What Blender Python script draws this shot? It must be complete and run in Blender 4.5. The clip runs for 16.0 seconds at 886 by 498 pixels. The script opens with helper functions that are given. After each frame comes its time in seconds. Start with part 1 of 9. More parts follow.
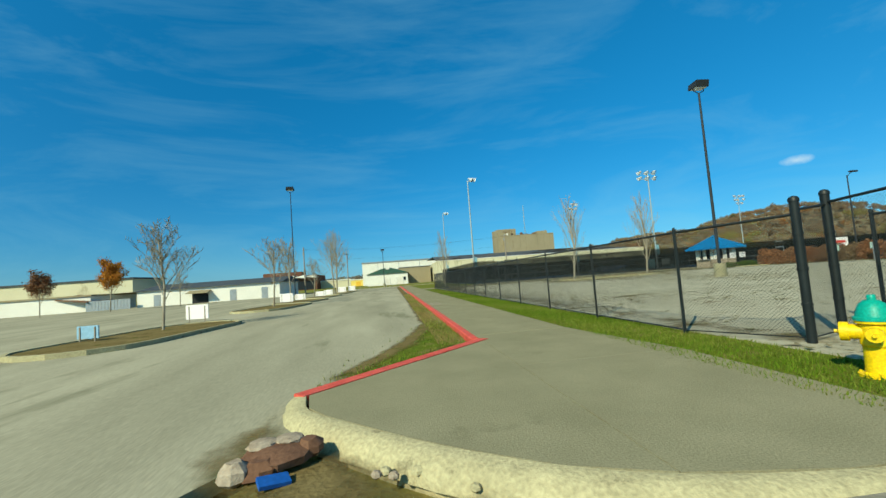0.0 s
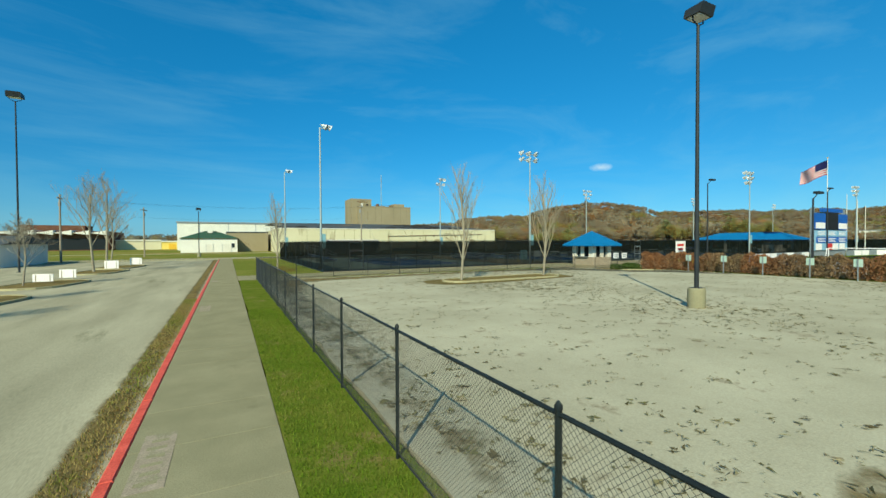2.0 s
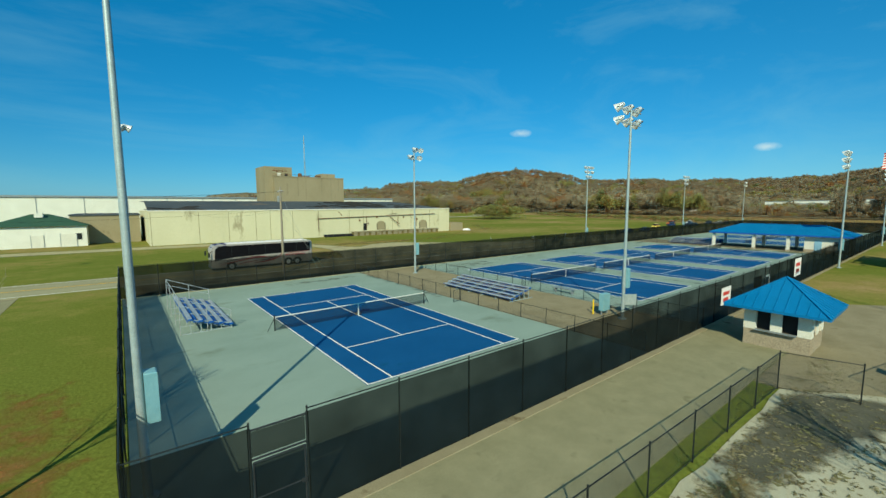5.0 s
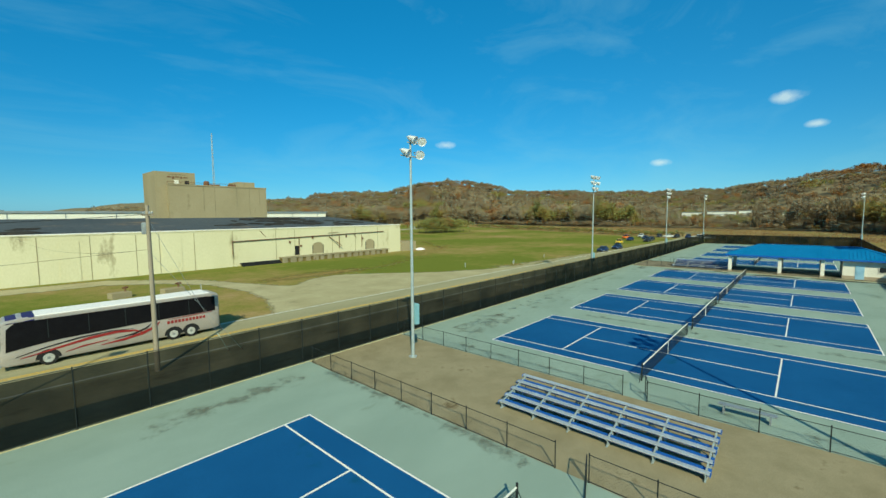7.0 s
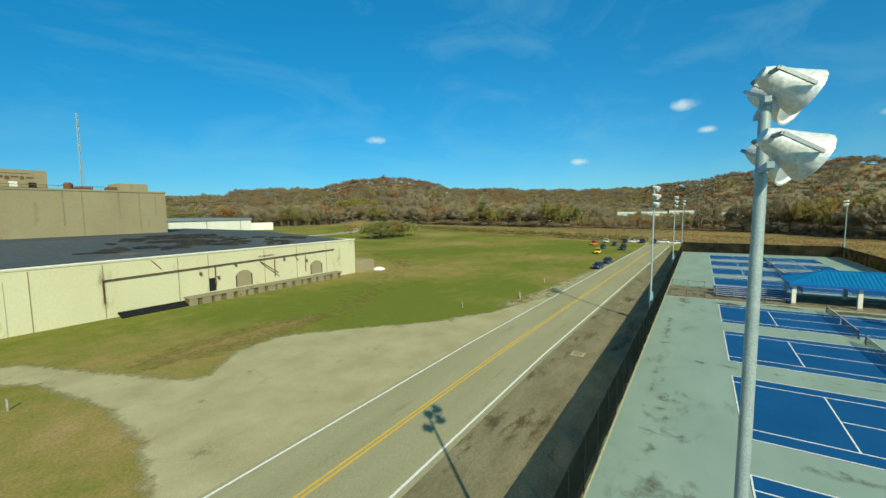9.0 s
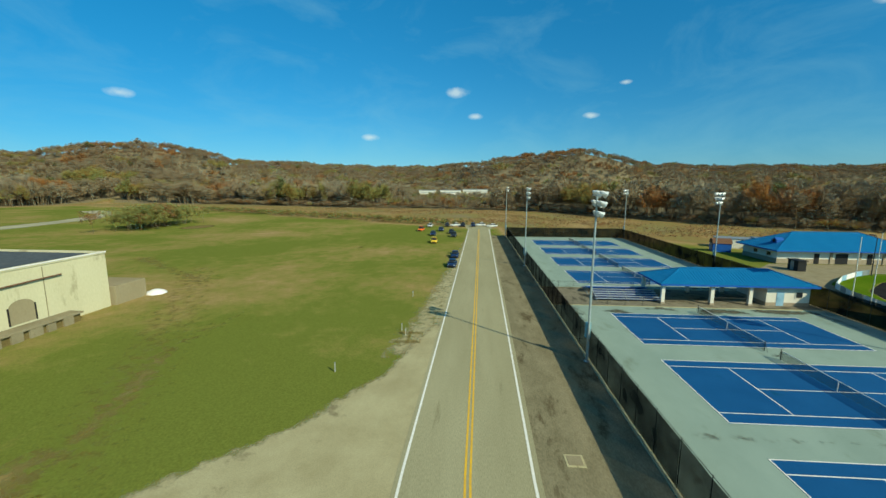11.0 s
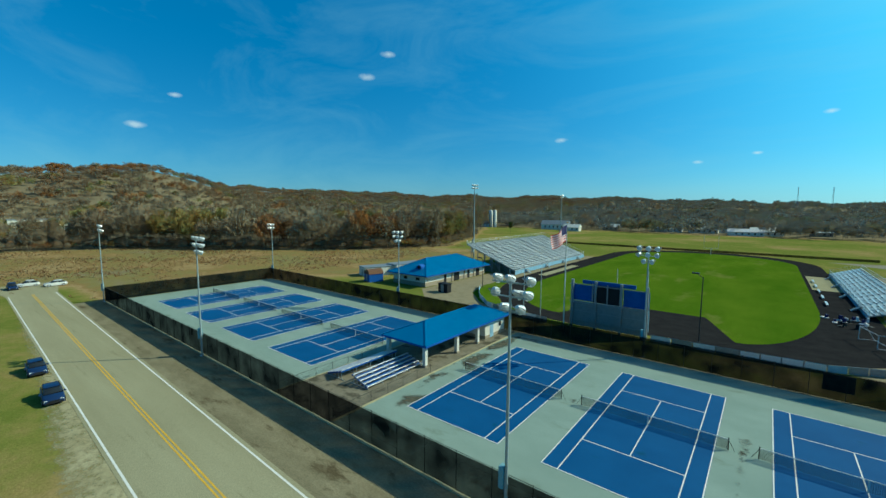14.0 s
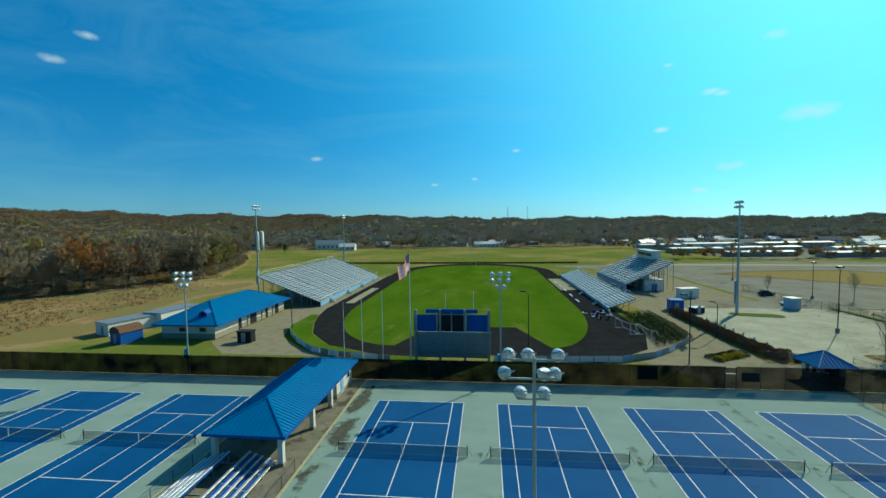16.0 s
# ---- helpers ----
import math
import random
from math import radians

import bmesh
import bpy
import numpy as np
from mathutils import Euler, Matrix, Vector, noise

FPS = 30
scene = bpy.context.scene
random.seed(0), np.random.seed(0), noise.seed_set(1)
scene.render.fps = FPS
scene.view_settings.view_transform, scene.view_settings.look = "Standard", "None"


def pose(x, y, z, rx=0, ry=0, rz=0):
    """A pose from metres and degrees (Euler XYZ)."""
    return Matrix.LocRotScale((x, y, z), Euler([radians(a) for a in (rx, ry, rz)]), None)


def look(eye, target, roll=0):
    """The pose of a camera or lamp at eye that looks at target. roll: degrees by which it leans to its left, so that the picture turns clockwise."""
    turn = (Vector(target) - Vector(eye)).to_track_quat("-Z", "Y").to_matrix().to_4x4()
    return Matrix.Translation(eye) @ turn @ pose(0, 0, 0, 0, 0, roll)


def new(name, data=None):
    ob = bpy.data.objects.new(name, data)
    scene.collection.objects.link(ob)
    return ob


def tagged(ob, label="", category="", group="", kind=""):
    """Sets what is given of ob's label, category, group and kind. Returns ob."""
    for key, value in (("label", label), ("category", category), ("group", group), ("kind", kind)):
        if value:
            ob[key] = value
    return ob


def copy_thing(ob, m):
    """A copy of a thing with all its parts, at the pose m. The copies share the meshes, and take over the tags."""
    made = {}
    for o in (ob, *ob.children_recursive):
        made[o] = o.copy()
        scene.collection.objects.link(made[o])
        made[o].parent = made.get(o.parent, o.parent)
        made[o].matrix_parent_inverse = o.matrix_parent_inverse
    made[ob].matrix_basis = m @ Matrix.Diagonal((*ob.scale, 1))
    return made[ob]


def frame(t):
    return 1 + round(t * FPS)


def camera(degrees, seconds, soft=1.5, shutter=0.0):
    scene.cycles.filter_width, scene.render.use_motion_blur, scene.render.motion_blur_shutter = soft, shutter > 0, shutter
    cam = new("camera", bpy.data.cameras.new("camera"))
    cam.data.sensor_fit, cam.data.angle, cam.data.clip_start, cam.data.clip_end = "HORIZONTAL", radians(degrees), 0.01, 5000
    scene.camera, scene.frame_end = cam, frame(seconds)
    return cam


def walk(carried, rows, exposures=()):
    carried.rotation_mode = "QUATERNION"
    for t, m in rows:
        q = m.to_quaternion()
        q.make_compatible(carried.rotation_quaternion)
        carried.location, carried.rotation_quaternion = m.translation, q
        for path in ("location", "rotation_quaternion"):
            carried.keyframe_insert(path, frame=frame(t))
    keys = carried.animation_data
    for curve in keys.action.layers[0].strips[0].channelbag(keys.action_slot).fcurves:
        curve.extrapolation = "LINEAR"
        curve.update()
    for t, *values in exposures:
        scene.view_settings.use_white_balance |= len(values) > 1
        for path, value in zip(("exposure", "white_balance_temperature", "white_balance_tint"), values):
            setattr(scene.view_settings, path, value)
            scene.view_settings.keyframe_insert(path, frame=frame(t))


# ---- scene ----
cam = camera(94.6, 16.0)
METRES, EYE, TILT, LEAN, TURN = 168.0, 1.5, 0.0, 0.0, -7.3
PATH = [
    (0, (3.761, -3.964, 1.275), (4.011, -1.985, 1.414), -4.3),
    (0.5, (3.982, -0.826, 1.29), (4.534, 1.095, 1.379), -3.1),
    (1, (4.692, 2.524, 1.498), (5.428, 4.383, 1.548), -1.9),
    (1.5, (5.564, 6.19, 2.159), (6.417, 7.999, 2.168), -1.1),
    (2, (6.697, 9.851, 2.972), (7.629, 11.62, 2.937), -0.3),
    (2.5, (7.94, 14.06, 4.201), (8.929, 15.797, 4.121), 0.4),
    (3, (9.629, 18.796, 5.115), (10.652, 20.511, 4.997), 0.7),
    (3.5, (11.342, 23.749, 5.927), (12.385, 25.45, 5.786), 0.6),
    (4, (12.835, 29.069, 6.874), (13.919, 30.742, 6.714), 0.7),
    (6.3, (20.724, 55.351, 9.778), (22.151, 56.739, 9.583), -0.5),
    (6.5, (21.893, 57.456, 9.616), (23.339, 58.827, 9.448), -0.3),
    (7, (24.64, 62.634, 10.312), (26.131, 63.957, 10.147), -0.4),
    (7.5, (27.856, 68.442, 11.014), (29.397, 69.706, 10.847), -0.5),
    (8, (30.963, 74.128, 11.68), (32.562, 75.318, 11.515), -0.5),
    (10.5, (48.928, 97.045, 16.698), (50.837, 97.574, 16.423), -0.2),
    (11, (53.233, 100.605, 17.008), (55.205, 100.741, 16.698), 0.3),
    (11.5, (57.225, 104.368, 18.189), (59.172, 104.052, 17.858), 0.9),
    (12, (61.725, 107.402, 19.017), (63.556, 106.667, 18.691), 2.0),
    (12.5, (66.299, 109.012, 19.39), (68.004, 108.011, 19.087), 2.4),
    (13, (70.78, 110.365, 20.082), (72.361, 109.173, 19.798), 2.3),
    (13.5, (75.042, 111.106, 20.618), (76.476, 109.736, 20.362), 1.6),
    (14, (79.7, 111.413, 20.733), (80.937, 109.855, 20.53), 0.4),
    (14.5, (84.727, 111.167, 20.626), (85.724, 109.441, 20.468), -0.1),
    (15, (87.878, 109.967, 21.364), (88.643, 108.123, 21.227), -1.2),
    (15.5, (90.937, 109.008, 22.437), (91.413, 107.07, 22.305), -2.0),
    (16, (94.191, 107.949, 22.396), (94.399, 105.964, 22.276), -0.8),
]
EXPOSURES = [(0.0, 0.3, 6700, -2), (2.0, 0.35, 6750, -2), (3.5, 0.2, 6700, -4), (4.2, 0.15, 6650, -5), (6.5, 0.27, 6750, -8), (8.0, 0.32, 6900, -6), (10.5, 0.25, 6950, -4), (12.5, 0.13, 6250, -8), (14.5, 0.09, 6000, -10), (16.0, 0.05, 5980, -7)]
walk(cam, [(t, look(eye, target, roll)) for t, eye, target, roll in PATH], EXPOSURES)

# ---- world and sun ----
SUN_EL, SUN_AZ = 35.5, 222.3          # degrees above the horizon; clockwise from +y
SUN_WAY = Vector((math.sin(radians(SUN_AZ)) * math.cos(radians(SUN_EL)), math.cos(radians(SUN_AZ)) * math.cos(radians(SUN_EL)), math.sin(radians(SUN_EL))))
sun_data = bpy.data.lights.new("sun", "SUN")
sun_data.energy, sun_data.angle, sun_data.color = 4.8, radians(0.53), (1.0, 0.885, 0.67)
sun = new("sun", sun_data)
sun.matrix_world = look(SUN_WAY * 900, (0, 0, 0))
world = bpy.data.worlds.new("world")
scene.world = world
world.use_nodes = True


def build_world():
    nt = world.node_tree
    nt.nodes.clear()
    N, L = nt.nodes.new, nt.links.new
    out, bg, sky = N("ShaderNodeOutputWorld"), N("ShaderNodeBackground"), N("ShaderNodeTexSky")
    sky.sky_type, sky.sun_disc = "NISHITA", False
    sky.sun_elevation, sky.sun_rotation = radians(SUN_EL), radians(SUN_AZ)
    sky.altitude, sky.air_density, sky.dust_density, sky.ozone_density = 200, 1.0, 0.35, 3.5
    bg.inputs["Strength"].default_value = 0.08
    tc = N("ShaderNodeTexCoord")
    # thin streaks of high cloud
    mp = N("ShaderNodeMapping")
    mp.inputs["Rotation"].default_value = (0.25, 0.1, 0.6)
    mp.inputs["Scale"].default_value = (1.2, 4.5, 9.0)
    n1 = N("ShaderNodeTexNoise")
    n1.inputs["Scale"].default_value, n1.inputs["Detail"].default_value, n1.inputs["Roughness"].default_value = 1.1, 8, 0.62
    n1.inputs["Distortion"].default_value = 0.6
    r1 = N("ShaderNodeMapRange")
    r1.inputs["From Min"].default_value, r1.inputs["From Max"].default_value = 0.46, 0.86
    r1.inputs["To Max"].default_value = 0.24
    L(tc.outputs["Generated"], mp.inputs["Vector"])
    L(mp.outputs["Vector"], n1.inputs["Vector"])
    L(n1.outputs["Fac"], r1.inputs["Value"])
    # small fair-weather puffs: (azimuth, elevation, half width)
    puffs = ((87.8, 12.0, 2.6), (90.4, 9.0, 1.6), (76.3, 6.2, 1.8), (105.2, 8.8, 1.5), (109.0, 12.4, 1.1), (131.2, 16.7, 1.7), (134.0, 19.4, 1.5),
             (157.3, 8.8, 1.3), (-175.8, 9.8, 1.0), (-157.4, 18.1, 1.0), (-152.1, 14.2, 1.3), (-154.1, 3.6, 1.5), (48.9, 9.5, 2.0),
             (-144.5, 11.0, 3.4), (-141.0, 24.0, 3.2), (-142.5, 27.5, 2.4), (-151.0, 6.2, 2.2), (-153.0, 14.5, 1.5), (-147.5, 19.0, 1.8), (-158.0, 11.0, 1.4), (173.0, 5.5, 0.9), (178.5, 6.2, 0.8))
    wob = N("ShaderNodeTexNoise")
    wob.inputs["Scale"].default_value, wob.inputs["Detail"].default_value = 38, 5
    L(tc.outputs["Generated"], wob.inputs["Vector"])
    total = None
    for az, el, half in puffs:
        a, e = radians(az), radians(el)
        c = Vector((math.sin(a) * math.cos(e), math.cos(a) * math.cos(e), math.sin(e)))
        sub = N("ShaderNodeVectorMath")
        sub.operation = "SUBTRACT"
        sub.inputs[1].default_value = c
        L(tc.outputs["Generated"], sub.inputs[0])
        sc = N("ShaderNodeVectorMath")
        sc.operation = "MULTIPLY"
        k = 1 / math.tan(radians(half))
        sc.inputs[1].default_value = (k, k, k * 2.6)
        L(sub.outputs[0], sc.inputs[0])
        ln = N("ShaderNodeVectorMath")
        ln.operation = "LENGTH"
        L(sc.outputs[0], ln.inputs[0])
        mr = N("ShaderNodeMapRange")
        mr.inputs["From Min"].default_value, mr.inputs["From Max"].default_value = 1.0, 0.0
        L(ln.outputs["Value"], mr.inputs["Value"])
        if total is None:
            total = mr.outputs[0]
        else:
            ad = N("ShaderNodeMath")
            ad.operation = "MAXIMUM"
            L(total, ad.inputs[0])
            L(mr.outputs[0], ad.inputs[1])
            total = ad.outputs[0]
    mul = N("ShaderNodeMath")
    mul.operation = "MULTIPLY"
    L(total, mul.inputs[0])
    L(wob.outputs["Fac"], mul.inputs[1])
    r2 = N("ShaderNodeMapRange")
    r2.inputs["From Min"].default_value, r2.inputs["From Max"].default_value = 0.14, 0.48
    r2.inputs["To Max"].default_value = 0.55
    L(mul.outputs[0], r2.inputs["Value"])
    tint = N("ShaderNodeMix")
    tint.data_type, tint.blend_type = "RGBA", "MULTIPLY"
    tint.inputs["Factor"].default_value = 1.0
    tint.inputs[7].default_value = (0.72, 1.0, 1.10, 1)
    L(sky.outputs[0], tint.inputs[6])
    sat = N("ShaderNodeHueSaturation")
    sat.inputs["Saturation"].default_value = 1.2
    # duller blue-grey towards the north
    nd, nr, nm = N("ShaderNodeVectorMath"), N("ShaderNodeMapRange"), N("ShaderNodeMix")
    nd.operation = "DOT_PRODUCT"
    nd.inputs[1].default_value = (0.2, 0.98, 0.0)
    L(tc.outputs["Generated"], nd.inputs[0])
    nr.inputs["From Min"].default_value, nr.inputs["From Max"].default_value = 0.25, 1.0
    nr.inputs["To Max"].default_value = 0.36
    nr.interpolation_type = "SMOOTHSTEP"
    L(nd.outputs["Value"], nr.inputs["Value"])
    nm.data_type, nm.blend_type = "RGBA", "MULTIPLY"
    nm.inputs[7].default_value = (0.25, 0.4, 0.5, 1)
    L(nr.outputs[0], nm.inputs["Factor"])
    L(tint.outputs[2], nm.inputs[6])
    L(nm.outputs[2], sat.inputs["Color"])
    even = N("ShaderNodeMix")
    even.data_type = "RGBA"
    even.inputs["Factor"].default_value = 0.36
    even.inputs[7].default_value = (0.2, 2.9, 7.4, 1)
    L(sat.outputs["Color"], even.inputs[6])
    # pale glow of the thin haze round the sun
    dt, pw, gl = N("ShaderNodeVectorMath"), N("ShaderNodeMath"), N("ShaderNodeMix")
    dt.operation, pw.operation = "DOT_PRODUCT", "POWER"
    dt.inputs[1].default_value = SUN_WAY
    pw.use_clamp = True
    pw.inputs[1].default_value = 4.5
    L(tc.outputs["Generated"], dt.inputs[0])
    mz = N("ShaderNodeMath")
    mz.operation = "MAXIMUM"
    L(dt.outputs["Value"], mz.inputs[0])
    L(mz.outputs[0], pw.inputs[0])
    mz.inputs[1].default_value = 0.0
    gl.data_type, gl.blend_type = "RGBA", "ADD"
    gl.inputs[7].default_value = (2.2, 7.0, 5.2, 1)
    L(pw.outputs[0], gl.inputs["Factor"])
    # the sky is deepest at a right angle to the sun, paler towards it and opposite
    hf, half_sky = N("ShaderNodeMath"), N("ShaderNodeMix")
    hf.operation = "MULTIPLY"
    L(dt.outputs["Value"], hf.inputs[0])
    L(dt.outputs["Value"], hf.inputs[1])
    half_sky.data_type, half_sky.blend_type = "RGBA", "ADD"
    half_sky.inputs[7].default_value = (0.2, 1.7, 3.8, 1)
    L(hf.outputs[0], half_sky.inputs["Factor"])
    L(even.outputs[2], half_sky.inputs[6])
    L(half_sky.outputs[2], gl.inputs[6])
    m1, m2 = N("ShaderNodeMix"), N("ShaderNodeMix")
    for m, fac, col in ((m1, r1.outputs[0], (3.6, 6.8, 8.2, 1)), (m2, r2.outputs[0], (9.0, 9.8, 10.2, 1))):
        m.data_type = "RGBA"
        m.inputs[7].default_value = col
        L(fac, m.inputs["Factor"])
    L(gl.outputs[2], m1.inputs[6])
    L(m1.outputs[2], m2.inputs[6])
    # overhead, the plain clear sky
    sp, up, zen = N("ShaderNodeSeparateXYZ"), N("ShaderNodeMapRange"), N("ShaderNodeMix")
    L(tc.outputs["Generated"], sp.inputs[0])
    up.interpolation_type = "SMOOTHSTEP"
    up.inputs["From Min"].default_value, up.inputs["From Max"].default_value = 0.6, 0.92
    L(sp.outputs["Z"], up.inputs["Value"])
    zen.data_type = "RGBA"
    L(up.outputs[0], zen.inputs["Factor"])
    L(m2.outputs[2], zen.inputs[6])
    L(sky.outputs[0], zen.inputs[7])
    L(zen.outputs[2], bg.inputs["Color"])
    L(bg.outputs[0], out.inputs["Surface"])


build_world()


# ---- materials ----
def surf(name, c1, c2, scale=2.0, rough=0.8, bump=0.25, fine=35.0, metal=0.0, c3=None, spots=0.62, spot_scale=0.5, stretch=(1, 1, 1), vary=0.12, bump_scale=0.02, spec=0.25):
    """A two-scale procedural surface: broad patches c1 to c2, fine grain, and stains c3 with a shape of their own."""
    m = bpy.data.materials.new(name)
    m.use_nodes = True
    nt = m.node_tree
    N, L = nt.nodes.new, nt.links.new
    b = nt.nodes["Principled BSDF"]
    geo = N("ShaderNodeNewGeometry")
    mp = N("ShaderNodeMapping")
    mp.inputs["Scale"].default_value = stretch
    L(geo.outputs["Position"], mp.inputs["Vector"])
    n1, n2 = N("ShaderNodeTexNoise"), N("ShaderNodeTexNoise")
    n1.inputs["Scale"].default_value, n1.inputs["Detail"].default_value, n1.inputs["Roughness"].default_value = scale, 6, 0.62
    n2.inputs["Scale"].default_value, n2.inputs["Detail"].default_value = fine, 4
    L(mp.outputs["Vector"], n1.inputs["Vector"])
    L(mp.outputs["Vector"], n2.inputs["Vector"])
    r = N("ShaderNodeMapRange")
    r.inputs["From Min"].default_value, r.inputs["From Max"].default_value = 0.32, 0.68
    L(n1.outputs["Fac"], r.inputs["Value"])
    mx = N("ShaderNodeMix")
    mx.data_type = "RGBA"
    mx.inputs[6].default_value, mx.inputs[7].default_value = (*c1, 1), (*c2, 1)
    L(r.outputs[0], mx.inputs["Factor"])
    col = mx.outputs[2]
    if c3:
        n3 = N("ShaderNodeTexNoise")
        n3.inputs["Scale"].default_value, n3.inputs["Detail"].default_value, n3.inputs["Roughness"].default_value = spot_scale, 7, 0.68
        L(mp.outputs["Vector"], n3.inputs["Vector"])
        r3 = N("ShaderNodeMapRange")
        r3.inputs["From Min"].default_value, r3.inputs["From Max"].default_value = spots, spots + 0.09
        L(n3.outputs["Fac"], r3.inputs["Value"])
        m3 = N("ShaderNodeMix")
        m3.data_type = "RGBA"
        m3.inputs[7].default_value = (*c3, 1)
        L(r3.outputs[0], m3.inputs["Factor"])
        L(col, m3.inputs[6])
        col = m3.outputs[2]
    hv = N("ShaderNodeHueSaturation")
    rr = N("ShaderNodeMapRange")
    rr.inputs["From Min"].default_value, rr.inputs["From Max"].default_value = 0.3, 0.7
    rr.inputs["To Min"].default_value, rr.inputs["To Max"].default_value = 1 - vary * 1.6, 1 + vary * 1.6
    L(n2.outputs["Fac"], rr.inputs["Value"])
    L(rr.outputs[0], hv.inputs["Value"])
    L(col, hv.inputs["Color"])
    L(hv.outputs["Color"], b.inputs["Base Color"])
    b.inputs["Roughness"].default_value, b.inputs["Metallic"].default_value = rough, metal
    b.inputs["Specular IOR Level"].default_value = spec if rough < 0.86 else 0.0
    if bump:
        bp = N("ShaderNodeBump")
        bp.inputs["Strength"].default_value, bp.inputs["Distance"].default_value = bump, bump_scale
        L(n2.outputs["Fac"], bp.inputs["Height"])
        L(bp.outputs["Normal"], b.inputs["Normal"])
    return m


def screen_mat(name, colour, cover):
    """Woven windscreen cloth: threads cover a part of it, the rest is open."""
    m = surf(name, colour, tuple(c * 1.5 for c in colour), 0.8, 0.9, 0, 20)
    nt = m.node_tree
    N, L = nt.nodes.new, nt.links.new
    mix, tr = N("ShaderNodeMixShader"), N("ShaderNodeBsdfTransparent")
    n = N("ShaderNodeTexNoise")
    n.inputs["Scale"].default_value, n.inputs["Detail"].default_value = 0.35, 5
    geo = N("ShaderNodeNewGeometry")
    L(geo.outputs["Position"], n.inputs["Vector"])
    r = N("ShaderNodeMapRange")
    r.inputs["From Min"].default_value, r.inputs["From Max"].default_value = 0.3, 0.7
    r.inputs["To Min"].default_value, r.inputs["To Max"].default_value = cover - 0.07, cover + 0.07
    L(n.outputs["Fac"], r.inputs["Value"])
    L(r.outputs[0], mix.inputs[0])
    L(tr.outputs[0], mix.inputs[1])
    L(nt.nodes["Principled BSDF"].outputs[0], mix.inputs[2])
    L(mix.outputs[0], nt.nodes["Material Output"].inputs["Surface"])
    return m


def soft_mat(src, name):
    """The same surface, thinning out to nothing along a patch's uneven edge."""
    m = src.copy()
    m.name = name
    nt = m.node_tree
    N, L = nt.nodes.new, nt.links.new
    at, geo = N("ShaderNodeAttribute"), N("ShaderNodeNewGeometry")
    at.attribute_name = "tint"
    n = N("ShaderNodeTexNoise")
    n.inputs["Scale"].default_value, n.inputs["Detail"].default_value, n.inputs["Roughness"].default_value = 0.9, 8, 0.72
    L(geo.outputs["Position"], n.inputs["Vector"])
    ad = N("ShaderNodeMath")
    L(at.outputs["Fac"], ad.inputs[0])
    L(n.outputs["Fac"], ad.inputs[1])
    r = N("ShaderNodeMapRange")
    r.inputs["From Min"].default_value, r.inputs["From Max"].default_value = 0.80, 1.12
    L(ad.outputs[0], r.inputs["Value"])
    mix, tr = N("ShaderNodeMixShader"), N("ShaderNodeBsdfTransparent")
    L(r.outputs[0], mix.inputs[0])
    L(tr.outputs[0], mix.inputs[1])
    L(nt.nodes["Principled BSDF"].outputs[0], mix.inputs[2])
    L(mix.outputs[0], nt.nodes["Material Output"].inputs["Surface"])
    return m


def glass_mat(name, colour=(0.02, 0.025, 0.03)):
    m = surf(name, colour, colour, 1, 0.05, 0, 10)
    m.node_tree.nodes["Principled BSDF"].inputs["Roughness"].default_value = 0.06
    return m


def attr_mat(name, ramps, attr="tint", rough=0.95, spec=0.0, spread=0.28):
    """Foliage and ground whose kind is stored on the mesh: ramps is a list of (place, colour)."""
    m = bpy.data.materials.new(name)
    m.use_nodes = True
    nt = m.node_tree
    N, L = nt.nodes.new, nt.links.new
    b = nt.nodes["Principled BSDF"]
    at = N("ShaderNodeAttribute")
    at.attribute_name = attr
    cr = N("ShaderNodeValToRGB")
    el = cr.color_ramp.elements
    while len(el) < len(ramps):
        el.new(0.5)
    for e, (p, c) in zip(el, ramps):
        e.position, e.color = p, (*c, 1)
    L(at.outputs["Fac"], cr.inputs["Fac"])
    geo = N("ShaderNodeNewGeometry")
    hv = N("ShaderNodeHueSaturation")
    rr = N("ShaderNodeMapRange")
    rr.inputs["To Min"].default_value, rr.inputs["To Max"].default_value = 1 - spread, 1 + spread
    L(geo.outputs["Random Per Island"], rr.inputs["Value"])
    L(rr.outputs[0], hv.inputs["Value"])
    L(cr.outputs["Color"], hv.inputs["Color"])
    L(hv.outputs["Color"], b.inputs["Base Color"])
    b.inputs["Roughness"].default_value, b.inputs["Specular IOR Level"].default_value = rough, spec
    return m


def mottled(m):
    """Fine mottling of twigs and leaves."""
    nt = m.node_tree
    geo, no, mr, hv = (nt.nodes.new("ShaderNode" + k) for k in ("NewGeometry", "TexNoise", "MapRange", "HueSaturation"))
    no.inputs["Scale"].default_value, no.inputs["Detail"].default_value, no.inputs["Roughness"].default_value = 0.8, 5, 0.7
    nt.links.new(geo.outputs["Position"], no.inputs["Vector"])
    mr.inputs["From Min"].default_value, mr.inputs["From Max"].default_value = 0.3, 0.7
    mr.inputs["To Min"].default_value, mr.inputs["To Max"].default_value = 0.85, 1.15
    nt.links.new(no.outputs["Fac"], mr.inputs["Value"])
    nt.links.new(mr.outputs[0], hv.inputs["Value"])
    b = nt.nodes["Principled BSDF"]
    nt.links.new(b.inputs["Base Color"].links[0].from_socket, hv.inputs["Color"])
    for n in [q for q in nt.nodes if q.type in ("BSDF_PRINCIPLED", "BSDF_TRANSLUCENT")]:
        nt.links.new(hv.outputs["Color"], n.inputs[0])


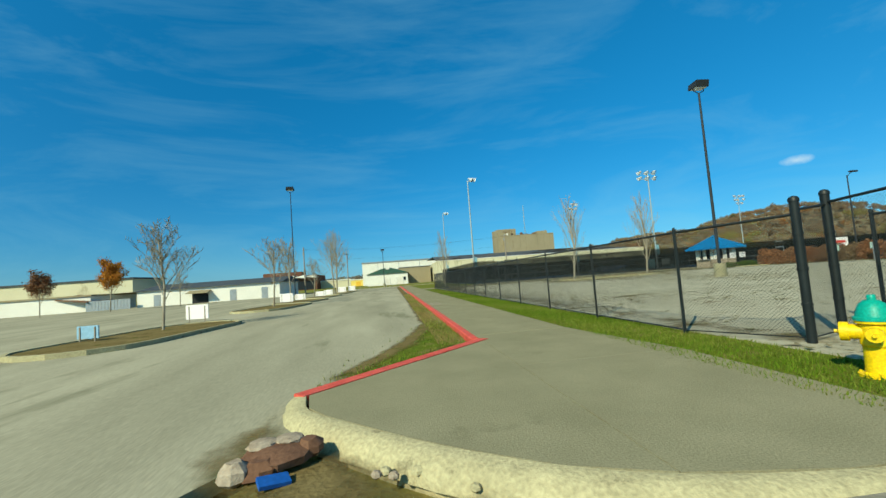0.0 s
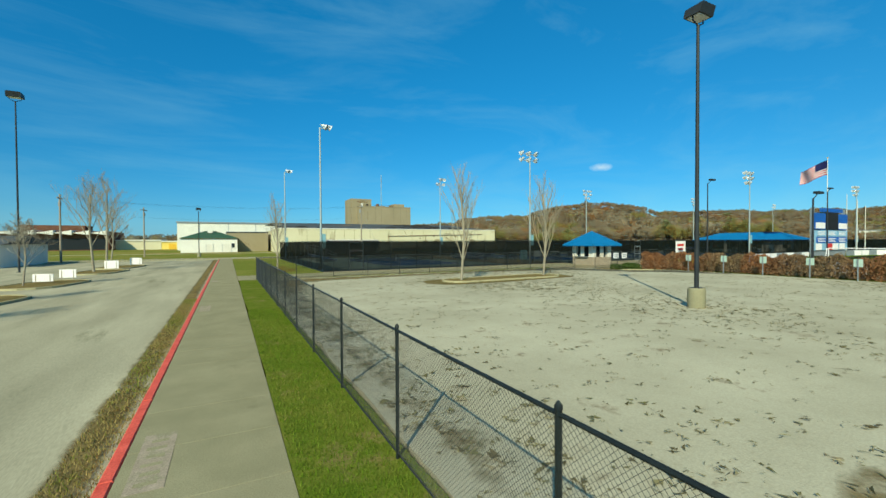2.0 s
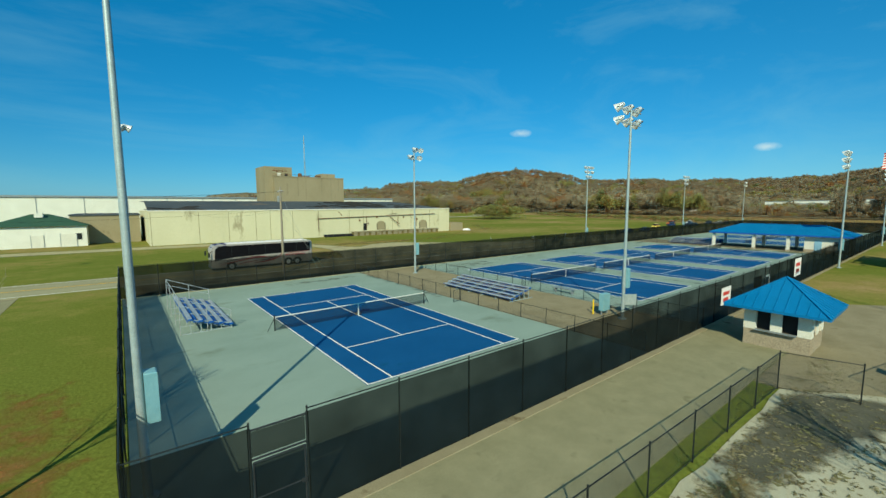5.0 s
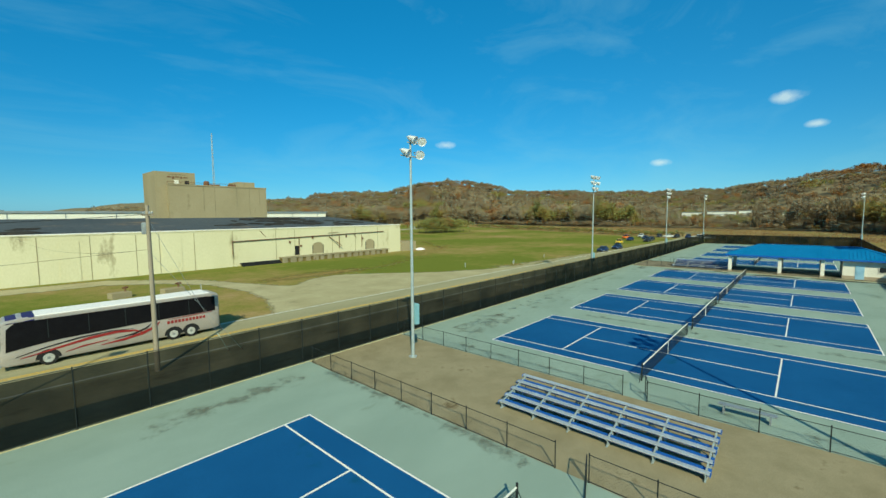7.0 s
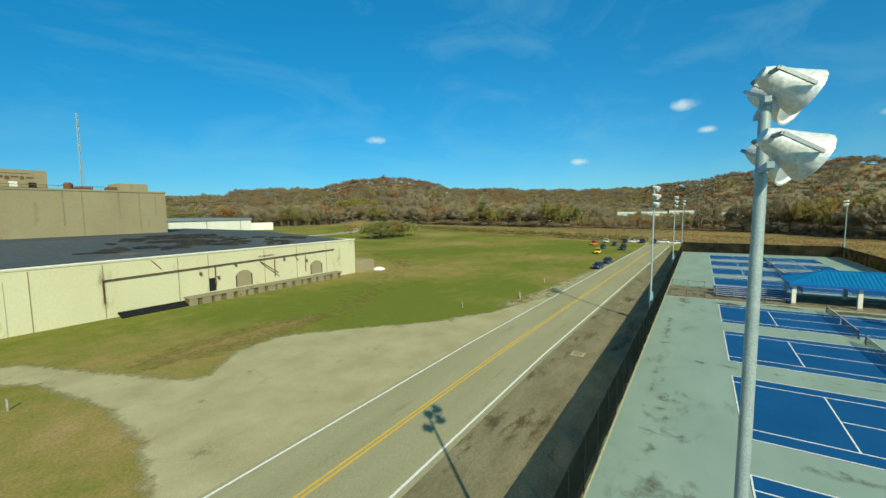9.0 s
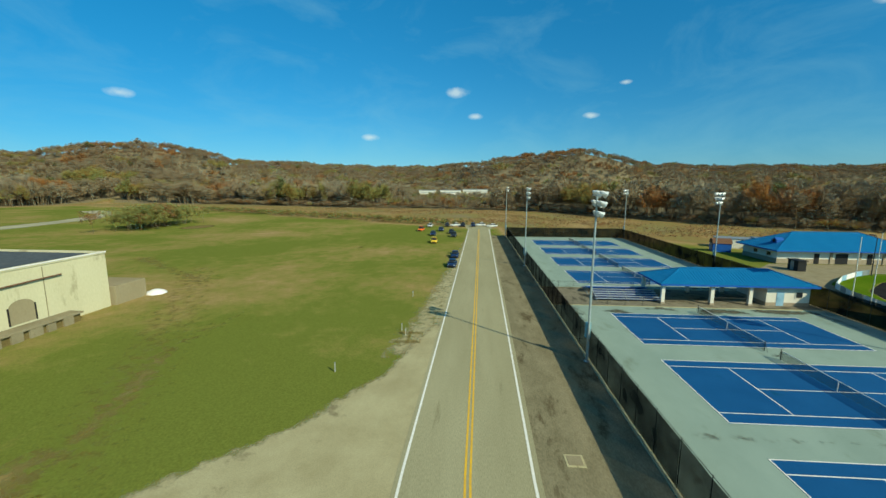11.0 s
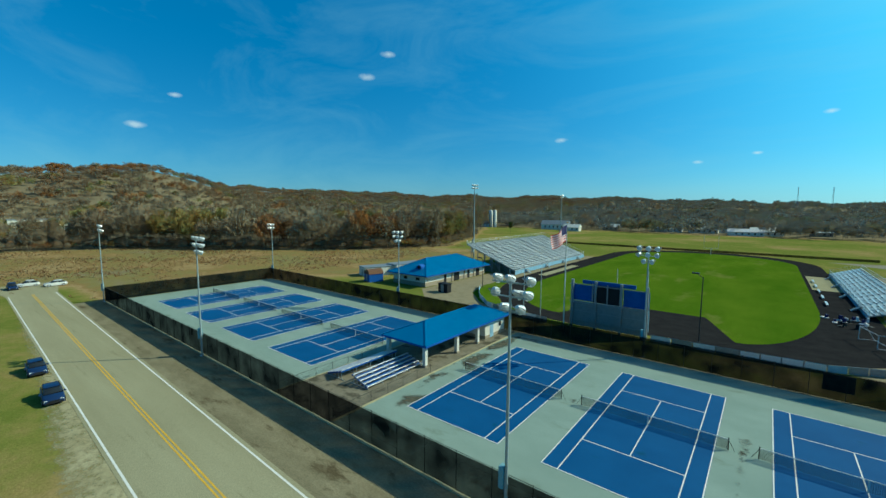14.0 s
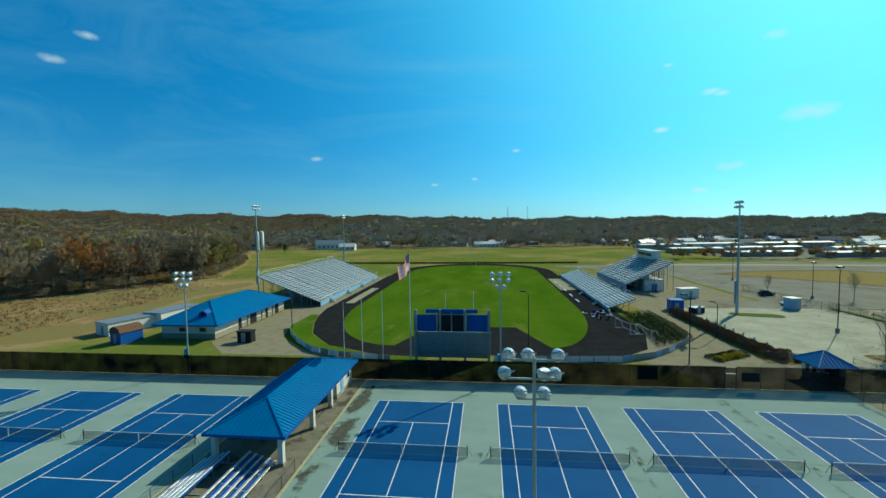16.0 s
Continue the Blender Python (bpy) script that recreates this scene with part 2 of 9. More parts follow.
def sparse(m, cover):
    """Sprays of bare twigs: wood covers a part of them, the rest is open."""
    nt = m.node_tree
    mix, tr, out = nt.nodes.new("ShaderNodeMixShader"), nt.nodes.new("ShaderNodeBsdfTransparent"), nt.nodes["Material Output"].inputs["Surface"]
    mix.inputs[0].default_value = cover
    nt.links.new(tr.outputs[0], mix.inputs[1])
    nt.links.new(out.links[0].from_socket, mix.inputs[2])
    nt.links.new(mix.outputs[0], out)


def let_through(m, share):
    """Thin leaves and twig sprays: a share of the light comes through from behind."""
    nt = m.node_tree
    N, L = nt.nodes.new, nt.links.new
    b = nt.nodes["Principled BSDF"]
    tl, mix = N("ShaderNodeBsdfTranslucent"), N("ShaderNodeMixShader")
    L(b.inputs["Base Color"].links[0].from_socket, tl.inputs["Color"])
    mix.inputs[0].default_value = share
    L(b.outputs[0], mix.inputs[1])
    L(tl.outputs[0], mix.inputs[2])
    L(mix.outputs[0], nt.nodes["Material Output"].inputs["Surface"])


MAT = dict(
    concrete=surf("walk_concrete", (0.2085, 0.1966, 0.1242), (0.2582, 0.2419, 0.1556), 0.9, 0.88, 0.3, 60, c3=(0.1739, 0.1627, 0.1016), spots=0.6, spot_scale=0.7),
    kerb=surf("bare_kerb_concrete", (0.3239, 0.2949, 0.1783), (0.4251, 0.3863, 0.2353), 2.5, 0.9, 0.6, 30, c3=(0.1855, 0.1662, 0.1016), spots=0.6, spot_scale=3),
    kerb_red=surf("red_kerb_paint", (0.4541, 0.0566, 0.0383), (0.6264, 0.1044, 0.074), 3, 0.7, 0.3, 40, c3=(0.3028, 0.1662, 0.1288), spots=0.66, spot_scale=2.5),
    lot=surf("worn_lot_asphalt", (0.245, 0.233, 0.166), (0.378, 0.357, 0.260), 0.5, 0.9, 0.2, 45, c3=(0.205, 0.200, 0.135), spots=0.57, spot_scale=0.7, stretch=(0.8, 0.16, 1), vary=0.07),
    sand=surf("sandy_lot_gravel", (0.315, 0.300, 0.221), (0.414, 0.397, 0.300), 0.22, 0.93, 0.35, 30, c3=(0.2007, 0.1710, 0.1156), spots=0.6, spot_scale=0.9, vary=0.06),
    dirt=surf("dry_verge_dirt", (0.1234, 0.0948, 0.038), (0.1925, 0.1514, 0.0701), 1.3, 0.95, 0.8, 22, c3=(0.0772, 0.0835, 0.019), spots=0.58, spot_scale=1.2),
    worn=surf("worn_field_soil", (0.2175, 0.1653, 0.0609), (0.2697, 0.2044, 0.087), 0.5, 0.95, 0.6, 18, c3=(0.1566, 0.1436, 0.0261), spots=0.56, spot_scale=0.9),
    grime=surf("dried_grey_grime", (0.135, 0.150, 0.122), (0.175, 0.190, 0.158), 1.0, 0.9, 0.1, 30, c3=(0.105, 0.110, 0.085), spots=0.58, spot_scale=1.4),
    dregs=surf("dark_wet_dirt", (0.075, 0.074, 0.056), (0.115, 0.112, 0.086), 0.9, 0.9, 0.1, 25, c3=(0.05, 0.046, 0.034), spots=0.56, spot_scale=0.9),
    darkslab=surf("dark_dirty_concrete", (0.150, 0.135, 0.100), (0.215, 0.195, 0.148), 0.5, 0.9, 0.4, 30, c3=(0.085, 0.078, 0.058), spots=0.53, spot_scale=0.45),
    wine=surf("wine_red_paint", (0.1914, 0.0174, 0.0191), (0.2436, 0.0261, 0.0261), 3, 0.4, 0.0, 30),
    felt=surf("torn_roofing_felt", (0.02, 0.021, 0.023), (0.05, 0.048, 0.046), 0.9, 0.95, 0.6, 8, c3=(0.17, 0.135, 0.10), spots=0.62, spot_scale=1.2, stretch=(0.4, 1, 1)),
    oldlot=surf("old_weedy_asphalt", (0.1850, 0.1750, 0.1357), (0.2500, 0.2350, 0.1888), 0.12, 0.92, 0.4, 30, c3=(0.1700, 0.1400, 0.0826), spots=0.55, spot_scale=0.09),
    russet=surf("fallen_russet_leaves", (0.22, 0.10, 0.035), (0.28, 0.15, 0.06), 1.6, 0.95, 0.8, 24, c3=(0.13, 0.13, 0.02), spots=0.54, spot_scale=1.1),
    tinted=surf("black_tinted_glass", (0.006, 0.006, 0.008), (0.009, 0.009, 0.011), 2, 0.18, 0, 20, spec=0.12),
    strip=surf("kerbside_grass", (0.0757, 0.1175, 0.0139), (0.1288, 0.1436, 0.0261), 1.6, 0.95, 0.9, 30, c3=(0.1662, 0.1436, 0.0531), spots=0.57, spot_scale=0.8),
    verge=surf("road_verge_gravel", (0.150, 0.133, 0.082), (0.228, 0.204, 0.132), 0.5, 0.95, 0.6, 14, c3=(0.0923, 0.0757, 0.0445), spots=0.56, spot_scale=0.35, stretch=(0.4, 1, 1)),
    road=surf("bleached_road_asphalt", (0.2546, 0.2384, 0.1491), (0.3088, 0.2915, 0.1878), 0.35, 0.88, 0.3, 30, stretch=(0.12, 1, 1), c3=(0.2236, 0.2079, 0.1301), spots=0.6, spot_scale=0.8),
    drive=surf("drive_gravel", (0.2937, 0.261, 0.1528), (0.386, 0.3523, 0.2192), 0.25, 0.95, 0.6, 18, c3=(0.2005, 0.174, 0.1053), spots=0.6, spot_scale=0.3),
    white=surf("white_line_paint", (0.6786, 0.6786, 0.6438), (0.609, 0.609, 0.5742), 4, 0.7, 0.1, 40),
    yellow=surf("yellow_line_paint", (0.6525, 0.3915, 0.0305), (0.5394, 0.3306, 0.0522), 1.2, 0.75, 0.1, 40),
    court=surf("blue_court_acrylic", (0.005, 0.064, 0.192), (0.008, 0.079, 0.224), 0.25, 0.83, 0.15, 50, c3=(0.0032, 0.060, 0.1376), spots=0.62, spot_scale=0.35, spec=0.10),
    apron=surf("pale_green_acrylic", (0.200, 0.268, 0.238), (0.242, 0.316, 0.282), 0.25, 0.88, 0.15, 50, c3=(0.165, 0.215, 0.178), spots=0.60, spot_scale=0.3, stretch=(0.5, 1, 1)),
    slab=surf("brown_old_concrete", (0.200, 0.172, 0.110), (0.270, 0.236, 0.158), 0.5, 0.9, 0.4, 30, c3=(0.1314, 0.1018, 0.0595), spots=0.6, spot_scale=0.5),
    track=surf("black_running_track", (0.0165, 0.0165, 0.0183), (0.0261, 0.0261, 0.027), 0.4, 0.9, 0.2, 40),
    turf=surf("football_turf", (0.050, 0.105, 0.006), (0.088, 0.140, 0.011), 0.10, 0.95, 0.5, 8, c3=(0.125, 0.148, 0.030), spots=0.57, spot_scale=0.06, stretch=(1, 0.45, 1), vary=0.2),
    black=surf("black_vinyl_steel", (0.0087, 0.0122, 0.0139), (0.0148, 0.02, 0.0209), 5, 0.45, 0.1, 60),
    wire=surf("black_vinyl_wire", (0.0139, 0.0183, 0.02), (0.0226, 0.027, 0.0287), 5, 0.4, 0, 60),
    screen=screen_mat("black_windscreen_cloth", (0.0065, 0.0085, 0.0085), 0.87),
    dense=screen_mat("dense_black_windscreen_cloth", (0.0061, 0.0085, 0.0078), 0.93),
    pole=surf("galvanised_pole", (0.287, 0.348, 0.365), (0.365, 0.426, 0.444), 3, 0.45, 0.05, 40, metal=0.3),
    polebox=surf("pale_blue_box_paint", (0.1514, 0.3175, 0.3785), (0.1966, 0.3637, 0.4167), 3, 0.5, 0.05, 40),
    bronze=surf("dark_bronze_paint", (0.0165, 0.02, 0.0244), (0.0261, 0.0305, 0.0348), 3, 0.5, 0.05, 40),
    lampface=surf("lamp_reflector", (0.60, 0.62, 0.62), (0.68, 0.70, 0.70), 5, 0.3, 0, 20, metal=0.25),
    roof=surf("blue_metal_roof", (0.0052, 0.1234, 0.306), (0.0094, 0.1471, 0.3517), 0.4, 0.38, 0.05, 20, c3=(0.0052, 0.1033, 0.2604), spots=0.62, spot_scale=0.4),
    cream=surf("cream_painted_block", (0.5742, 0.5568, 0.4959), (0.6438, 0.6264, 0.5568), 0.8, 0.85, 0.2, 18, c3=(0.4167, 0.3932, 0.3254), spots=0.64, spot_scale=0.6),
    tanblock=surf("tan_split_block", (0.2723, 0.2271, 0.1662), (0.3332, 0.2801, 0.2123), 1.5, 0.9, 0.5, 12),
    ware=surf("pale_yellow_stucco", (0.4938, 0.4639, 0.3142), (0.5686, 0.5387, 0.3816), 0.12, 0.9, 0.03, 6, c3=(0.306, 0.2731, 0.1758), spots=0.58, spot_scale=0.22, stretch=(1, 1, 0.4), vary=0.03),
    tower=surf("tan_tower_concrete", (0.245, 0.208, 0.130), (0.295, 0.253, 0.165), 0.15, 0.92, 0.03, 4, c3=(0.190, 0.158, 0.098), spots=0.62, spot_scale=0.25, stretch=(1, 1, 0.6), vary=0.03),
    tar=surf("black_tar_roof", (0.0418, 0.0531, 0.0644), (0.0644, 0.0757, 0.087), 0.1, 0.85, 0.3, 3, c3=(0.1514, 0.114, 0.0835), spots=0.59, spot_scale=0.09, stretch=(0.5, 1, 1)),
    metalwhite=surf("white_sheet_metal", (0.609, 0.6003, 0.5394), (0.6786, 0.6699, 0.609), 0.3, 0.6, 0.1, 12, c3=(0.4541, 0.4315, 0.3637), spots=0.66, spot_scale=0.4),
    greenroof=surf("green_shingle_roof", (0.0226, 0.0644, 0.0418), (0.0339, 0.0835, 0.0531), 1, 0.8, 0.3, 20),
    yellowwall=surf("yellow_siding", (0.6264, 0.4785, 0.1044), (0.696, 0.5394, 0.1479), 0.4, 0.7, 0.1, 15),
    brick=surf("dark_red_brick", (0.114, 0.0566, 0.0383), (0.1592, 0.0792, 0.0531), 0.6, 0.9, 0.3, 12),
    dark=surf("dark_opening", (0.0087, 0.0096, 0.0113), (0.0148, 0.0157, 0.0183), 1, 0.7, 0.1, 20),
    glass=glass_mat("dark_window_glass"),
    rust=surf("rusty_iron", (0.105, 0.052, 0.030), (0.165, 0.085, 0.050), 4, 0.85, 0.4, 30),
    alu=surf("bleacher_aluminium", (0.452, 0.47, 0.479), (0.62, 0.64, 0.65), 1.5, 0.42, 0.05, 20, metal=0.55),
    bluepaint=surf("royal_blue_paint", (0.0087, 0.0757, 0.3175), (0.0139, 0.0983, 0.3785), 1.5, 0.5, 0.05, 25),
    skyblue=surf("light_blue_panel", (0.1662, 0.3175, 0.4541), (0.261, 0.435, 0.5742), 0.8, 0.6, 0.05, 20),
    greysteel=surf("grey_steel", (0.2271, 0.2575, 0.2801), (0.288, 0.3175, 0.341), 1.5, 0.5, 0.1, 25, metal=0.4),
    wood=surf("weathered_wood_pole", (0.2271, 0.1966, 0.1514), (0.288, 0.2497, 0.1966), 2, 0.9, 0.4, 25, stretch=(4, 4, 0.4)),
    bark=surf("grey_bark", (0.215, 0.190, 0.140), (0.300, 0.268, 0.205), 3, 0.92, 0.5, 30),
    hyd_yellow=surf("hydrant_yellow", (0.7395, 0.522, 0.0104), (0.6786, 0.4524, 0.0087), 6, 0.42, 0.15, 50),
    hyd_green=surf("hydrant_green", (0.0087, 0.2723, 0.2044), (0.0139, 0.3175, 0.2419), 6, 0.4, 0.15, 50),
    hyd_sign=surf("pale_green_sign", (0.3175, 0.4394, 0.3785), (0.4176, 0.5481, 0.4785), 4, 0.5, 0.05, 30),
    rubber=surf("tyre_rubber", (0.0104, 0.0104, 0.0113), (0.0165, 0.0165, 0.0174), 8, 0.85, 0.2, 60),
    red=surf("red_paint", (0.4167, 0.0226, 0.0191), (0.5394, 0.0435, 0.0348), 3, 0.5, 0.05, 30),
    navy=surf("navy_cloth", (0.0139, 0.0165, 0.0757), (0.0191, 0.0226, 0.0983), 5, 0.8, 0.05, 40),
    cloth=surf("white_cloth", (0.6612, 0.6438, 0.6438), (0.7134, 0.696, 0.696), 5, 0.8, 0.05, 40),
    stone=surf("broken_stone", (0.2497, 0.1966, 0.1436), (0.3637, 0.3106, 0.2419), 6, 0.9, 0.6, 30),
)
MAT["leaf_ground"] = attr_mat("field_and_woodland_floor", [(0.0, (0.130, 0.152, 0.031)), (0.10, (0.168, 0.170, 0.042)), (0.24, (0.240, 0.190, 0.070)), (0.36, (0.300, 0.215, 0.105)), (0.47, (0.225, 0.150, 0.062)), (0.58, (0.195, 0.168, 0.062)), (0.72, (0.20, 0.165, 0.095)), (1.0, (0.17, 0.145, 0.095))])
MAT["woods"] = attr_mat("late_autumn_woods", [(0.0, (0.33, 0.295, 0.215)), (0.06, (0.250, 0.208, 0.138)), (0.35, (0.205, 0.158, 0.104)), (0.6, (0.27, 0.125, 0.042)), (0.8, (0.225, 0.215, 0.075)), (1.0, (0.085, 0.105, 0.038))], spread=0.10)
let_through(MAT["woods"], 0.2)
mottled(MAT["woods"])
sparse(MAT["woods"], 0.48)
# greyer, muted copy of the woods ramp: distance haze put into the colours
MAT["far_woods"] = attr_mat("hazed_valley_woods", [(0.0, (0.26, 0.26, 0.225)), (0.06, (0.215, 0.205, 0.165)), (0.35, (0.185, 0.170, 0.135)), (0.6, (0.235, 0.150, 0.075)), (0.8, (0.200, 0.195, 0.105)), (1.0, (0.085, 0.110, 0.075))], spread=0.10)
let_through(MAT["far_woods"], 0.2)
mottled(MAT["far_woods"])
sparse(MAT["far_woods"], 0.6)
MAT["hedge"] = attr_mat("russet_hedge_leaves", [(0.0, (0.175, 0.130, 0.078)), (0.4, (0.205, 0.098, 0.050)), (0.7, (0.3654, 0.1479, 0.0261)), (1.0, (0.0522, 0.0783, 0.0174))], spread=0.14)
MAT["blades"] = attr_mat("grass_blades", [(0.0, (0.074, 0.1305, 0.0104)), (0.5, (0.1305, 0.1653, 0.0261)), (1.0, (0.2262, 0.174, 0.0696))])
MAT["litter"] = attr_mat("leaf_litter", [(0.0, (0.115, 0.098, 0.055)), (0.5, (0.150, 0.142, 0.068)), (1.0, (0.235, 0.205, 0.130))])


# ---- mesh helpers ----
class Mesh:
    """Collects vertices and faces, and becomes one mesh object."""

    def __init__(self):
        self.v, self.f = [], []

    def add(self, verts, faces):
        k = len(self.v)
        self.v += [tuple(p) for p in verts]
        self.f += [tuple(i + k for i in f) for f in faces]
        return self

    def box(self, x0, y0, z0, x1, y1, z1, c=0.0):
        if c <= 0:
            return self.add([(x, y, z) for z in (z0, z1) for x, y in ((x0, y0), (x1, y0), (x1, y1), (x0, y1))],
                            [(3, 2, 1, 0), (4, 5, 6, 7), (0, 1, 5, 4), (1, 2, 6, 5), (2, 3, 7, 6), (3, 0, 4, 7)])
        p = []
        for z, k in ((z0, 0), (z1 - c, 0), (z1, c)):
            p += [(x0 + k, y0 + k, z), (x1 - k, y0 + k, z), (x1 - k, y1 - k, z), (x0 + k, y1 - k, z)]
        f = [(3, 2, 1, 0), (8, 9, 10, 11)]
        for a in (0, 4):
            f += [(a + i, a + (i + 1) % 4, a + 4 + (i + 1) % 4, a + 4 + i) for i in range(4)]
        return self.add(p, f)

    def obox(self, m, sx, sy, sz):
        """A box of that size centred on the pose m."""
        p = [m @ Vector((x * sx / 2, y * sy / 2, z * sz / 2)) for z in (-1, 1) for x, y in ((-1, -1), (1, -1), (1, 1), (-1, 1))]
        return self.add(p, [(3, 2, 1, 0), (4, 5, 6, 7), (0, 1, 5, 4), (1, 2, 6, 5), (2, 3, 7, 6), (3, 0, 4, 7)])

    def tube(self, a, b, r0, r1=None, n=8, cap=True):
        a, b = Vector(a), Vector(b)
        r1 = r0 if r1 is None else r1
        d = (b - a).normalized()
        u = d.orthogonal().normalized()
        w = d.cross(u)
        p = []
        for c, r in ((a, r0), (b, r1)):
            p += [c + (u * math.cos(2 * math.pi * i / n) + w * math.sin(2 * math.pi * i / n)) * r for i in range(n)]
        f = [(i, (i + 1) % n, n + (i + 1) % n, n + i) for i in range(n)]
        if cap:
            f += [tuple(range(n - 1, -1, -1)), tuple(range(n, 2 * n))]
        return self.add(p, f)

    def beam(self, a, b, w, h):
        """A straight square-section bar from a to b."""
        a, b = Vector(a), Vector(b)
        d = b - a
        q = d.to_track_quat("Y", "Z").to_matrix().to_4x4()
        return self.obox(Matrix.Translation((a + b) / 2) @ q, w, d.length, h)

    def lathe(self, prof, n=20, at=(0, 0, 0)):
        p, f = [], []
        for r, z in prof:
            p += [(at[0] + r * math.cos(2 * math.pi * i / n), at[1] + r * math.sin(2 * math.pi * i / n), at[2] + z) for i in range(n)]
        for k in range(len(prof) - 1):
            f += [(k * n + i, k * n + (i + 1) % n, (k + 1) * n + (i + 1) % n, (k + 1) * n + i) for i in range(n)]
        f += [tuple(range(n - 1, -1, -1)), tuple(range((len(prof) - 1) * n, len(prof) * n))]
        return self.add(p, f)

    def poly(self, pts, z0, z1):
        """An upright prism on a plan outline."""
        n = len(pts)
        p = [(x, y, z) for z in (z0, z1) for x, y in pts]
        return self.add(p, [tuple(range(n - 1, -1, -1)), tuple(range(n, 2 * n))] + [(i, (i + 1) % n, n + (i + 1) % n, n + i) for i in range(n)])

    def extrude(self, prof, axis, a, b):
        """A closed profile of (u, z) pulled along x (u is y) or along y (u is x)."""
        n = len(prof)
        p = [((c, u, z) if axis == "x" else (u, c, z)) for c in (a, b) for u, z in prof]
        return self.add(p, [tuple(range(n)), tuple(range(2 * n - 1, n - 1, -1))] + [(i, n + i, n + (i + 1) % n, (i + 1) % n) for i in range(n)])

    def data(self, name, mat, smooth=35):
        me = bpy.data.meshes.new(name)
        me.from_pydata(self.v, [], self.f)
        me.materials.append(mat)
        if smooth:
            me.polygons.foreach_set("use_smooth", [True] * len(me.polygons))
            me.set_sharp_from_angle(angle=radians(smooth))
        return me


def part(name, mesh, mat, parent=None, label="", kind="", smooth=35):
    """One mesh object, under a thing or a part if a parent is given."""
    me = mesh.data(name, MAT[mat] if isinstance(mat, str) else mat, smooth) if isinstance(mesh, Mesh) else mesh
    ob = new(name, me)
    if parent:
        ob.parent = parent
    return tagged(ob, label=label, kind=kind)


def thing(name, m, label, category, group=""):
    ob = new(name)
    ob.empty_display_size = 0.3
    ob.matrix_world = m if isinstance(m, Matrix) else pose(*m)
    return tagged(ob, label, category, group)


def setting(name, mesh, mat, label, category, smooth=0):
    return tagged(part(name, mesh, mat, smooth=smooth), label, category, kind="structure")


def np_mesh(name, verts, faces, mat, tint=None):
    """A mesh from arrays of triangles or quads, with a value for each corner point."""
    me = bpy.data.meshes.new(name)
    n, k = len(faces), faces.shape[1]
    me.vertices.add(len(verts))
    me.vertices.foreach_set("co", verts.astype(np.float32).ravel())
    me.loops.add(n * k)
    me.loops.foreach_set("vertex_index", faces.astype(np.int32).ravel())
    me.polygons.add(n)
    me.polygons.foreach_set("loop_start", np.arange(0, n * k, k, dtype=np.int32))
    me.update(calc_edges=True)
    me.materials.append(mat)
    if tint is not None:
        me.attributes.new("tint", "FLOAT", "POINT").data.foreach_set("value", tint.astype(np.float32))
    return me


rng = np.random.default_rng(7)


# ---- ground, hills and woods ----
GROUND_Z = -0.05
SKYLINE = ((-180, 0.9), (-165, 0.8), (-145, 0.5), (-120, 0.4), (-90, 0.6), (-60, 0.8), (-30, 0.7), (-10, 0.35), (3, 0.6), (6, 1.2), (9, 1.8), (12, 1.5), (16, 1.5), (25, 2.3), (33, 2.8), (40, 3.1),
           (45, 4.3), (48.5, 4.8), (52, 4.1), (58, 3.2), (66, 2.7), (76, 2.4), (84, 2.4), (89, 3.3), (94, 4.0), (99, 4.5), (105, 4.5), (109, 3.7), (112.5, 2.5), (119, 2.5),
           (126, 2.3), (136, 1.85), (147, 1.65), (157, 1.6), (167, 1.35), (180, 0.9))
SKY_AZ, SKY_EL = np.array([a for a, _ in SKYLINE]), np.array([e for _, e in SKYLINE])
CX, CY = 70.0, 90.0


def ridge(az):
    """Distance and height of the skyline's ridge in that direction."""
    el = np.interp(az, SKY_AZ, SKY_EL) + 0.10 * np.sin(az * 0.62) + 0.07 * np.sin(az * 1.7 + 1.0)
    near = np.clip((el - 1.2) / 2.2, 0, 1)
    dist = 1500 - 800 * near
    return dist, 17 + dist * np.tan(np.radians(el)) - 9.0


def height(x, y):
    """Ground level: flat in the valley, rising to the ridge, with knolls."""
    dx, dy = x - CX, y - CY
    r, az = np.hypot(dx, dy), np.degrees(np.arctan2(dx, dy))
    dist, top = ridge(az)
    k = np.clip((r - 430) / (dist - 430), 0, 1)
    k = k * k * (3 - 2 * k)
    z = GROUND_Z + k * top
    z = z + k * 3.0 * np.sin(x * 0.021 + 1.3) * np.sin(y * 0.017)
    fall = np.clip((r - dist) / 900, 0, 1)
    z = z * (1 - 0.55 * fall)
    return np.where((x > -92) & (x < 12.5) & (y > -90) & (y < 101), -0.3, z)      # under the sunken car park lane


def wood_edge(x, y):
    """Above 0 inside the woods."""
    edge = np.interp(y, [-420, -300, -200, -120, -60, -22, 20, 55, 128, 193, 260, 306, 420, 528], [384, 340, 285, 238, 216, 232, 275, 325, 352, 352, 372, 384, 392, 398])
    d = x - edge
    north = np.minimum(y - 430 - 8 * np.sin(x * 0.03), x - 60)
    return np.maximum(d, north)


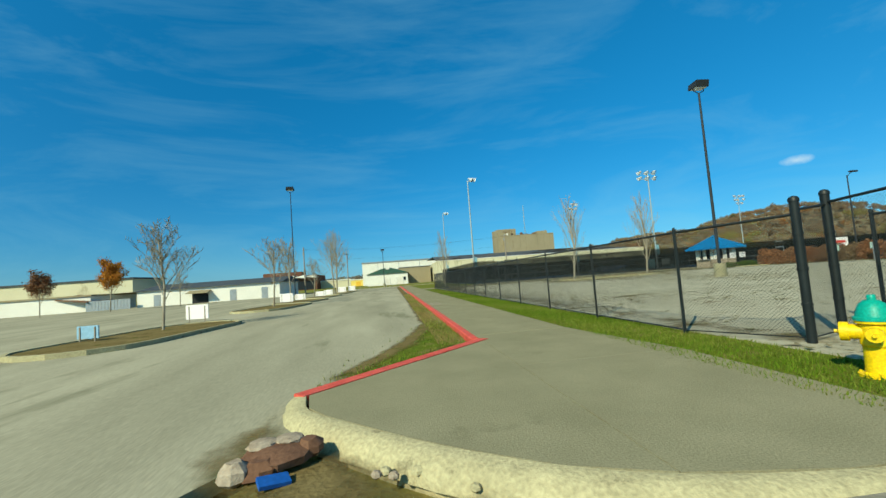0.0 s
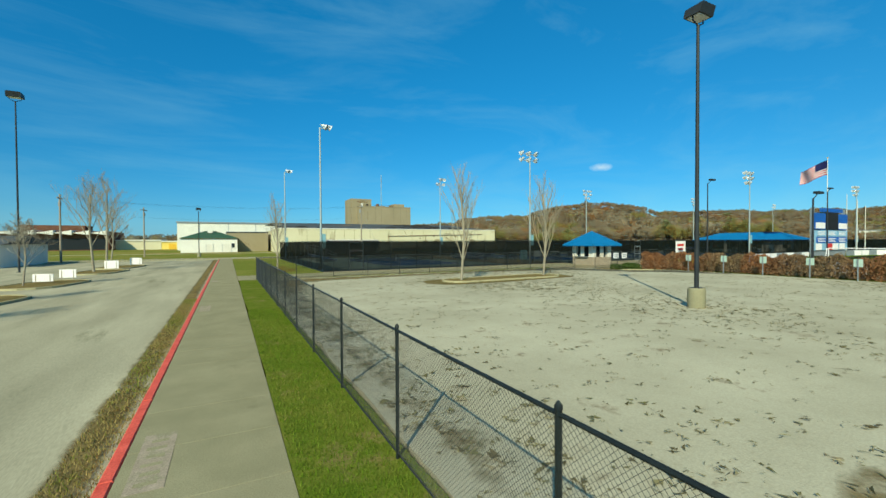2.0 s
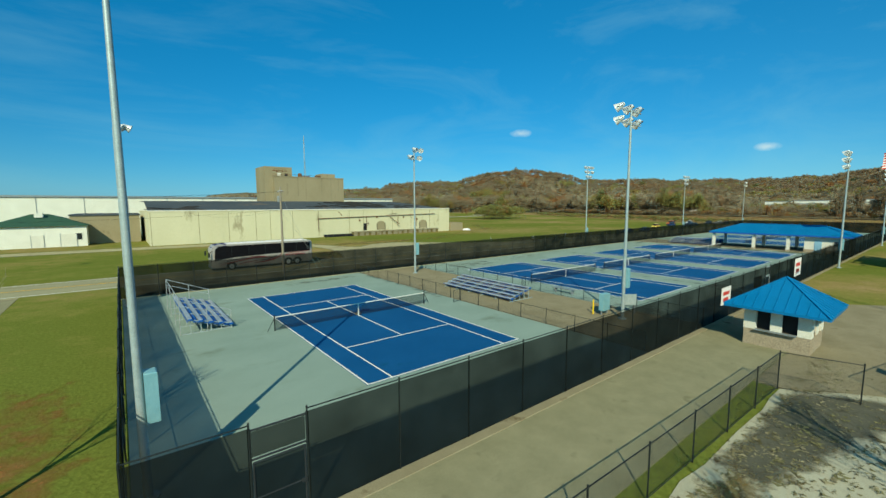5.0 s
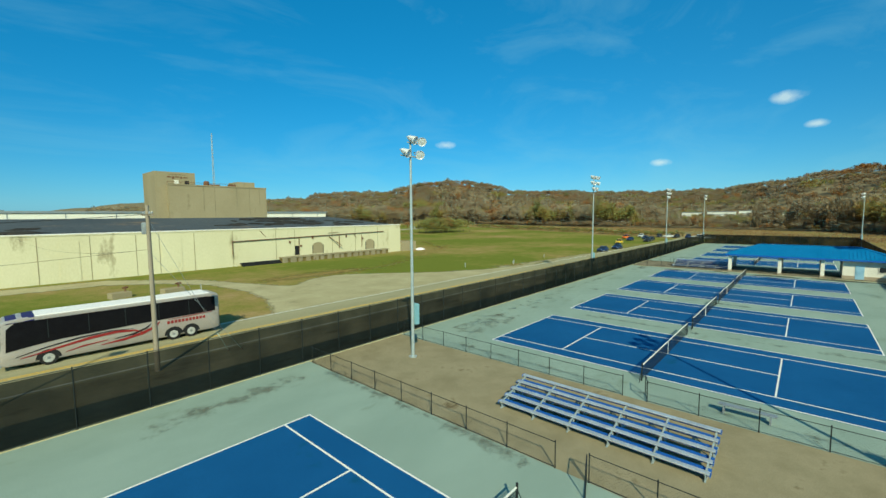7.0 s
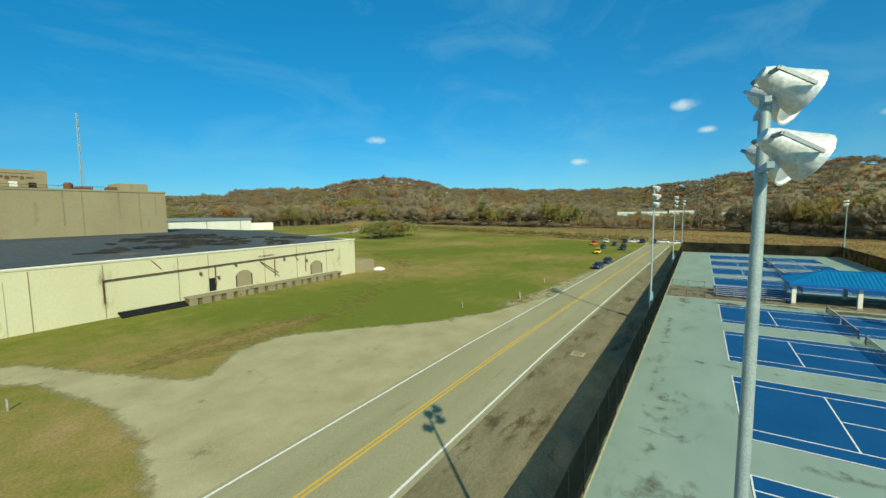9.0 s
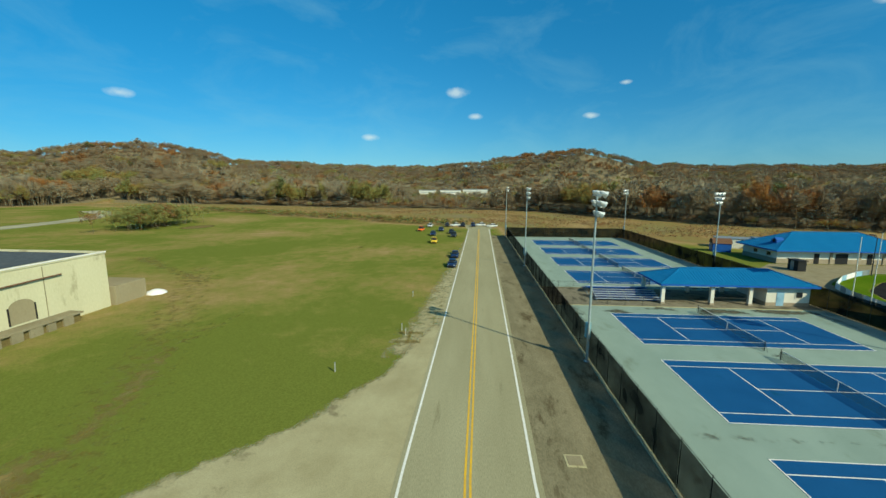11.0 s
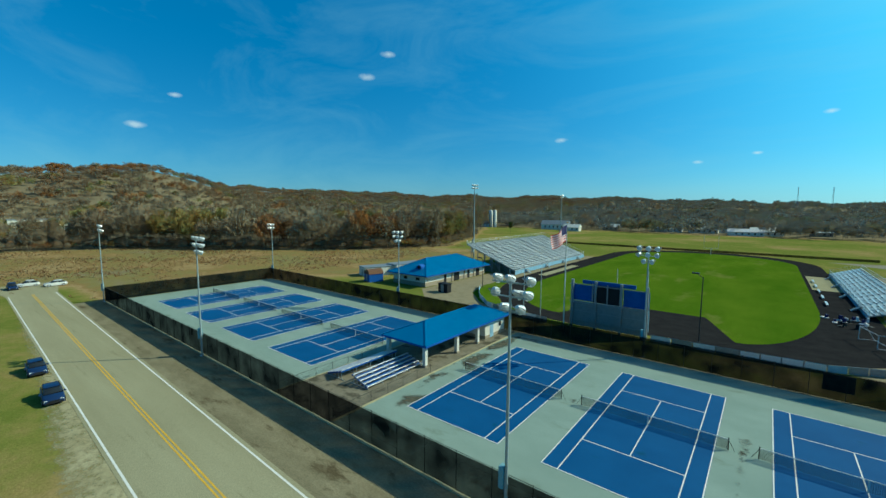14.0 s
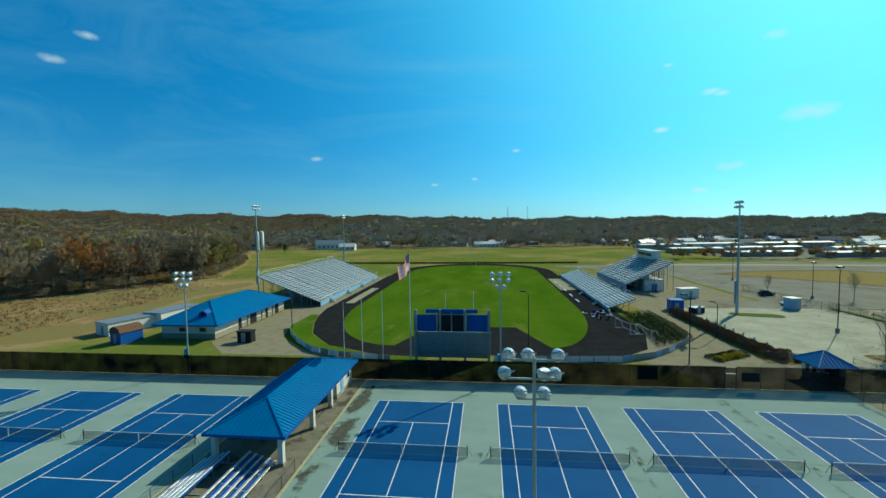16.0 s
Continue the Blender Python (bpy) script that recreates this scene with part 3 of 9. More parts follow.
def build_ground():
    nr, na = 130, 300
    rad = np.concatenate([np.linspace(0, 260, 60), np.geomspace(266, 4600, nr - 60)])
    ang = np.linspace(-math.pi, math.pi, na, endpoint=False)
    R, A = np.meshgrid(rad[1:], ang, indexing="ij")
    X, Y = CX + R * np.sin(A), CY + R * np.cos(A)
    Z = height(X, Y)
    verts = np.concatenate([[[CX, CY, GROUND_Z]], np.stack([X, Y, Z], -1).reshape(-1, 3)])
    fl = []
    for j in range(na):
        fl.append((0, 1 + (j + 1) % na, 1 + j, 1 + j))
    i, j = np.meshgrid(np.arange(nr - 2), np.arange(na), indexing="ij")
    a, b = 1 + i * na + j, 1 + i * na + (j + 1) % na
    quads = np.stack([a, b, b + na, a + na], -1).reshape(-1, 4)
    fan = np.array([(0, 1 + (k + 1) % na, 1 + k) for k in range(na)])
    tris = np.concatenate([fan, quads[:, [0, 1, 2]], quads[:, [0, 2, 3]]])
    x, y = verts[:, 0], verts[:, 1]
    r = np.hypot(x - CX, y - CY)
    wob = 12 * np.sin(x * 0.05) * np.sin(y * 0.043) + 6 * np.sin(x * 0.13 + y * 0.11)
    meadow = np.clip((x + wob * 0.6 - np.interp(y, [-80, 125, 268, 400], [214, 222, 300, 340])) / 14, 0, 1) * np.clip((y + 85 + wob) / 20, 0, 1)
    meadow = np.maximum(meadow, np.clip((x + wob * 0.5 - 180) / 8, 0, 1) * np.clip((92 - y) / 5, 0, 1) * np.clip((y + 60) / 20, 0, 1))
    wood = np.clip(wood_edge(x, y) / 8 + 0.5, 0, 1)
    wood = np.maximum(wood, np.clip((r - 620) / 80, 0, 1))
    wood = np.maximum(wood, 0.95 * np.clip((-y - 268) / 30, 0, 1))
    tint = np.clip(0.5 * meadow * (1 - wood) + wood, 0, 1)
    tint = np.where((wood < 0.1) & (meadow < 0.1), 0.07 + 0.06 * np.sin(x * 0.06 + 2 * np.sin(y * 0.045)), tint)
    ob = new("ground", np_mesh("ground", verts, tris, ground_material(), np.clip(tint, 0, 1)))
    ob.data.polygons.foreach_set("use_smooth", [True] * len(ob.data.polygons))
    tagged(ob, "mown grass, tan meadow and wooded hills to the horizon", "ground", kind="structure")


def ground_material():
    m = MAT["leaf_ground"]
    nt = m.node_tree
    N, L = nt.nodes.new, nt.links.new
    b = nt.nodes["Principled BSDF"]
    cr = next(n for n in nt.nodes if n.type == "VALTORGB")
    geo = N("ShaderNodeNewGeometry")
    n1, n2, n3 = N("ShaderNodeTexNoise"), N("ShaderNodeTexNoise"), N("ShaderNodeTexNoise")
    for n, s, d in ((n1, 0.03, 6), (n2, 0.35, 6), (n3, 6.0, 4)):
        n.inputs["Scale"].default_value, n.inputs["Detail"].default_value, n.inputs["Roughness"].default_value = s, d, 0.65
        L(geo.outputs["Position"], n.inputs["Vector"])
    at = next(n for n in nt.nodes if n.type == "ATTRIBUTE")
    sh = N("ShaderNodeMath")
    sh.operation = "MULTIPLY_ADD"
    sh.inputs[1].default_value, sh.inputs[2].default_value = 1.15, -0.565
    L(n1.outputs["Fac"], sh.inputs[0])
    sh2 = N("ShaderNodeMath")
    sh2.operation = "MULTIPLY_ADD"
    sh2.inputs[1].default_value, sh2.inputs[2].default_value = 0.5, -0.245
    L(n2.outputs["Fac"], sh2.inputs[0])
    s1, s2 = N("ShaderNodeMath"), N("ShaderNodeMath")
    L(at.outputs["Fac"], s1.inputs[0])
    L(sh.outputs[0], s1.inputs[1])
    L(s1.outputs[0], s2.inputs[0])
    L(sh2.outputs[0], s2.inputs[1])
    L(s2.outputs[0], cr.inputs["Fac"])
    hv = N("ShaderNodeHueSaturation")
    rr = N("ShaderNodeMapRange")
    rr.inputs["From Min"].default_value, rr.inputs["From Max"].default_value = 0.3, 0.7
    rr.inputs["To Min"].default_value, rr.inputs["To Max"].default_value = 0.78, 1.22
    L(n3.outputs["Fac"], rr.inputs["Value"])
    L(rr.outputs[0], hv.inputs["Value"])
    L(cr.outputs["Color"], hv.inputs["Color"])
    L(hv.outputs["Color"], b.inputs["Base Color"])
    bp = N("ShaderNodeBump")
    bp.inputs["Strength"].default_value, bp.inputs["Distance"].default_value = 0.6, 0.08
    L(n3.outputs["Fac"], bp.inputs["Height"])
    L(bp.outputs["Normal"], b.inputs["Normal"])
    return m


def wood_mesh(name, pts, hts, tints, sprays, mat, size=0.11, wide=1.0, stems=3):
    """Many leafless trees in one mesh: leaning stems, and fans of rising twigs gathered in uneven lobes round them."""
    n, k = len(pts), 6
    h = np.asarray(hts, float)[:, None, None]
    w = h * rng.uniform(0.24, 0.38, (n, 1, 1)) * wide
    rad = np.concatenate([w, w, h * 0.36], 2)
    mid = np.concatenate([0 * h, 0 * h, h * 0.58], 2)

    def unit(*shape):
        d = rng.normal(0, 1, (*shape, 3))
        return d / np.linalg.norm(d, axis=-1, keepdims=True)

    lobe = unit(n, k) * rng.uniform(0.25, 0.62, (n, k, 1))
    lobe_r = rng.uniform(0.34, 0.58, (n, k, 1))
    pick = rng.integers(0, k, (n, sprays))
    row = np.arange(n)[:, None]
    at = lobe[row, pick] + unit(n, sprays) * lobe_r[row, pick] * rng.uniform(0.45, 1.0, (n, sprays, 1))
    base = mid + at * rad
    out = at / np.linalg.norm(at, axis=-1, keepdims=True)
    way = out * np.array((0.8, 0.8, 0.4)) + np.array((0, 0, 0.75)) + rng.normal(0, 0.3, (n, sprays, 3))
    way /= np.linalg.norm(way, axis=-1, keepdims=True)
    side = np.cross(way, unit(n, sprays))
    side /= np.linalg.norm(side, axis=-1, keepdims=True)
    ln = h * size * rng.uniform(0.6, 1.5, (n, sprays, 1))
    wd = ln * rng.uniform(0.28, 0.62, (n, sprays, 1))
    tri = np.stack([base - way * ln * 0.5, base + way * ln * 0.5 + side * wd, base + way * ln * rng.uniform(0.15, 0.5, (n, sprays, 1)) - side * wd], 2)
    tint = np.clip(np.asarray(tints)[:, None] + rng.normal(0, 0.02, (n, sprays)), 0.03, 1)
    # stems
    foot = unit(n, stems) * np.array((0.10, 0.10, 0)) * w
    tip = foot + unit(n, stems) * np.array((0.55, 0.55, 0)) * w + np.array((0, 0, 1.0)) * h * rng.uniform(0.62, 0.86, (n, stems, 1))
    across = unit(n, stems) * np.array((1, 1, 0))
    across /= np.linalg.norm(across, axis=-1, keepdims=True)
    across = across * h * rng.uniform(0.008, 0.016, (n, stems, 1))
    stem = np.stack([foot - across, foot + across, tip], 2)
    tri = np.concatenate([tri, stem], 1)
    tint = np.concatenate([tint, np.where(np.asarray(tints)[:, None] > 0.68, 0.2, rng.uniform(0.0, 0.12, (n, stems)))], 1)
    tri[..., 2] = np.maximum(tri[..., 2], -0.3)
    tri = tri + np.asarray(pts)[:, None, None, :]
    V = tri.reshape(-1, 3)
    return np_mesh(name, V, np.arange(len(V)).reshape(-1, 3), mat, np.repeat(tint.ravel(), 3))


def clumped(p, low, high):
    """Tree heights that rise and fall in groups."""
    g = 0.5 + 0.5 * np.sin(p[:, 0] * 0.11 + 1.3 * np.sin(p[:, 1] * 0.07)) * np.sin(p[:, 1] * 0.10 + 0.8)
    return low + (high - low) * np.clip(0.65 * g + 0.5 * rng.uniform(0, 1, len(p)) ** 2, 0, 1)


def scatter_wood(n, test, box):
    out = []
    while len(out) < n:
        x, y = rng.uniform(box[0], box[1], 4000), rng.uniform(box[2], box[3], 4000)
        ok = test(x, y)
        out += list(zip(x[ok], y[ok]))
    p = np.array(out[:n])
    return np.column_stack([p, height(p[:, 0], p[:, 1])])


def wood_tints(p, warm, olive=0.15):
    """Mostly bare grey-brown crowns, with patches that keep russet, ochre or green leaves."""
    patch = np.sin(p[:, 0] * 0.021 + 1.7 * np.sin(p[:, 1] * 0.013)) * np.sin(p[:, 1] * 0.019 + 0.6)
    az = np.degrees(np.arctan2(p[:, 0] - CX, p[:, 1] - CY))
    warm = warm + 0.24 * ((az > 90) & (az < 112) & (p[:, 2] > 22)) + 0.08 * ((az > 40) & (az < 56) & (p[:, 2] > 25))
    u = rng.uniform(0, 1, len(p))
    high = np.clip((p[:, 2] - 6) / 30, 0, 1)
    stand = np.sin(p[:, 0] * 0.052 + 1.7 * np.sin(p[:, 1] * 0.031)) * np.sin(p[:, 1] * 0.047 + 1.1 * np.sin(p[:, 0] * 0.027))
    t = np.clip(0.12 + rng.uniform(-0.08, 0.08, len(p)) + 0.10 * patch + 0.2 * high, 0, 0.44)
    rust = stand + rng.normal(0, 0.13, len(p)) > 1.0 - 2.0 * warm
    t = np.where(rust, rng.uniform(0.46, 0.64, len(p)), t)
    green = -stand + rng.normal(0, 0.2, len(p)) > 1.0 - 2.0 * (olive + 0.08) * (1 - 0.4 * high)
    t = np.where(green & ~rust, rng.uniform(0.70, 0.84, len(p)), t)
    return np.where(u > 0.988, 0.97, t)


def build_woods():
    def near(x, y):
        d = wood_edge(x, y)
        return (d > 0) & (d < 90) & (x > -40)

    p = scatter_wood(3600, near, (90, 500, -300, 560))
    view = (p[:, 1] > 55) & (p[:, 1] < 165) & (p[:, 0] > 340)
    o = new("woodland", wood_mesh("woodland", p, np.where(view, clumped(p, 6, 11), clumped(p, 13, 25)), wood_tints(p, 0.10, 0.22), 150, MAT["woods"], 0.10, 1.0, 3))
    tagged(o, "bare grey-brown trees with last russet leaves at the meadow's edge", "woods", kind="stuff")

    def hills(x, y):
        dx, dy = x - CX, y - CY
        r, az = np.hypot(dx, dy), np.degrees(np.arctan2(dx, dy))
        dist, _ = ridge(az)
        return (wood_edge(x, y) > np.where(y < -290, 0, 75)) & (r < dist * 1.04) & (az > 5) & (az < 178)

    p = scatter_wood(15000, hills, (0, 1300, -1300, 900))
    o = new("hillside_woodland", wood_mesh("hillside_woodland", p, clumped(p, 7, 13), wood_tints(p, 0.07), 60, MAT["woods"], 0.21, 1.9, 1))
    tagged(o, "wooded hills in late autumn, brown with russet patches", "woods", kind="stuff")

    def south(x, y):
        dx, dy = x - CX, y - CY
        r, az = np.hypot(dx, dy), np.degrees(np.arctan2(dx, dy))
        dist, _ = ridge(az)
        dense = rng.uniform(0, 1, len(x)) < np.where(y > 0, 0.06, np.where(r < 800, 0.9, 0.3))
        away = (y < -276 + 8 * np.sin(x * 0.05) - 60 * np.clip((-20 - x) / 60, 0, 1)) | (y > 330)
        return (wood_edge(x, y) <= 0) & (r < dist * 1.05) & (r > 350) & ((az > 140) | (az < 8)) & away & dense

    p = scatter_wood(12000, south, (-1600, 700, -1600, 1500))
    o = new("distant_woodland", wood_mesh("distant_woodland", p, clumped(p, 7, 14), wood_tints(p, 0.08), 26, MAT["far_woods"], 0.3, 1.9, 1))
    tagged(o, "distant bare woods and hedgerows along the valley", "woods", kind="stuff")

    # brown brush that closes the foot of the woods
    y = rng.uniform(-150, 330, 9000)
    x = rng.uniform(215, 420, 9000)
    d = wood_edge(x, y)
    ok = (d > -2.5) & (d < 22)
    p = np.column_stack([x[ok], y[ok]])[:1500]
    p = np.column_stack([p, height(p[:, 0], p[:, 1])])
    o = new("brush", wood_mesh("brush", p, clumped(p, 2.5, 6.5), np.where(rng.uniform(0, 1, len(p)) < 0.2, rng.uniform(0.45, 0.8, len(p)), rng.uniform(0.1, 0.42, len(p))), 80, MAT["woods"], 0.2, 2.2, 2))
    tagged(o, "brown leafless brush along the foot of the woods", "brush", kind="stuff")

    # bare and rust-leaved trees among the far halls beyond the stadium lot
    x, y = rng.uniform(-330, 60, 260), rng.uniform(-290, -140, 260)
    y = np.where(rng.uniform(0, 1, 260) < 0.45, rng.normal(-150, 3.0, 260), y)
    ok = (x < -18) | (y < -235)
    p = np.column_stack([x, y, np.full(260, GROUND_Z)])[ok]
    o = new("town_trees", wood_mesh("town_trees", p, rng.uniform(3.5, 8.5, len(p)), rng.choice([0.2, 0.3, 0.5, 0.58, 0.78, 0.9], len(p)), 110, MAT["woods"], 0.16, 1.5, 2))
    tagged(o, "small bare and rust-leaved trees among far halls", "trees", kind="stuff")

    # scrub along the end of the lawn, and a thicket beside the far lane
    q, hs = [], []
    for i in range(900):
        u = rng.uniform(0, 1)
        if i < 760:
            q.append((226 + 80 * u + rng.normal(0, 3.0), 106 + 164 * u + rng.normal(0, 3.0), GROUND_Z))
            hs.append(rng.uniform(1.6, 3.4))
        else:
            q.append((rng.normal(208, 9), rng.normal(227, 4), GROUND_Z))
            hs.append(rng.uniform(6.0, 10.5))
    q = np.array(q)
    o = new("scrub", wood_mesh("scrub", q, np.array(hs), rng.choice([0.86, 0.92, 0.82, 0.5, 0.84], len(q)), 90, MAT["woods"], 0.13, 1.7, 2))
    tagged(o, "low green and brown scrub along the mown field", "scrub", kind="stuff")


def meadow_tufts(n=6000, k=6):
    """Tall dry grass and weeds that stand in patches over the meadow."""
    x, y = rng.uniform(196, 350, 6 * n), rng.uniform(-70, 250, 6 * n)
    patch = np.sin(x * 0.09 + 2.0 * np.sin(y * 0.05)) * np.sin(y * 0.08 + 1.4 * np.sin(x * 0.06)) + rng.normal(0, 0.35, len(x))
    side = np.interp(y, [-70, 92, 125, 268], [190, 196, 240, 310])
    ok = (x > side) & (wood_edge(x, y) < 6) & (patch > 0.1)
    x, y, patch = x[ok][:n], y[ok][:n], patch[ok][:n]
    m = len(x)
    h = rng.uniform(0.22, 0.7, (m, 1, 1)) * (0.7 + 0.4 * np.clip(patch, 0, 1))[:, None, None]
    foot = np.stack([x, y, np.full(m, GROUND_Z)], -1)[:, None, :] + np.concatenate([rng.normal(0, 0.3, (m, k, 2)), np.zeros((m, k, 1))], 2)
    tip = foot + np.concatenate([rng.normal(0, 0.25, (m, k, 2)), np.ones((m, k, 1))], 2) * h
    a = rng.uniform(0, math.pi, (m, k, 1))
    w = np.concatenate([np.cos(a), np.sin(a), 0 * a], 2) * rng.uniform(0.06, 0.18, (m, k, 1))
    V = np.stack([foot - w, foot + w, tip], 2).reshape(-1, 3)
    t = np.repeat(np.clip(0.5 + 0.35 * patch + rng.normal(0, 0.2, m), 0, 1), 3 * k)
    o = new("meadow_grass", np_mesh("meadow_grass", V, np.arange(len(V)).reshape(-1, 3), MAT["meadow"], t))
    tagged(o, "tall dry tan and rust grass standing in the meadow", "grass", kind="stuff")


MAT["meadow"] = attr_mat("dry_meadow_grass", [(0.0, (0.24, 0.21, 0.085)), (0.35, (0.38, 0.29, 0.15)), (0.7, (0.34, 0.235, 0.115)), (1.0, (0.30, 0.175, 0.085))])
let_through(MAT["meadow"], 0.5)
build_ground()
build_woods()
meadow_tufts()


# ---- paved ground ----
def ragged(pts, step=1.2, amp=0.35):
    """An outline with an uneven, broken edge."""
    out = []
    for (x0, y0), (x1, y1) in zip(pts, pts[1:] + pts[:1]):
        d = math.hypot(x1 - x0, y1 - y0)
        n = max(1, int(d / step))
        for i in range(n):
            u = i / n
            x, y = x0 + (x1 - x0) * u, y0 + (y1 - y0) * u
            k = amp * (noise.noise((x * 0.6, y * 0.6, 3.0)) + 0.5 * noise.noise((x * 2.1, y * 2.1, 9.0)))
            out.append((x - (y1 - y0) / d * k, y + (x1 - x0) / d * k))
    return out


def soft_patch(name, outline, fade, z, mat, label, category, cover=1.0):
    """A flat patch of loose ground whose edge thins out over the width given."""
    p = np.array(outline, float)
    q = np.roll(p, -1, 0)
    cell = max(0.22, fade / 1.6)
    lo, hi = p.min(0) - cell, p.max(0) + cell
    gx, gy = np.arange(lo[0], hi[0] + cell, cell), np.arange(lo[1], hi[1] + cell, cell)
    X, Y = np.meshgrid(gx, gy, indexing="ij")
    dist, inside = np.full(X.shape, 1e9), np.zeros(X.shape, bool)
    for (x0, y0), (x1, y1) in zip(p, q):
        u = np.clip(((X - x0) * (x1 - x0) + (Y - y0) * (y1 - y0)) / ((x1 - x0) ** 2 + (y1 - y0) ** 2), 0, 1)
        dist = np.minimum(dist, np.hypot(X - x0 - u * (x1 - x0), Y - y0 - u * (y1 - y0)))
        if y0 != y1:
            inside ^= ((y0 > Y) != (y1 > Y)) & (X < (x1 - x0) * (Y - y0) / (y1 - y0) + x0)
    tint = np.where(inside, 0.12 + (cover - 0.12) * np.clip(dist / fade, 0, 1), 0.12 - np.clip(dist / fade, 0, 1))
    i, j = np.meshgrid(np.arange(len(gx) - 1), np.arange(len(gy) - 1), indexing="ij")
    a = i * len(gy) + j
    quads = np.stack([a, a + len(gy), a + len(gy) + 1, a + 1], -1).reshape(-1, 4)
    quads = quads[(tint.ravel()[quads] > 0.05).any(1)]
    used, idx = np.unique(quads, return_inverse=True)
    verts = np.column_stack([X.ravel(), Y.ravel(), np.full(X.size, z)])[used]
    if mat + "_soft" not in MAT:
        MAT[mat + "_soft"] = soft_mat(MAT[mat], MAT[mat].name + "_thinning")
    ob = new(name, np_mesh(name, verts, idx.reshape(-1, 4), MAT[mat + "_soft"], tint.ravel()[used]))
    return tagged(ob, label, category, kind="structure")


setting("lot_pavement_west", Mesh().poly([(-75, -70), (48, -70), (48, -2.6), (5.6, -2.6), (2.0, -1.0), (5.2, 4.1), (5.2, 96.5), (-75, 96.5)], GROUND_Z - 0.2, -0.13), "lot", "worn pale grey asphalt of the car park lane", "pavement")
setting("lot_pavement_east", Mesh().poly(ragged([(9.0, -2.4), (47.3, -2.4), (47.0, 36), (43.5, 38.5), (42, 42), (39.5, 45.2), (9.0, 45.4)], 1.5, 0.25), GROUND_Z - 0.2, -0.02), "sand", "sandy pale gravel and concrete of the fenced lot", "pavement")
soft_patch("verge_dry", [(5.23, 4.5), (5.23, 40), (5.23, 95), (4.2, 95), (4.3, 60), (4.4, 24), (4.35, 9), (3.5, 5.0), (2.5, 2.6), (2.9, 2.0)], 0.5, -0.124, "dirt", "dry brown grass and soil along the kerb", "verge")
setting("verge_grass", Mesh().poly(ragged([(7.40, -3.0), (7.42, 46.0), (8.9, 46.0), (8.95, -3.0)], 1.0, 0.06), GROUND_Z - 0.1, -0.012), "strip", "green grass strip between walk and chain-link fence", "grass")
setting("cross_walk", Mesh().box(7.42, 46.3, GROUND_Z - 0.1, 50, 50.9, -0.004), "concrete", "tan concrete walk between the lot and the tennis courts", "pavement")
setting("kiosk_apron", Mesh().poly([(39.6, 46.25), (39.6, 45.0), (42.3, 41.9), (50.2, 39.9), (47.2, 44.4), (47.2, 46.25)], GROUND_Z - 0.1, -0.012), "slab", "grey-brown concrete round the ticket kiosk", "pavement")
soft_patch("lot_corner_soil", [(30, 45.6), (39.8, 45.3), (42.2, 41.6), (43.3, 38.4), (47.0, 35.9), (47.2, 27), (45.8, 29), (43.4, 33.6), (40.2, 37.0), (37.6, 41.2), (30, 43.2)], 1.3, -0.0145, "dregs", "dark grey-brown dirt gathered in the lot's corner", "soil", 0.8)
setting("kiosk_bed", Mesh().poly(ragged([(42.1, 41.7), (42.9, 38.6), (45.0, 36.9), (47.6, 36.6), (50.1, 37.2), (50.2, 39.7)], 0.7, 0.12), GROUND_Z - 0.1, -0.006), "dirt", "bare planted bed before the ticket kiosk's fence", "soil")
setting("bed_kerb", Mesh().poly([(42.6, 38.4), (42.75, 38.5), (45.1, 36.75), (45.0, 36.6)], GROUND_Z - 0.1, 0.06), "kerb", "short concrete kerb round the planted bed", "kerb")
setting("road", Mesh().poly([(-160, 96.25), (75, 96.25), (212, 93.25), (226, 91.0), (230, 91.0), (230, 104), (212, 101.9), (75, 104.85), (-160, 104.85)], GROUND_Z - 0.2, -0.03), "road", "bleached asphalt two-lane road", "road")
setting("road_verge", Mesh().poly(ragged([(14, 89.0), (193, 88.9), (193, 93.7), (75, 96.3), (14, 96.3)], 1.2, 0.05), GROUND_Z - 0.2, -0.04), "verge", "bare gravel verge beside the tennis fence", "verge")
soft_patch("kerb_grass", [(5.21, 4.4), (5.21, 12), (4.95, 12), (4.5, 8), (3.9, 5.2), (2.75, 2.3), (2.9, 2.0)], 0.42, -0.119, "strip", "green grass creeping along the kerb", "grass", 0.7)
soft_patch("gravel_pull_in", [(42.5, 102), (75, 102), (96, 102), (108, 103.6), (97, 107.2), (88, 109), (84, 111.5), (80, 113.3), (72.4, 120.3), (66, 125), (60, 124.5), (55, 120.5), (52.8, 126), (49, 137), (38.5, 149), (10, 150.5), (-60, 152), (-60, 144), (10, 142.5), (36, 141.5), (42.2, 136.5), (46.2, 130), (47.6, 120), (46.8, 112.5), (44.5, 106.5)], 2.2, GROUND_Z + 0.008, "drive", "pale gravel pull-in and track across the grass", "gravel")
soft_patch("roadside_soil", [(92, 101.5), (190, 99.6), (190, 103.4), (160, 105.0), (140, 106.3), (118, 108.0), (104, 109.0), (90, 111.0)], 2.2, GROUND_Z + 0.005, "drive", "bare gravel thinning into the grass beside the road", "soil", 0.56)
soft_patch("worn_soil", [(64 + 14 * math.cos(a), 127.5 + 5.5 * math.sin(a)) for a in np.linspace(0, 2 * math.pi, 24, endpoint=False)], 4.5, GROUND_Z + 0.005, "worn", "worn brown soil in the grass", "soil", 0.6)
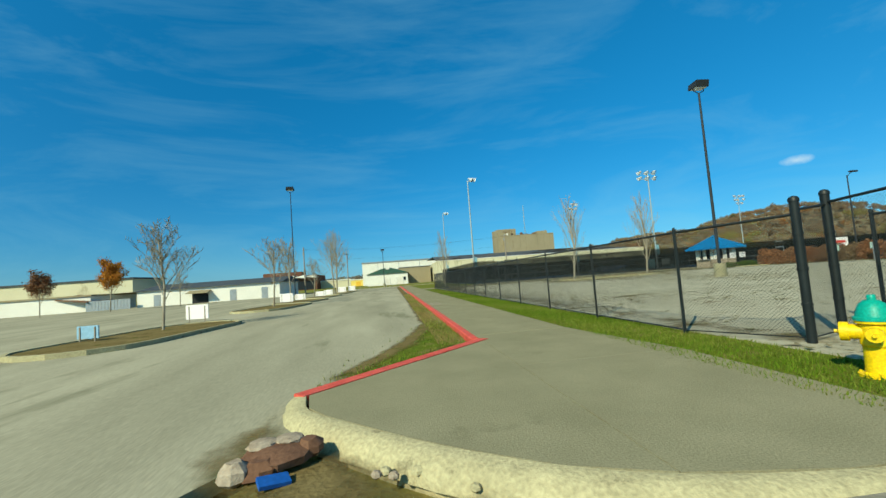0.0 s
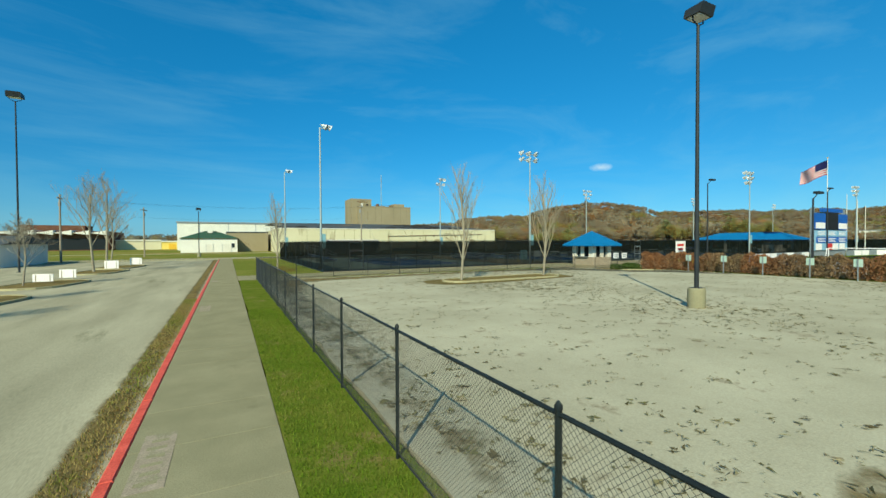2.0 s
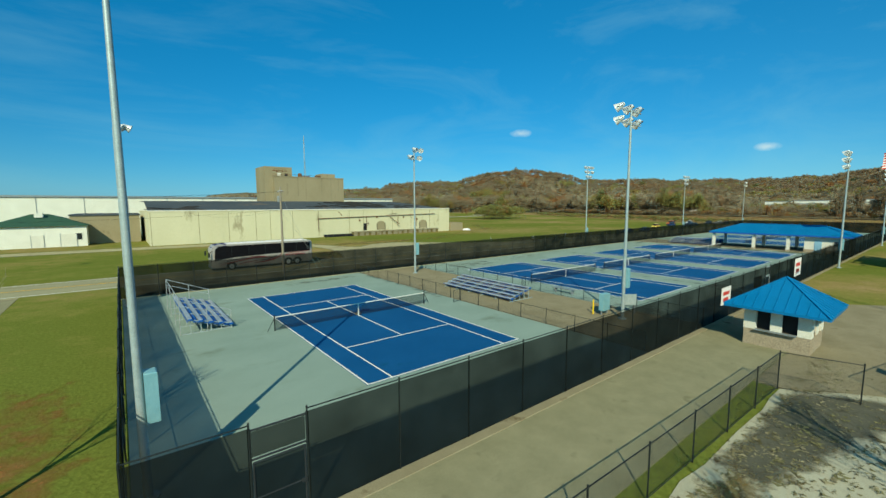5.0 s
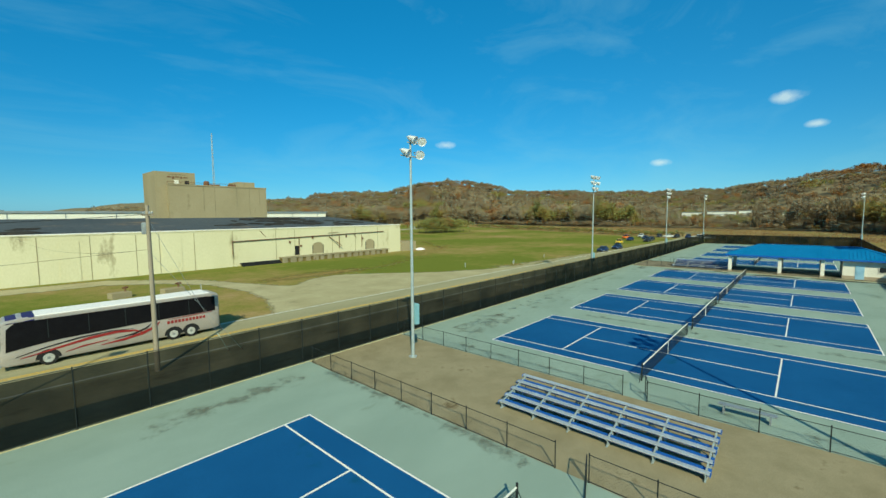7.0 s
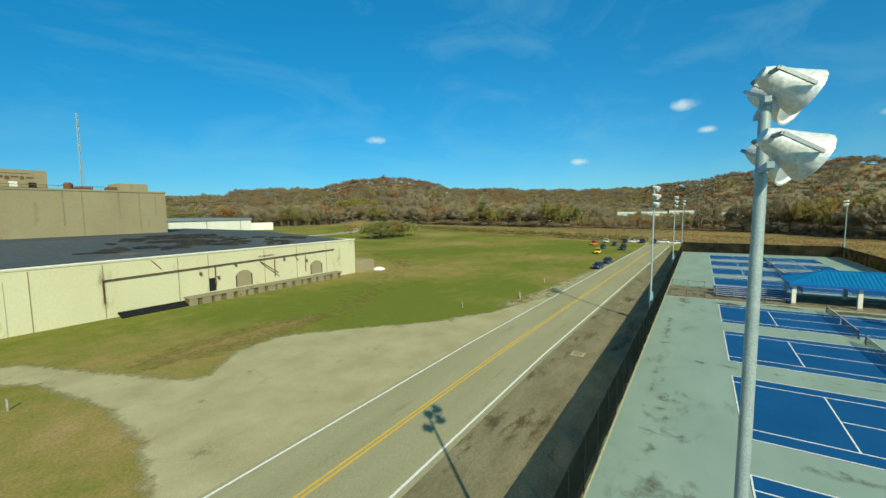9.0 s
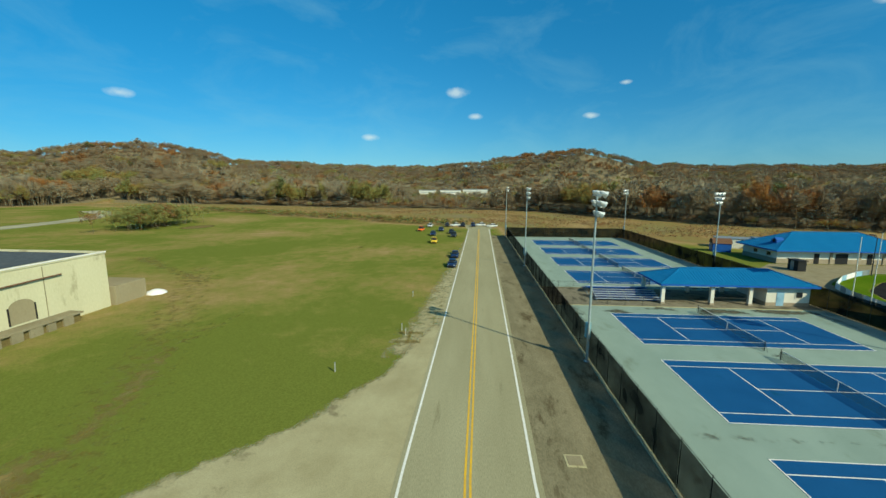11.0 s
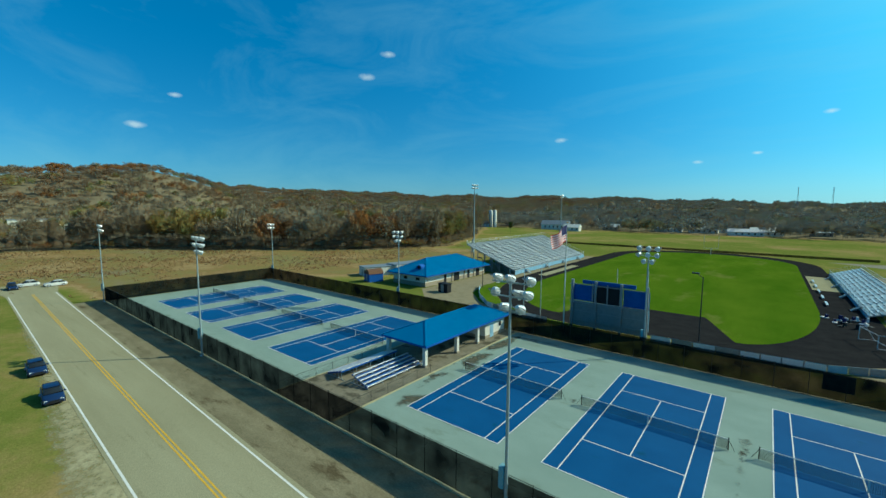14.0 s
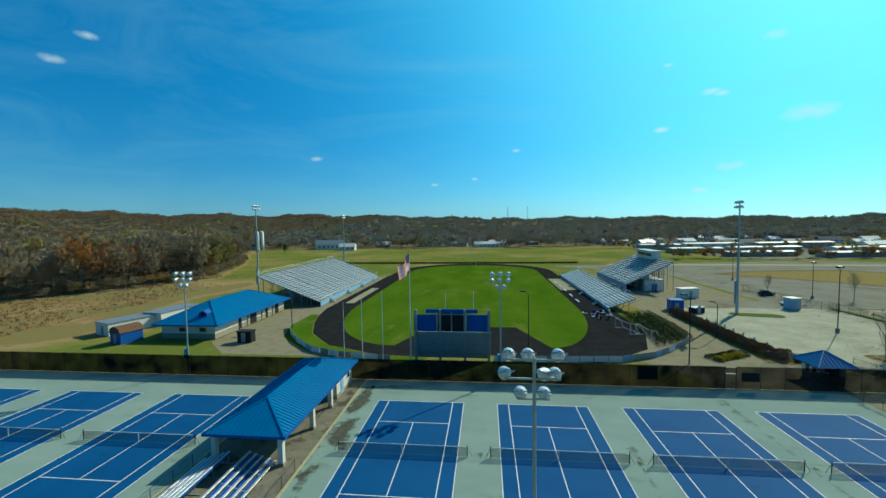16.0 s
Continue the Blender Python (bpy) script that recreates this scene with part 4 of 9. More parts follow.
soft_patch("worn_streak", [(140, 160), (136, 150), (112, 136.5), (92, 126), (72, 117), (64, 122), (78, 134), (104, 149), (130, 162)], 6.0, GROUND_Z + 0.004, "worn", "worn brown wheel track over the grass", "soil", 0.34)
for k, (outline, fade, cover) in enumerate((
        ([(70, 127.6), (76, 128.6), (83, 130.9), (91, 133.4), (99, 133.6), (107, 131.8), (106, 129.6), (99, 130.0), (92, 129.8), (84, 126.8), (77, 125.0), (70, 124.2)], 2.2, 0.5),
        ([(140, 181), (146, 176), (131, 158), (124, 146), (116, 143), (117, 149), (126, 160)], 3.0, 0.45),
        ([(160, 133.5), (168, 131.5), (166, 128.5), (158, 129.0)], 2.0, 0.4),
        ([(104, 120.4), (120, 119.4), (138, 118.4), (162, 119.4), (162, 117.2), (138, 116.2), (120, 117.4), (104, 117.6)], 1.6, 0.26))):
    soft_patch("worn_grass", ragged(outline, 2.5, 0.6), fade, GROUND_Z + 0.006 + 0.0005 * k, "worn", "pale brown wheel-worn streak in the grass", "grass", cover)
soft_patch("dark_soil_ring", [(208 + 9 * math.cos(a), 209 + 6 * math.sin(a)) for a in np.linspace(0, 2 * math.pi, 20, endpoint=False)], 3.0, GROUND_Z + 0.005, "dirt", "dark bare soil before the thicket", "soil", 0.9)
soft_patch("far_lane", [(150, 270), (200, 272), (240, 280), (281, 303), (298, 336), (284, 338), (262, 304), (224, 289), (180, 283), (150, 282)], 2.5, GROUND_Z + 0.005, "lot", "grey lane beyond the thicket", "road")
soft_patch("far_yard", [(-45, -140), (-60, -285), (-330, -270), (-330, -135)], 9.0, -0.046, "oldlot", "wide grey yards round the far halls", "yard", 0.85)
soft_patch("lot_grass", [(8, -74), (-14, -58), (-36, -33), (-70, -30), (-95, -62), (-60, -92), (-18, -88)], 9.0, -0.034, "worn", "tan grass growing over the old lot", "grass", 0.75)
setting("lawn_west", Mesh().poly([(7.41, 51.0), (15.6, 51.0), (15.6, 96.2), (7.41, 96.2)], -0.35, -0.02), "leaf_ground", "mown lawn between walk and tennis fence", "grass")
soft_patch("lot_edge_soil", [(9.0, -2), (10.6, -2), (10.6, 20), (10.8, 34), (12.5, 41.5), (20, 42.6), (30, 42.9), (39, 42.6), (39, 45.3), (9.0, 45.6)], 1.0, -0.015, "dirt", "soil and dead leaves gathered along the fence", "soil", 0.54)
soft_patch("leaf_carpet", [(7.9, 52.8), (15.0, 51.8), (15.3, 60), (14.5, 68), (10, 70), (8.0, 62)], 2.6, -0.014, "russet", "fallen russet leaves under the lawn's tree", "leaf litter", 0.42)


ROAD_BEND = ((-160, 0.0), (75, 0.0), (212, -3.0), (226, -3.4))


def road_line(name, y, width, mat, label):
    pts = [(x, y + dy) for x, dy in ROAD_BEND[:3]]
    m = Mesh().add([(x, q, -0.022) for x, q in pts] + [(x, q + width, -0.022) for x, q in pts], [(0, 1, 4, 3), (1, 2, 5, 4)])
    setting(name, m, mat, label, "road marking")


road_line("edge_line_south", 96.60, 0.17, "white", "white edge line on the road")
road_line("edge_line_north", 104.42, 0.17, "white", "white edge line on the road")
road_line("centre_line_south", 100.35, 0.14, "yellow", "double yellow centre line")
road_line("centre_line_north", 100.66, 0.14, "yellow", "double yellow centre line")

# tennis ground: pale acrylic round each block of courts, old brown concrete between
setting("court_apron_west", Mesh().box(15.2, 51.4, GROUND_Z - 0.2, 39.5, 88.6, 0.0), "apron", "pale green acrylic round the single court", "pavement")
setting("court_apron_middle", Mesh().box(48.3, 51.4, GROUND_Z - 0.2, 111.6, 88.6, 0.0), "apron", "pale green acrylic round four courts", "pavement")
setting("court_apron_east", Mesh().box(121.8, 51.4, GROUND_Z - 0.2, 190.6, 88.6, 0.0), "apron", "pale green acrylic round four courts", "pavement")
setting("gap_slab_west", Mesh().box(39.5, 50.9, GROUND_Z - 0.2, 48.3, 88.6, -0.006), "slab", "brown old concrete between the court blocks", "pavement")
setting("gap_slab_east", Mesh().box(111.6, 51.4, GROUND_Z - 0.2, 121.8, 88.6, -0.006), "darkslab", "dark dirty concrete round the pavilion", "pavement")
setting("fence_footing_north", Mesh().box(15, 88.6, GROUND_Z - 0.2, 191.2, 89.0, 0.03, 0.02), "kerb", "concrete mow strip under the fence", "kerb")
setting("fence_footing_south", Mesh().box(15, 50.9, GROUND_Z - 0.2, 191.2, 51.4, 0.03, 0.02), "slab", "concrete mow strip under the fence", "kerb")


for x in (111.35, 121.75):
    setting("slab_edging", Mesh().box(x, 51.5, -0.1, x + 0.3, 88.4, 0.03, 0.01), "kerb", "pale concrete edging beside the pavilion's slab", "kerb")
for k, (x, y, w, l) in enumerate(((110.2, 57.0, 1.5, 6.0), (109.6, 66.0, 1.7, 5.0), (110.3, 74.5, 1.0, 4.0), (108.6, 80.5, 1.8, 2.4), (107.0, 53.6, 4.5, 1.8), (101.5, 70.0, 1.2, 2.0), (105.0, 86.2, 2.6, 1.0), (122.9, 60.0, 0.9, 7.0), (94.9, 69.8, 0.8, 1.4), (80.1, 69.6, 0.8, 1.3), (65.0, 69.6, 0.7, 1.3))):
    soft_patch("wet_dirt", [(x + w * (1 + 0.3 * math.sin(3 * a + k)) * math.cos(a), y + l * (1 + 0.25 * math.sin(2 * a + 2 * k)) * math.sin(a)) for a in np.linspace(0, 2 * math.pi, 18, endpoint=False)], 0.8 + 0.25 * w, 0.006, "dregs", "dark dirt washed over the pale acrylic", "stain", 0.62)
# grime that has dried on the acrylic beside the pavilion and along the fences
for k, (x0, y0, x1, y1, f, c) in enumerate(((108.6, 52.5, 112.0, 63, 1.6, 0.55), (109.8, 63, 112.6, 76, 1.3, 0.5), (105.5, 84.3, 112.5, 87.6, 1.4, 0.5), (121.6, 52.5, 123.4, 86, 0.9, 0.45), (60, 85.6, 98, 88.2, 1.2, 0.42),
                                           (50.5, 82.2, 62, 88.2, 1.6, 0.36), (52, 83.5, 57, 87.2, 1.2, 0.24), (63, 83.0, 74, 87.8, 1.6, 0.3), (38.0, 70, 40.5, 87, 1.0, 0.45), (28, 84.5, 39, 88, 1.4, 0.42), (48.2, 54, 50.5, 84, 1.0, 0.42), (79.0, 66, 81.2, 86, 0.9, 0.4), (64.0, 54, 66.4, 80, 0.9, 0.38))):
    soft_patch("dried_grime", [(x0, y0), (x1, y0 + 0.4), (x1 - 0.5, (y0 + y1) / 2), (x1, y1), (x0 + 0.3, y1 - 0.5), (x0 + 0.5, (y0 + y1) / 2)], f, 0.004, "grime", "grey-brown grime dried on the pale acrylic", "stain", c)


# ---- stadium ground ----
def oval(cx, y0, y1, r, n=28):
    return [(cx + r * math.cos(a), y1 + r * math.sin(a)) for a in np.linspace(0, math.pi, n)] + [(cx - r * math.cos(a), y0 - r * math.sin(a)) for a in np.linspace(0, math.pi, n)]


FX_C = 100.0
setting("stadium_concourse", Mesh().poly([(141, 41), (148, 34), (148, -2), (160, -2), (160, -66), (136, -66), (136, 20), (131, 33), (120, 41)], GROUND_Z - 0.2, -0.036), "slab", "tan paved concourse beside the clubhouse", "pavement")
setting("running_track", Mesh().poly(oval(FX_C, -86, 3, 36.5), GROUND_Z - 0.2, -0.032), "track", "black rubber running track", "track")
setting("track_apron", Mesh().poly([(62, 22), (62, -70), (70, -70), (70, 22), (88, 40), (76, 42), (66, 34)], GROUND_Z - 0.2, -0.028), "track", "black asphalt apron beside the track", "track")
setting("track_bend", Mesh().poly([(128, -72), (137.2, -68), (137.4, 2), (136.3, 9), (134.2, 17), (130.5, 26.5), (124, 34.5), (113, 39.6), (104, 40.6), (104, 30), (120, 0)], GROUND_Z - 0.2, -0.029), "track", "black rubber bend and straight beside the stand", "track")
setting("track_lawn", Mesh().poly(ragged([(136.4, 9.2), (138.4, 9.0), (138.4, 20), (135.4, 29.5), (128.2, 37.0), (116, 41.8), (106, 43.4), (104, 40.8), (113, 39.8), (124.1, 34.7), (130.7, 26.6), (134.4, 17.1)], 2, 0.1), GROUND_Z - 0.2, -0.026), "turf", "bright green grass between track and white wall", "grass")
ARC = np.linspace(0, 1.45, 16)
setting("football_field", Mesh().poly([(111.3 + 18.7 * math.cos(a), -2 + 36.3 * math.sin(a)) for a in ARC] + [(111.0, 34.2), (106.0, 20.0), (88.0, 20.0), (82.8, 34.2)] + [(83.0 - 12.7 * math.cos(a), -2 + 36.3 * math.sin(a)) for a in ARC[::-1]]
                                      + [(100 - 29.7 * math.cos(a), -86 - 28 * math.sin(a)) for a in np.linspace(0, math.pi, 24)], GROUND_Z - 0.2, -0.018), "turf", "bright green football turf", "field")
setting("end_zone_apron", Mesh().poly([(111.6, 35.0), (106, 38.4), (96, 39.0), (86, 38.4), (82.2, 35.0), (87.9, 19.8), (106.1, 19.8)], GROUND_Z - 0.2, -0.01), "track", "black rubber end zone apron", "track")
setting("stadium_path", Mesh().poly(ragged([(47, 50.9), (47, 44.5), (49.6, 40), (50.0, 35), (50.2, 26), (50.2, 12), (50, 2), (40, -10), (20, -12), (20, -70), (55, -70), (55, 0), (60, 12), (66, 30), (70, 40), (64, 47), (64, 50.9)], 2, 0.2), GROUND_Z - 0.2, -0.038), "slab", "tan concrete walk behind the stands", "pavement")
setting("stadium_lane", Mesh().poly([(30, -119), (-230, -100), (-230, -95), (30, -113)], GROUND_Z - 0.2, -0.034), "kerb", "pale concrete lane beyond the stadium lot", "road")
setting("stadium_lot", Mesh().poly(ragged([(46, 30), (49, 3), (38, -11), (18, -13), (18, -75), (60, -110), (-60, -130), (-200, -110), (-200, -2), (47.5, -2)], 3, 0.3), GROUND_Z - 0.2, -0.042), "oldlot", "wide worn grey asphalt car park behind the stadium", "pavement")


# ---- tennis courts ----
CW, CL = 10.97, 23.77
COURTS = [24.4] + [52.1, 67.1, 82.0, 97.03] + [125.2, 140.7, 156.1, 171.4]


def build_court():
    th = thing("tennis_court", (0, 0, 0), "blue acrylic tennis court with white lines", "tennis court", "tennis courts")
    part("playing_surface", Mesh().box(-0.02, -0.02, -0.05, CW + 0.02, CL + 0.02, 0.012), "court", th)
    w = 0.09
    for x in (0, CW - w):
        part("sideline", Mesh().box(x, 0, 0.0, x + w, CL, 0.02), "white", th)
    for x in (1.37, CW - 1.37 - w):
        part("singles_line", Mesh().box(x, w, 0.0, x + w, CL - w, 0.02), "white", th)
    for y in (0, CL - w):
        part("baseline", Mesh().box(w, y, 0.0, CW - w, y + w, 0.02), "white", th)
    for y in (CL / 2 - 6.40, CL / 2 + 6.40 - w):
        part("service_line", Mesh().box(1.37 + w, y, 0.0, CW - 1.37 - w, y + w, 0.02), "white", th)
    part("centre_line", Mesh().box(CW / 2 - w / 2, CL / 2 - 6.40 + w, 0.0, CW / 2 + w / 2, CL / 2 + 6.40 - w, 0.02), "white", th)
    return th


def net_fabric(length, height_, pitch):
    m = Mesh()
    n = int(length / pitch)
    for i in range(n + 1):
        x = length * i / n
        m.box(x - 0.006, -0.003, 0.06, x + 0.006, 0.003, height_)
    k = int(height_ / pitch)
    for j in range(k + 1):
        z = 0.06 + (height_ - 0.06) * j / k
        m.box(0, -0.003, z - 0.006, length, 0.003, z + 0.006)
    return m


def build_net():
    th = thing("tennis_net", (0, 0, 0), "black tennis net with white headband on dark steel posts", "tennis net", "tennis nets")
    half = CW / 2 + 0.91
    for s in (-1, 1):
        p = part("net_post", Mesh().tube((s * half, 0, 0), (s * half, 0, 1.08), 0.045, n=10), "black", th)
        part("post_cap", Mesh().lathe([(0.05, 0), (0.05, 0.02), (0.02, 0.05)], 10, (s * half, 0, 1.08)), "black", p)
        part("post_brace", Mesh().tube((s * half, 0, 0.9), (s * (half + 0.5), 0, 0.0), 0.02, n=6), "black", th)
    m = net_fabric(2 * half, 0.96, 0.12)
    m.v = [(x - half, y, z) for x, y, z in m.v]
    part("net_mesh", m, "wire", th, smooth=0)
    part("headband", Mesh().box(-half, -0.02, 0.94, half, 0.02, 1.0), "white", th)
    part("centre_strap", Mesh().box(-0.04, -0.025, 0.0, 0.04, 0.025, 0.96), "white", th)
    part("cloth_backing", Mesh().add([(-half, 0, 0.05), (half, 0, 0.05), (half, 0, 0.95), (-half, 0, 0.95)], [(0, 1, 2, 3)]), MAT["netcloth"], th, smooth=0)
    return th


MAT["netcloth"] = screen_mat("fine_net_cord", (0.012, 0.014, 0.016), 0.28)
court0, net0 = build_court(), build_net()
for i, x in enumerate(COURTS):
    y = 57.9 if i else 57.75
    if i == 0:
        court0.matrix_world = pose(x, y, 0.0)
        net0.matrix_world = pose(x + CW / 2, y + CL / 2, 0.0)
    else:
        copy_thing(court0, pose(x, y, 0.0))
        copy_thing(net0, pose(x + CW / 2, y + CL / 2, 0.0))


# ---- fences ----
def chain_link(length, h, pitch=0.034, wire=0.0014, z0=0.04):
    """Two sets of slanting wires that cross, cut to the fence's rectangle; runs along local x."""
    m = Mesh()
    step = pitch * math.sqrt(2) * 1.12
    n = int((length + h) / step)
    for s in (1, -1):
        y = 0.004 * s
        for i in range(n):
            a = i * step - h
            x0, x1, za, zb = a, a + h, 0.0, h
            if x0 < 0:
                za, x0 = -x0, 0.0
            if x1 > length:
                zb, x1 = h - (x1 - length), length
            if zb - za < 0.02:
                continue
            if s < 0:
                x0, x1 = length - x0, length - x1
            d = wire * 1.4
            m.add([(x0 - d, y, za + z0), (x0 + d, y, za + z0), (x0, y + wire * 2, za + z0), (x1 - d, y, zb + z0), (x1 + d, y, zb + z0), (x1, y + wire * 2, zb + z0)],
                  [(0, 1, 4, 3), (1, 2, 5, 4), (2, 0, 3, 5)])
    return m


def fence(name, a, b, h, label, category="fence", gap=3.05, r=0.027, mesh="link", mid=False, group="", pitch=0.034, base=0.0):
    """Posts, rails and fabric between two points of the plan."""
    dx, dy = b[0] - a[0], b[1] - a[1]
    ln = math.hypot(dx, dy)
    th = thing(name, (a[0], a[1], base, 0, 0, math.degrees(math.atan2(dy, dx))), label, category, group)
    n = max(1, round(ln / gap))
    post = Mesh().tube((0, 0, -0.1), (0, 0, h + 0.03), r, n=8).lathe([(r * 1.15, 0), (r * 1.1, 0.03), (r * 0.4, 0.06)], 8, (0, 0, h + 0.03)).data("fence_post", MAT["black"])
    for i in range(n + 1):
        o = part("fence_post", post, None, th)
        o.location = (ln * i / n, 0, 0)
    part("top_rail", Mesh().tube((0, 0, h), (ln, 0, h), r * 0.72, n=8), "black", th)
    part("bottom_rail", Mesh().tube((0, 0, 0.06), (ln, 0, 0.06), 0.012, n=6), "black", th)
    if mid:
        part("middle_rail", Mesh().tube((0, 0, h / 2), (ln, 0, h / 2), r * 0.6, n=6), "black", th)
    if mesh == "link":
        part("chain_link", chain_link(ln, h - 0.04, pitch), "wire", th, smooth=0)
    else:
        m = Mesh()
        k = max(2, int(ln / 1.5))
        pts = [(ln * i / k, 0.035 + 0.02 * math.sin(i * 1.9) + 0.012 * math.sin(i * 4.1)) for i in range(k + 1)]
        m.add([(x, y, z) for x, y in pts for z in (0.08, h - 0.06)], [(2 * i, 2 * i + 2, 2 * i + 3, 2 * i + 1) for i in range(k)])
        part("windscreen", m, "dense" if mesh == "dense" else "screen", th, "black mesh windscreen cloth", smooth=60)
    return th


fence("lot_fence", (8.74, 2.7), (8.74, 46.1), 1.76, "black chain-link fence beside the sidewalk")
fence("lot_fence", (8.74, 46.1), (39.4, 45.3), 1.76, "black chain-link fence along the lot's far side")
fence("lot_fence", (39.4, 45.3), (40.2, 42.6), 1.76, "black chain-link fence along the lot's far side")
fence("lot_fence", (42.2, 41.6), (50.4, 39.6), 1.76, "black chain-link fence beside the ticket kiosk")
fence("lot_fence", (11.2, 1.5), (13.2, -30), 1.76, "black chain-link fence along the lot's near side")
H10 = 3.1
fence("tennis_fence", (15.1, 88.7), (75.0, 88.7), H10, "tall black tennis fence with thin windscreen along the road", mesh="cloth")
fence("tennis_fence", (75.0, 88.7), (191.0, 88.7), H10, "tall black tennis fence with dense windscreen along the road", mesh="dense")
fence("tennis_fence", (191.0, 88.7), (191.0, 51.2), H10, "tall black tennis fence with windscreen beside the meadow", mesh="dense")
fence("tennis_fence", (191.0, 51.2), (62.7, 51.2), H10, "tall black tennis fence with windscreen beside the stadium", mesh="dense")
fence("tennis_fence", (61.3, 51.2), (19.2, 51.37), H10, "tall black tennis fence with windscreen beside the walk", mesh="cloth")
fence("tennis_fence", (17.7, 51.38), (15.1, 51.4), H10, "tall black tennis fence with windscreen beside the walk", mesh="cloth")
fence("tennis_fence", (15.1, 51.4), (15.1, 88.7), H10, "tall black tennis fence with windscreen beside the lawn", mesh="cloth", mid=True)
LOW = "low black chain-link fence between courts and bleachers"
fence("low_fence", (39.5, 88.2), (39.5, 69.8), 1.12, LOW, gap=2.4, r=0.024, pitch=0.09)
fence("low_fence", (39.5, 68.4), (39.5, 51.6), 1.12, LOW, gap=2.4, r=0.024, pitch=0.09)
fence("low_fence", (48.3, 88.2), (48.3, 70.0), 1.12, LOW, gap=2.4, r=0.024, pitch=0.09)
fence("low_fence", (48.3, 68.7), (48.3, 51.6), 1.12, LOW, gap=2.4, r=0.024, pitch=0.09)
fence("low_fence", (111.7, 88.2), (111.7, 73.5), 1.12, LOW, gap=2.4, r=0.024, pitch=0.09)
fence("low_fence", (121.7, 88.2), (121.7, 73.5), 1.12, LOW, gap=2.4, r=0.024, pitch=0.09)
fence("field_fence", (44, -122), (178, -124), 1.1, "low dark fence beyond the football field", gap=6.0, mesh="cloth", base=GROUND_Z)


# ---- buildings of the tennis ground and stadium ----
def hip_roof(x0, y0, x1, y1, z, zr, ends, mat, parent, thick=0.22, seams=0.45):
    """A hipped roof whose ridge runs along y; standing seams on all four slopes."""
    cx = (x0 + x1) / 2
    ya, yb = y0 + ends, y1 - ends
    m = Mesh()
    low = [(x0, y0), (x1, y0), (x1, y1), (x0, y1)]
    p = [(x, y, z - thick) for x, y in low] + [(x, y, z) for x, y in low] + [(cx, ya, zr), (cx, yb, zr)]
    m.add(p, [(3, 2, 1, 0), (0, 1, 5, 4), (1, 2, 6, 5), (2, 3, 7, 6), (3, 0, 4, 7), (4, 5, 8), (6, 7, 9), (5, 6, 9, 8), (7, 4, 8, 9)])
    r = part("roof", m, mat, parent, "blue standing-seam metal roof", smooth=0)
    s = Mesh()

    def rib(a, b):
        s.beam(Vector(a) + Vector((0, 0, 0.02)), Vector(b) + Vector((0, 0, 0.02)), 0.05, 0.06)

    n = int((y1 - y0) / seams)
    for i in range(1, n):
        y = y0 + (y1 - y0) * i / n
        k = min(1, (y - y0) / ends if y < ya else (y1 - y) / ends if y > yb else 1)
        for xe in (x0, x1):
            rib((xe, y, z), (xe + (cx - xe) * k, y, z + (zr - z) * k))
    n = int((x1 - x0) / seams)
    for i in range(1, n):
        x = x0 + (x1 - x0) * i / n
        k = 1 - abs(x - cx) / (cx - x0)
        for ye, yr in ((y0, ya), (y1, yb)):
            rib((x, ye, z), (x, ye + (yr - ye) * k, z + (zr - z) * k))
    part("standing_seam", s, mat, r, smooth=0)
    c = Mesh().beam((cx, ya, zr + 0.03), (cx, yb, zr + 0.03), 0.3, 0.1)
    for x, y, q in ((x0, y0, ya), (x1, y0, ya), (x0, y1, yb), (x1, y1, yb)):
        c.beam((x, y, z + 0.03), (cx, q, zr + 0.03), 0.22, 0.09)
    part("ridge_cap", c, mat, r, smooth=0)
    f = Mesh()
    for a, b in zip(low, low[1:] + low[:1]):
        f.beam((*a, z - thick / 2), (*b, z - thick / 2), 0.06, thick + 0.04)
    part("fascia", f, "bluepaint", r, smooth=0)


def window(parent, x, y, z, w, h, axis, mat="glass", name="window"):
    """A framed pane let into a wall that faces along the axis given, sign included."""
    s = 1 if axis[0] == "+" else -1
    win = Mesh()
    d = 0.05 * s
    fr = Mesh()
    t = 0.07
    if axis[1] == "x":
        win.box(min(x, x + d / 2), y - w / 2, z, max(x, x + d / 2), y + w / 2, z + h)
        for a, b, c, e in ((-w / 2 - t, -w / 2, -t, h + t), (w / 2, w / 2 + t, -t, h + t), (-w / 2, w / 2, -t, 0), (-w / 2, w / 2, h, h + t)):
            fr.box(min(x, x + d * 1.6), y + a, z + c, max(x, x + d * 1.6), y + b, z + e)
    else:
        win.box(x - w / 2, min(y, y + d / 2), z, x + w / 2, max(y, y + d / 2), z + h)
        for a, b, c, e in ((-w / 2 - t, -w / 2, -t, h + t), (w / 2, w / 2 + t, -t, h + t), (-w / 2, w / 2, -t, 0), (-w / 2, w / 2, h, h + t)):
            fr.box(x + a, min(y, y + d * 1.6), z + c, x + b, max(y, y + d * 1.6), z + e)
    o = part(name, win, mat, parent, smooth=0)
    part("frame", fr, "cream", o, smooth=0)
    return o


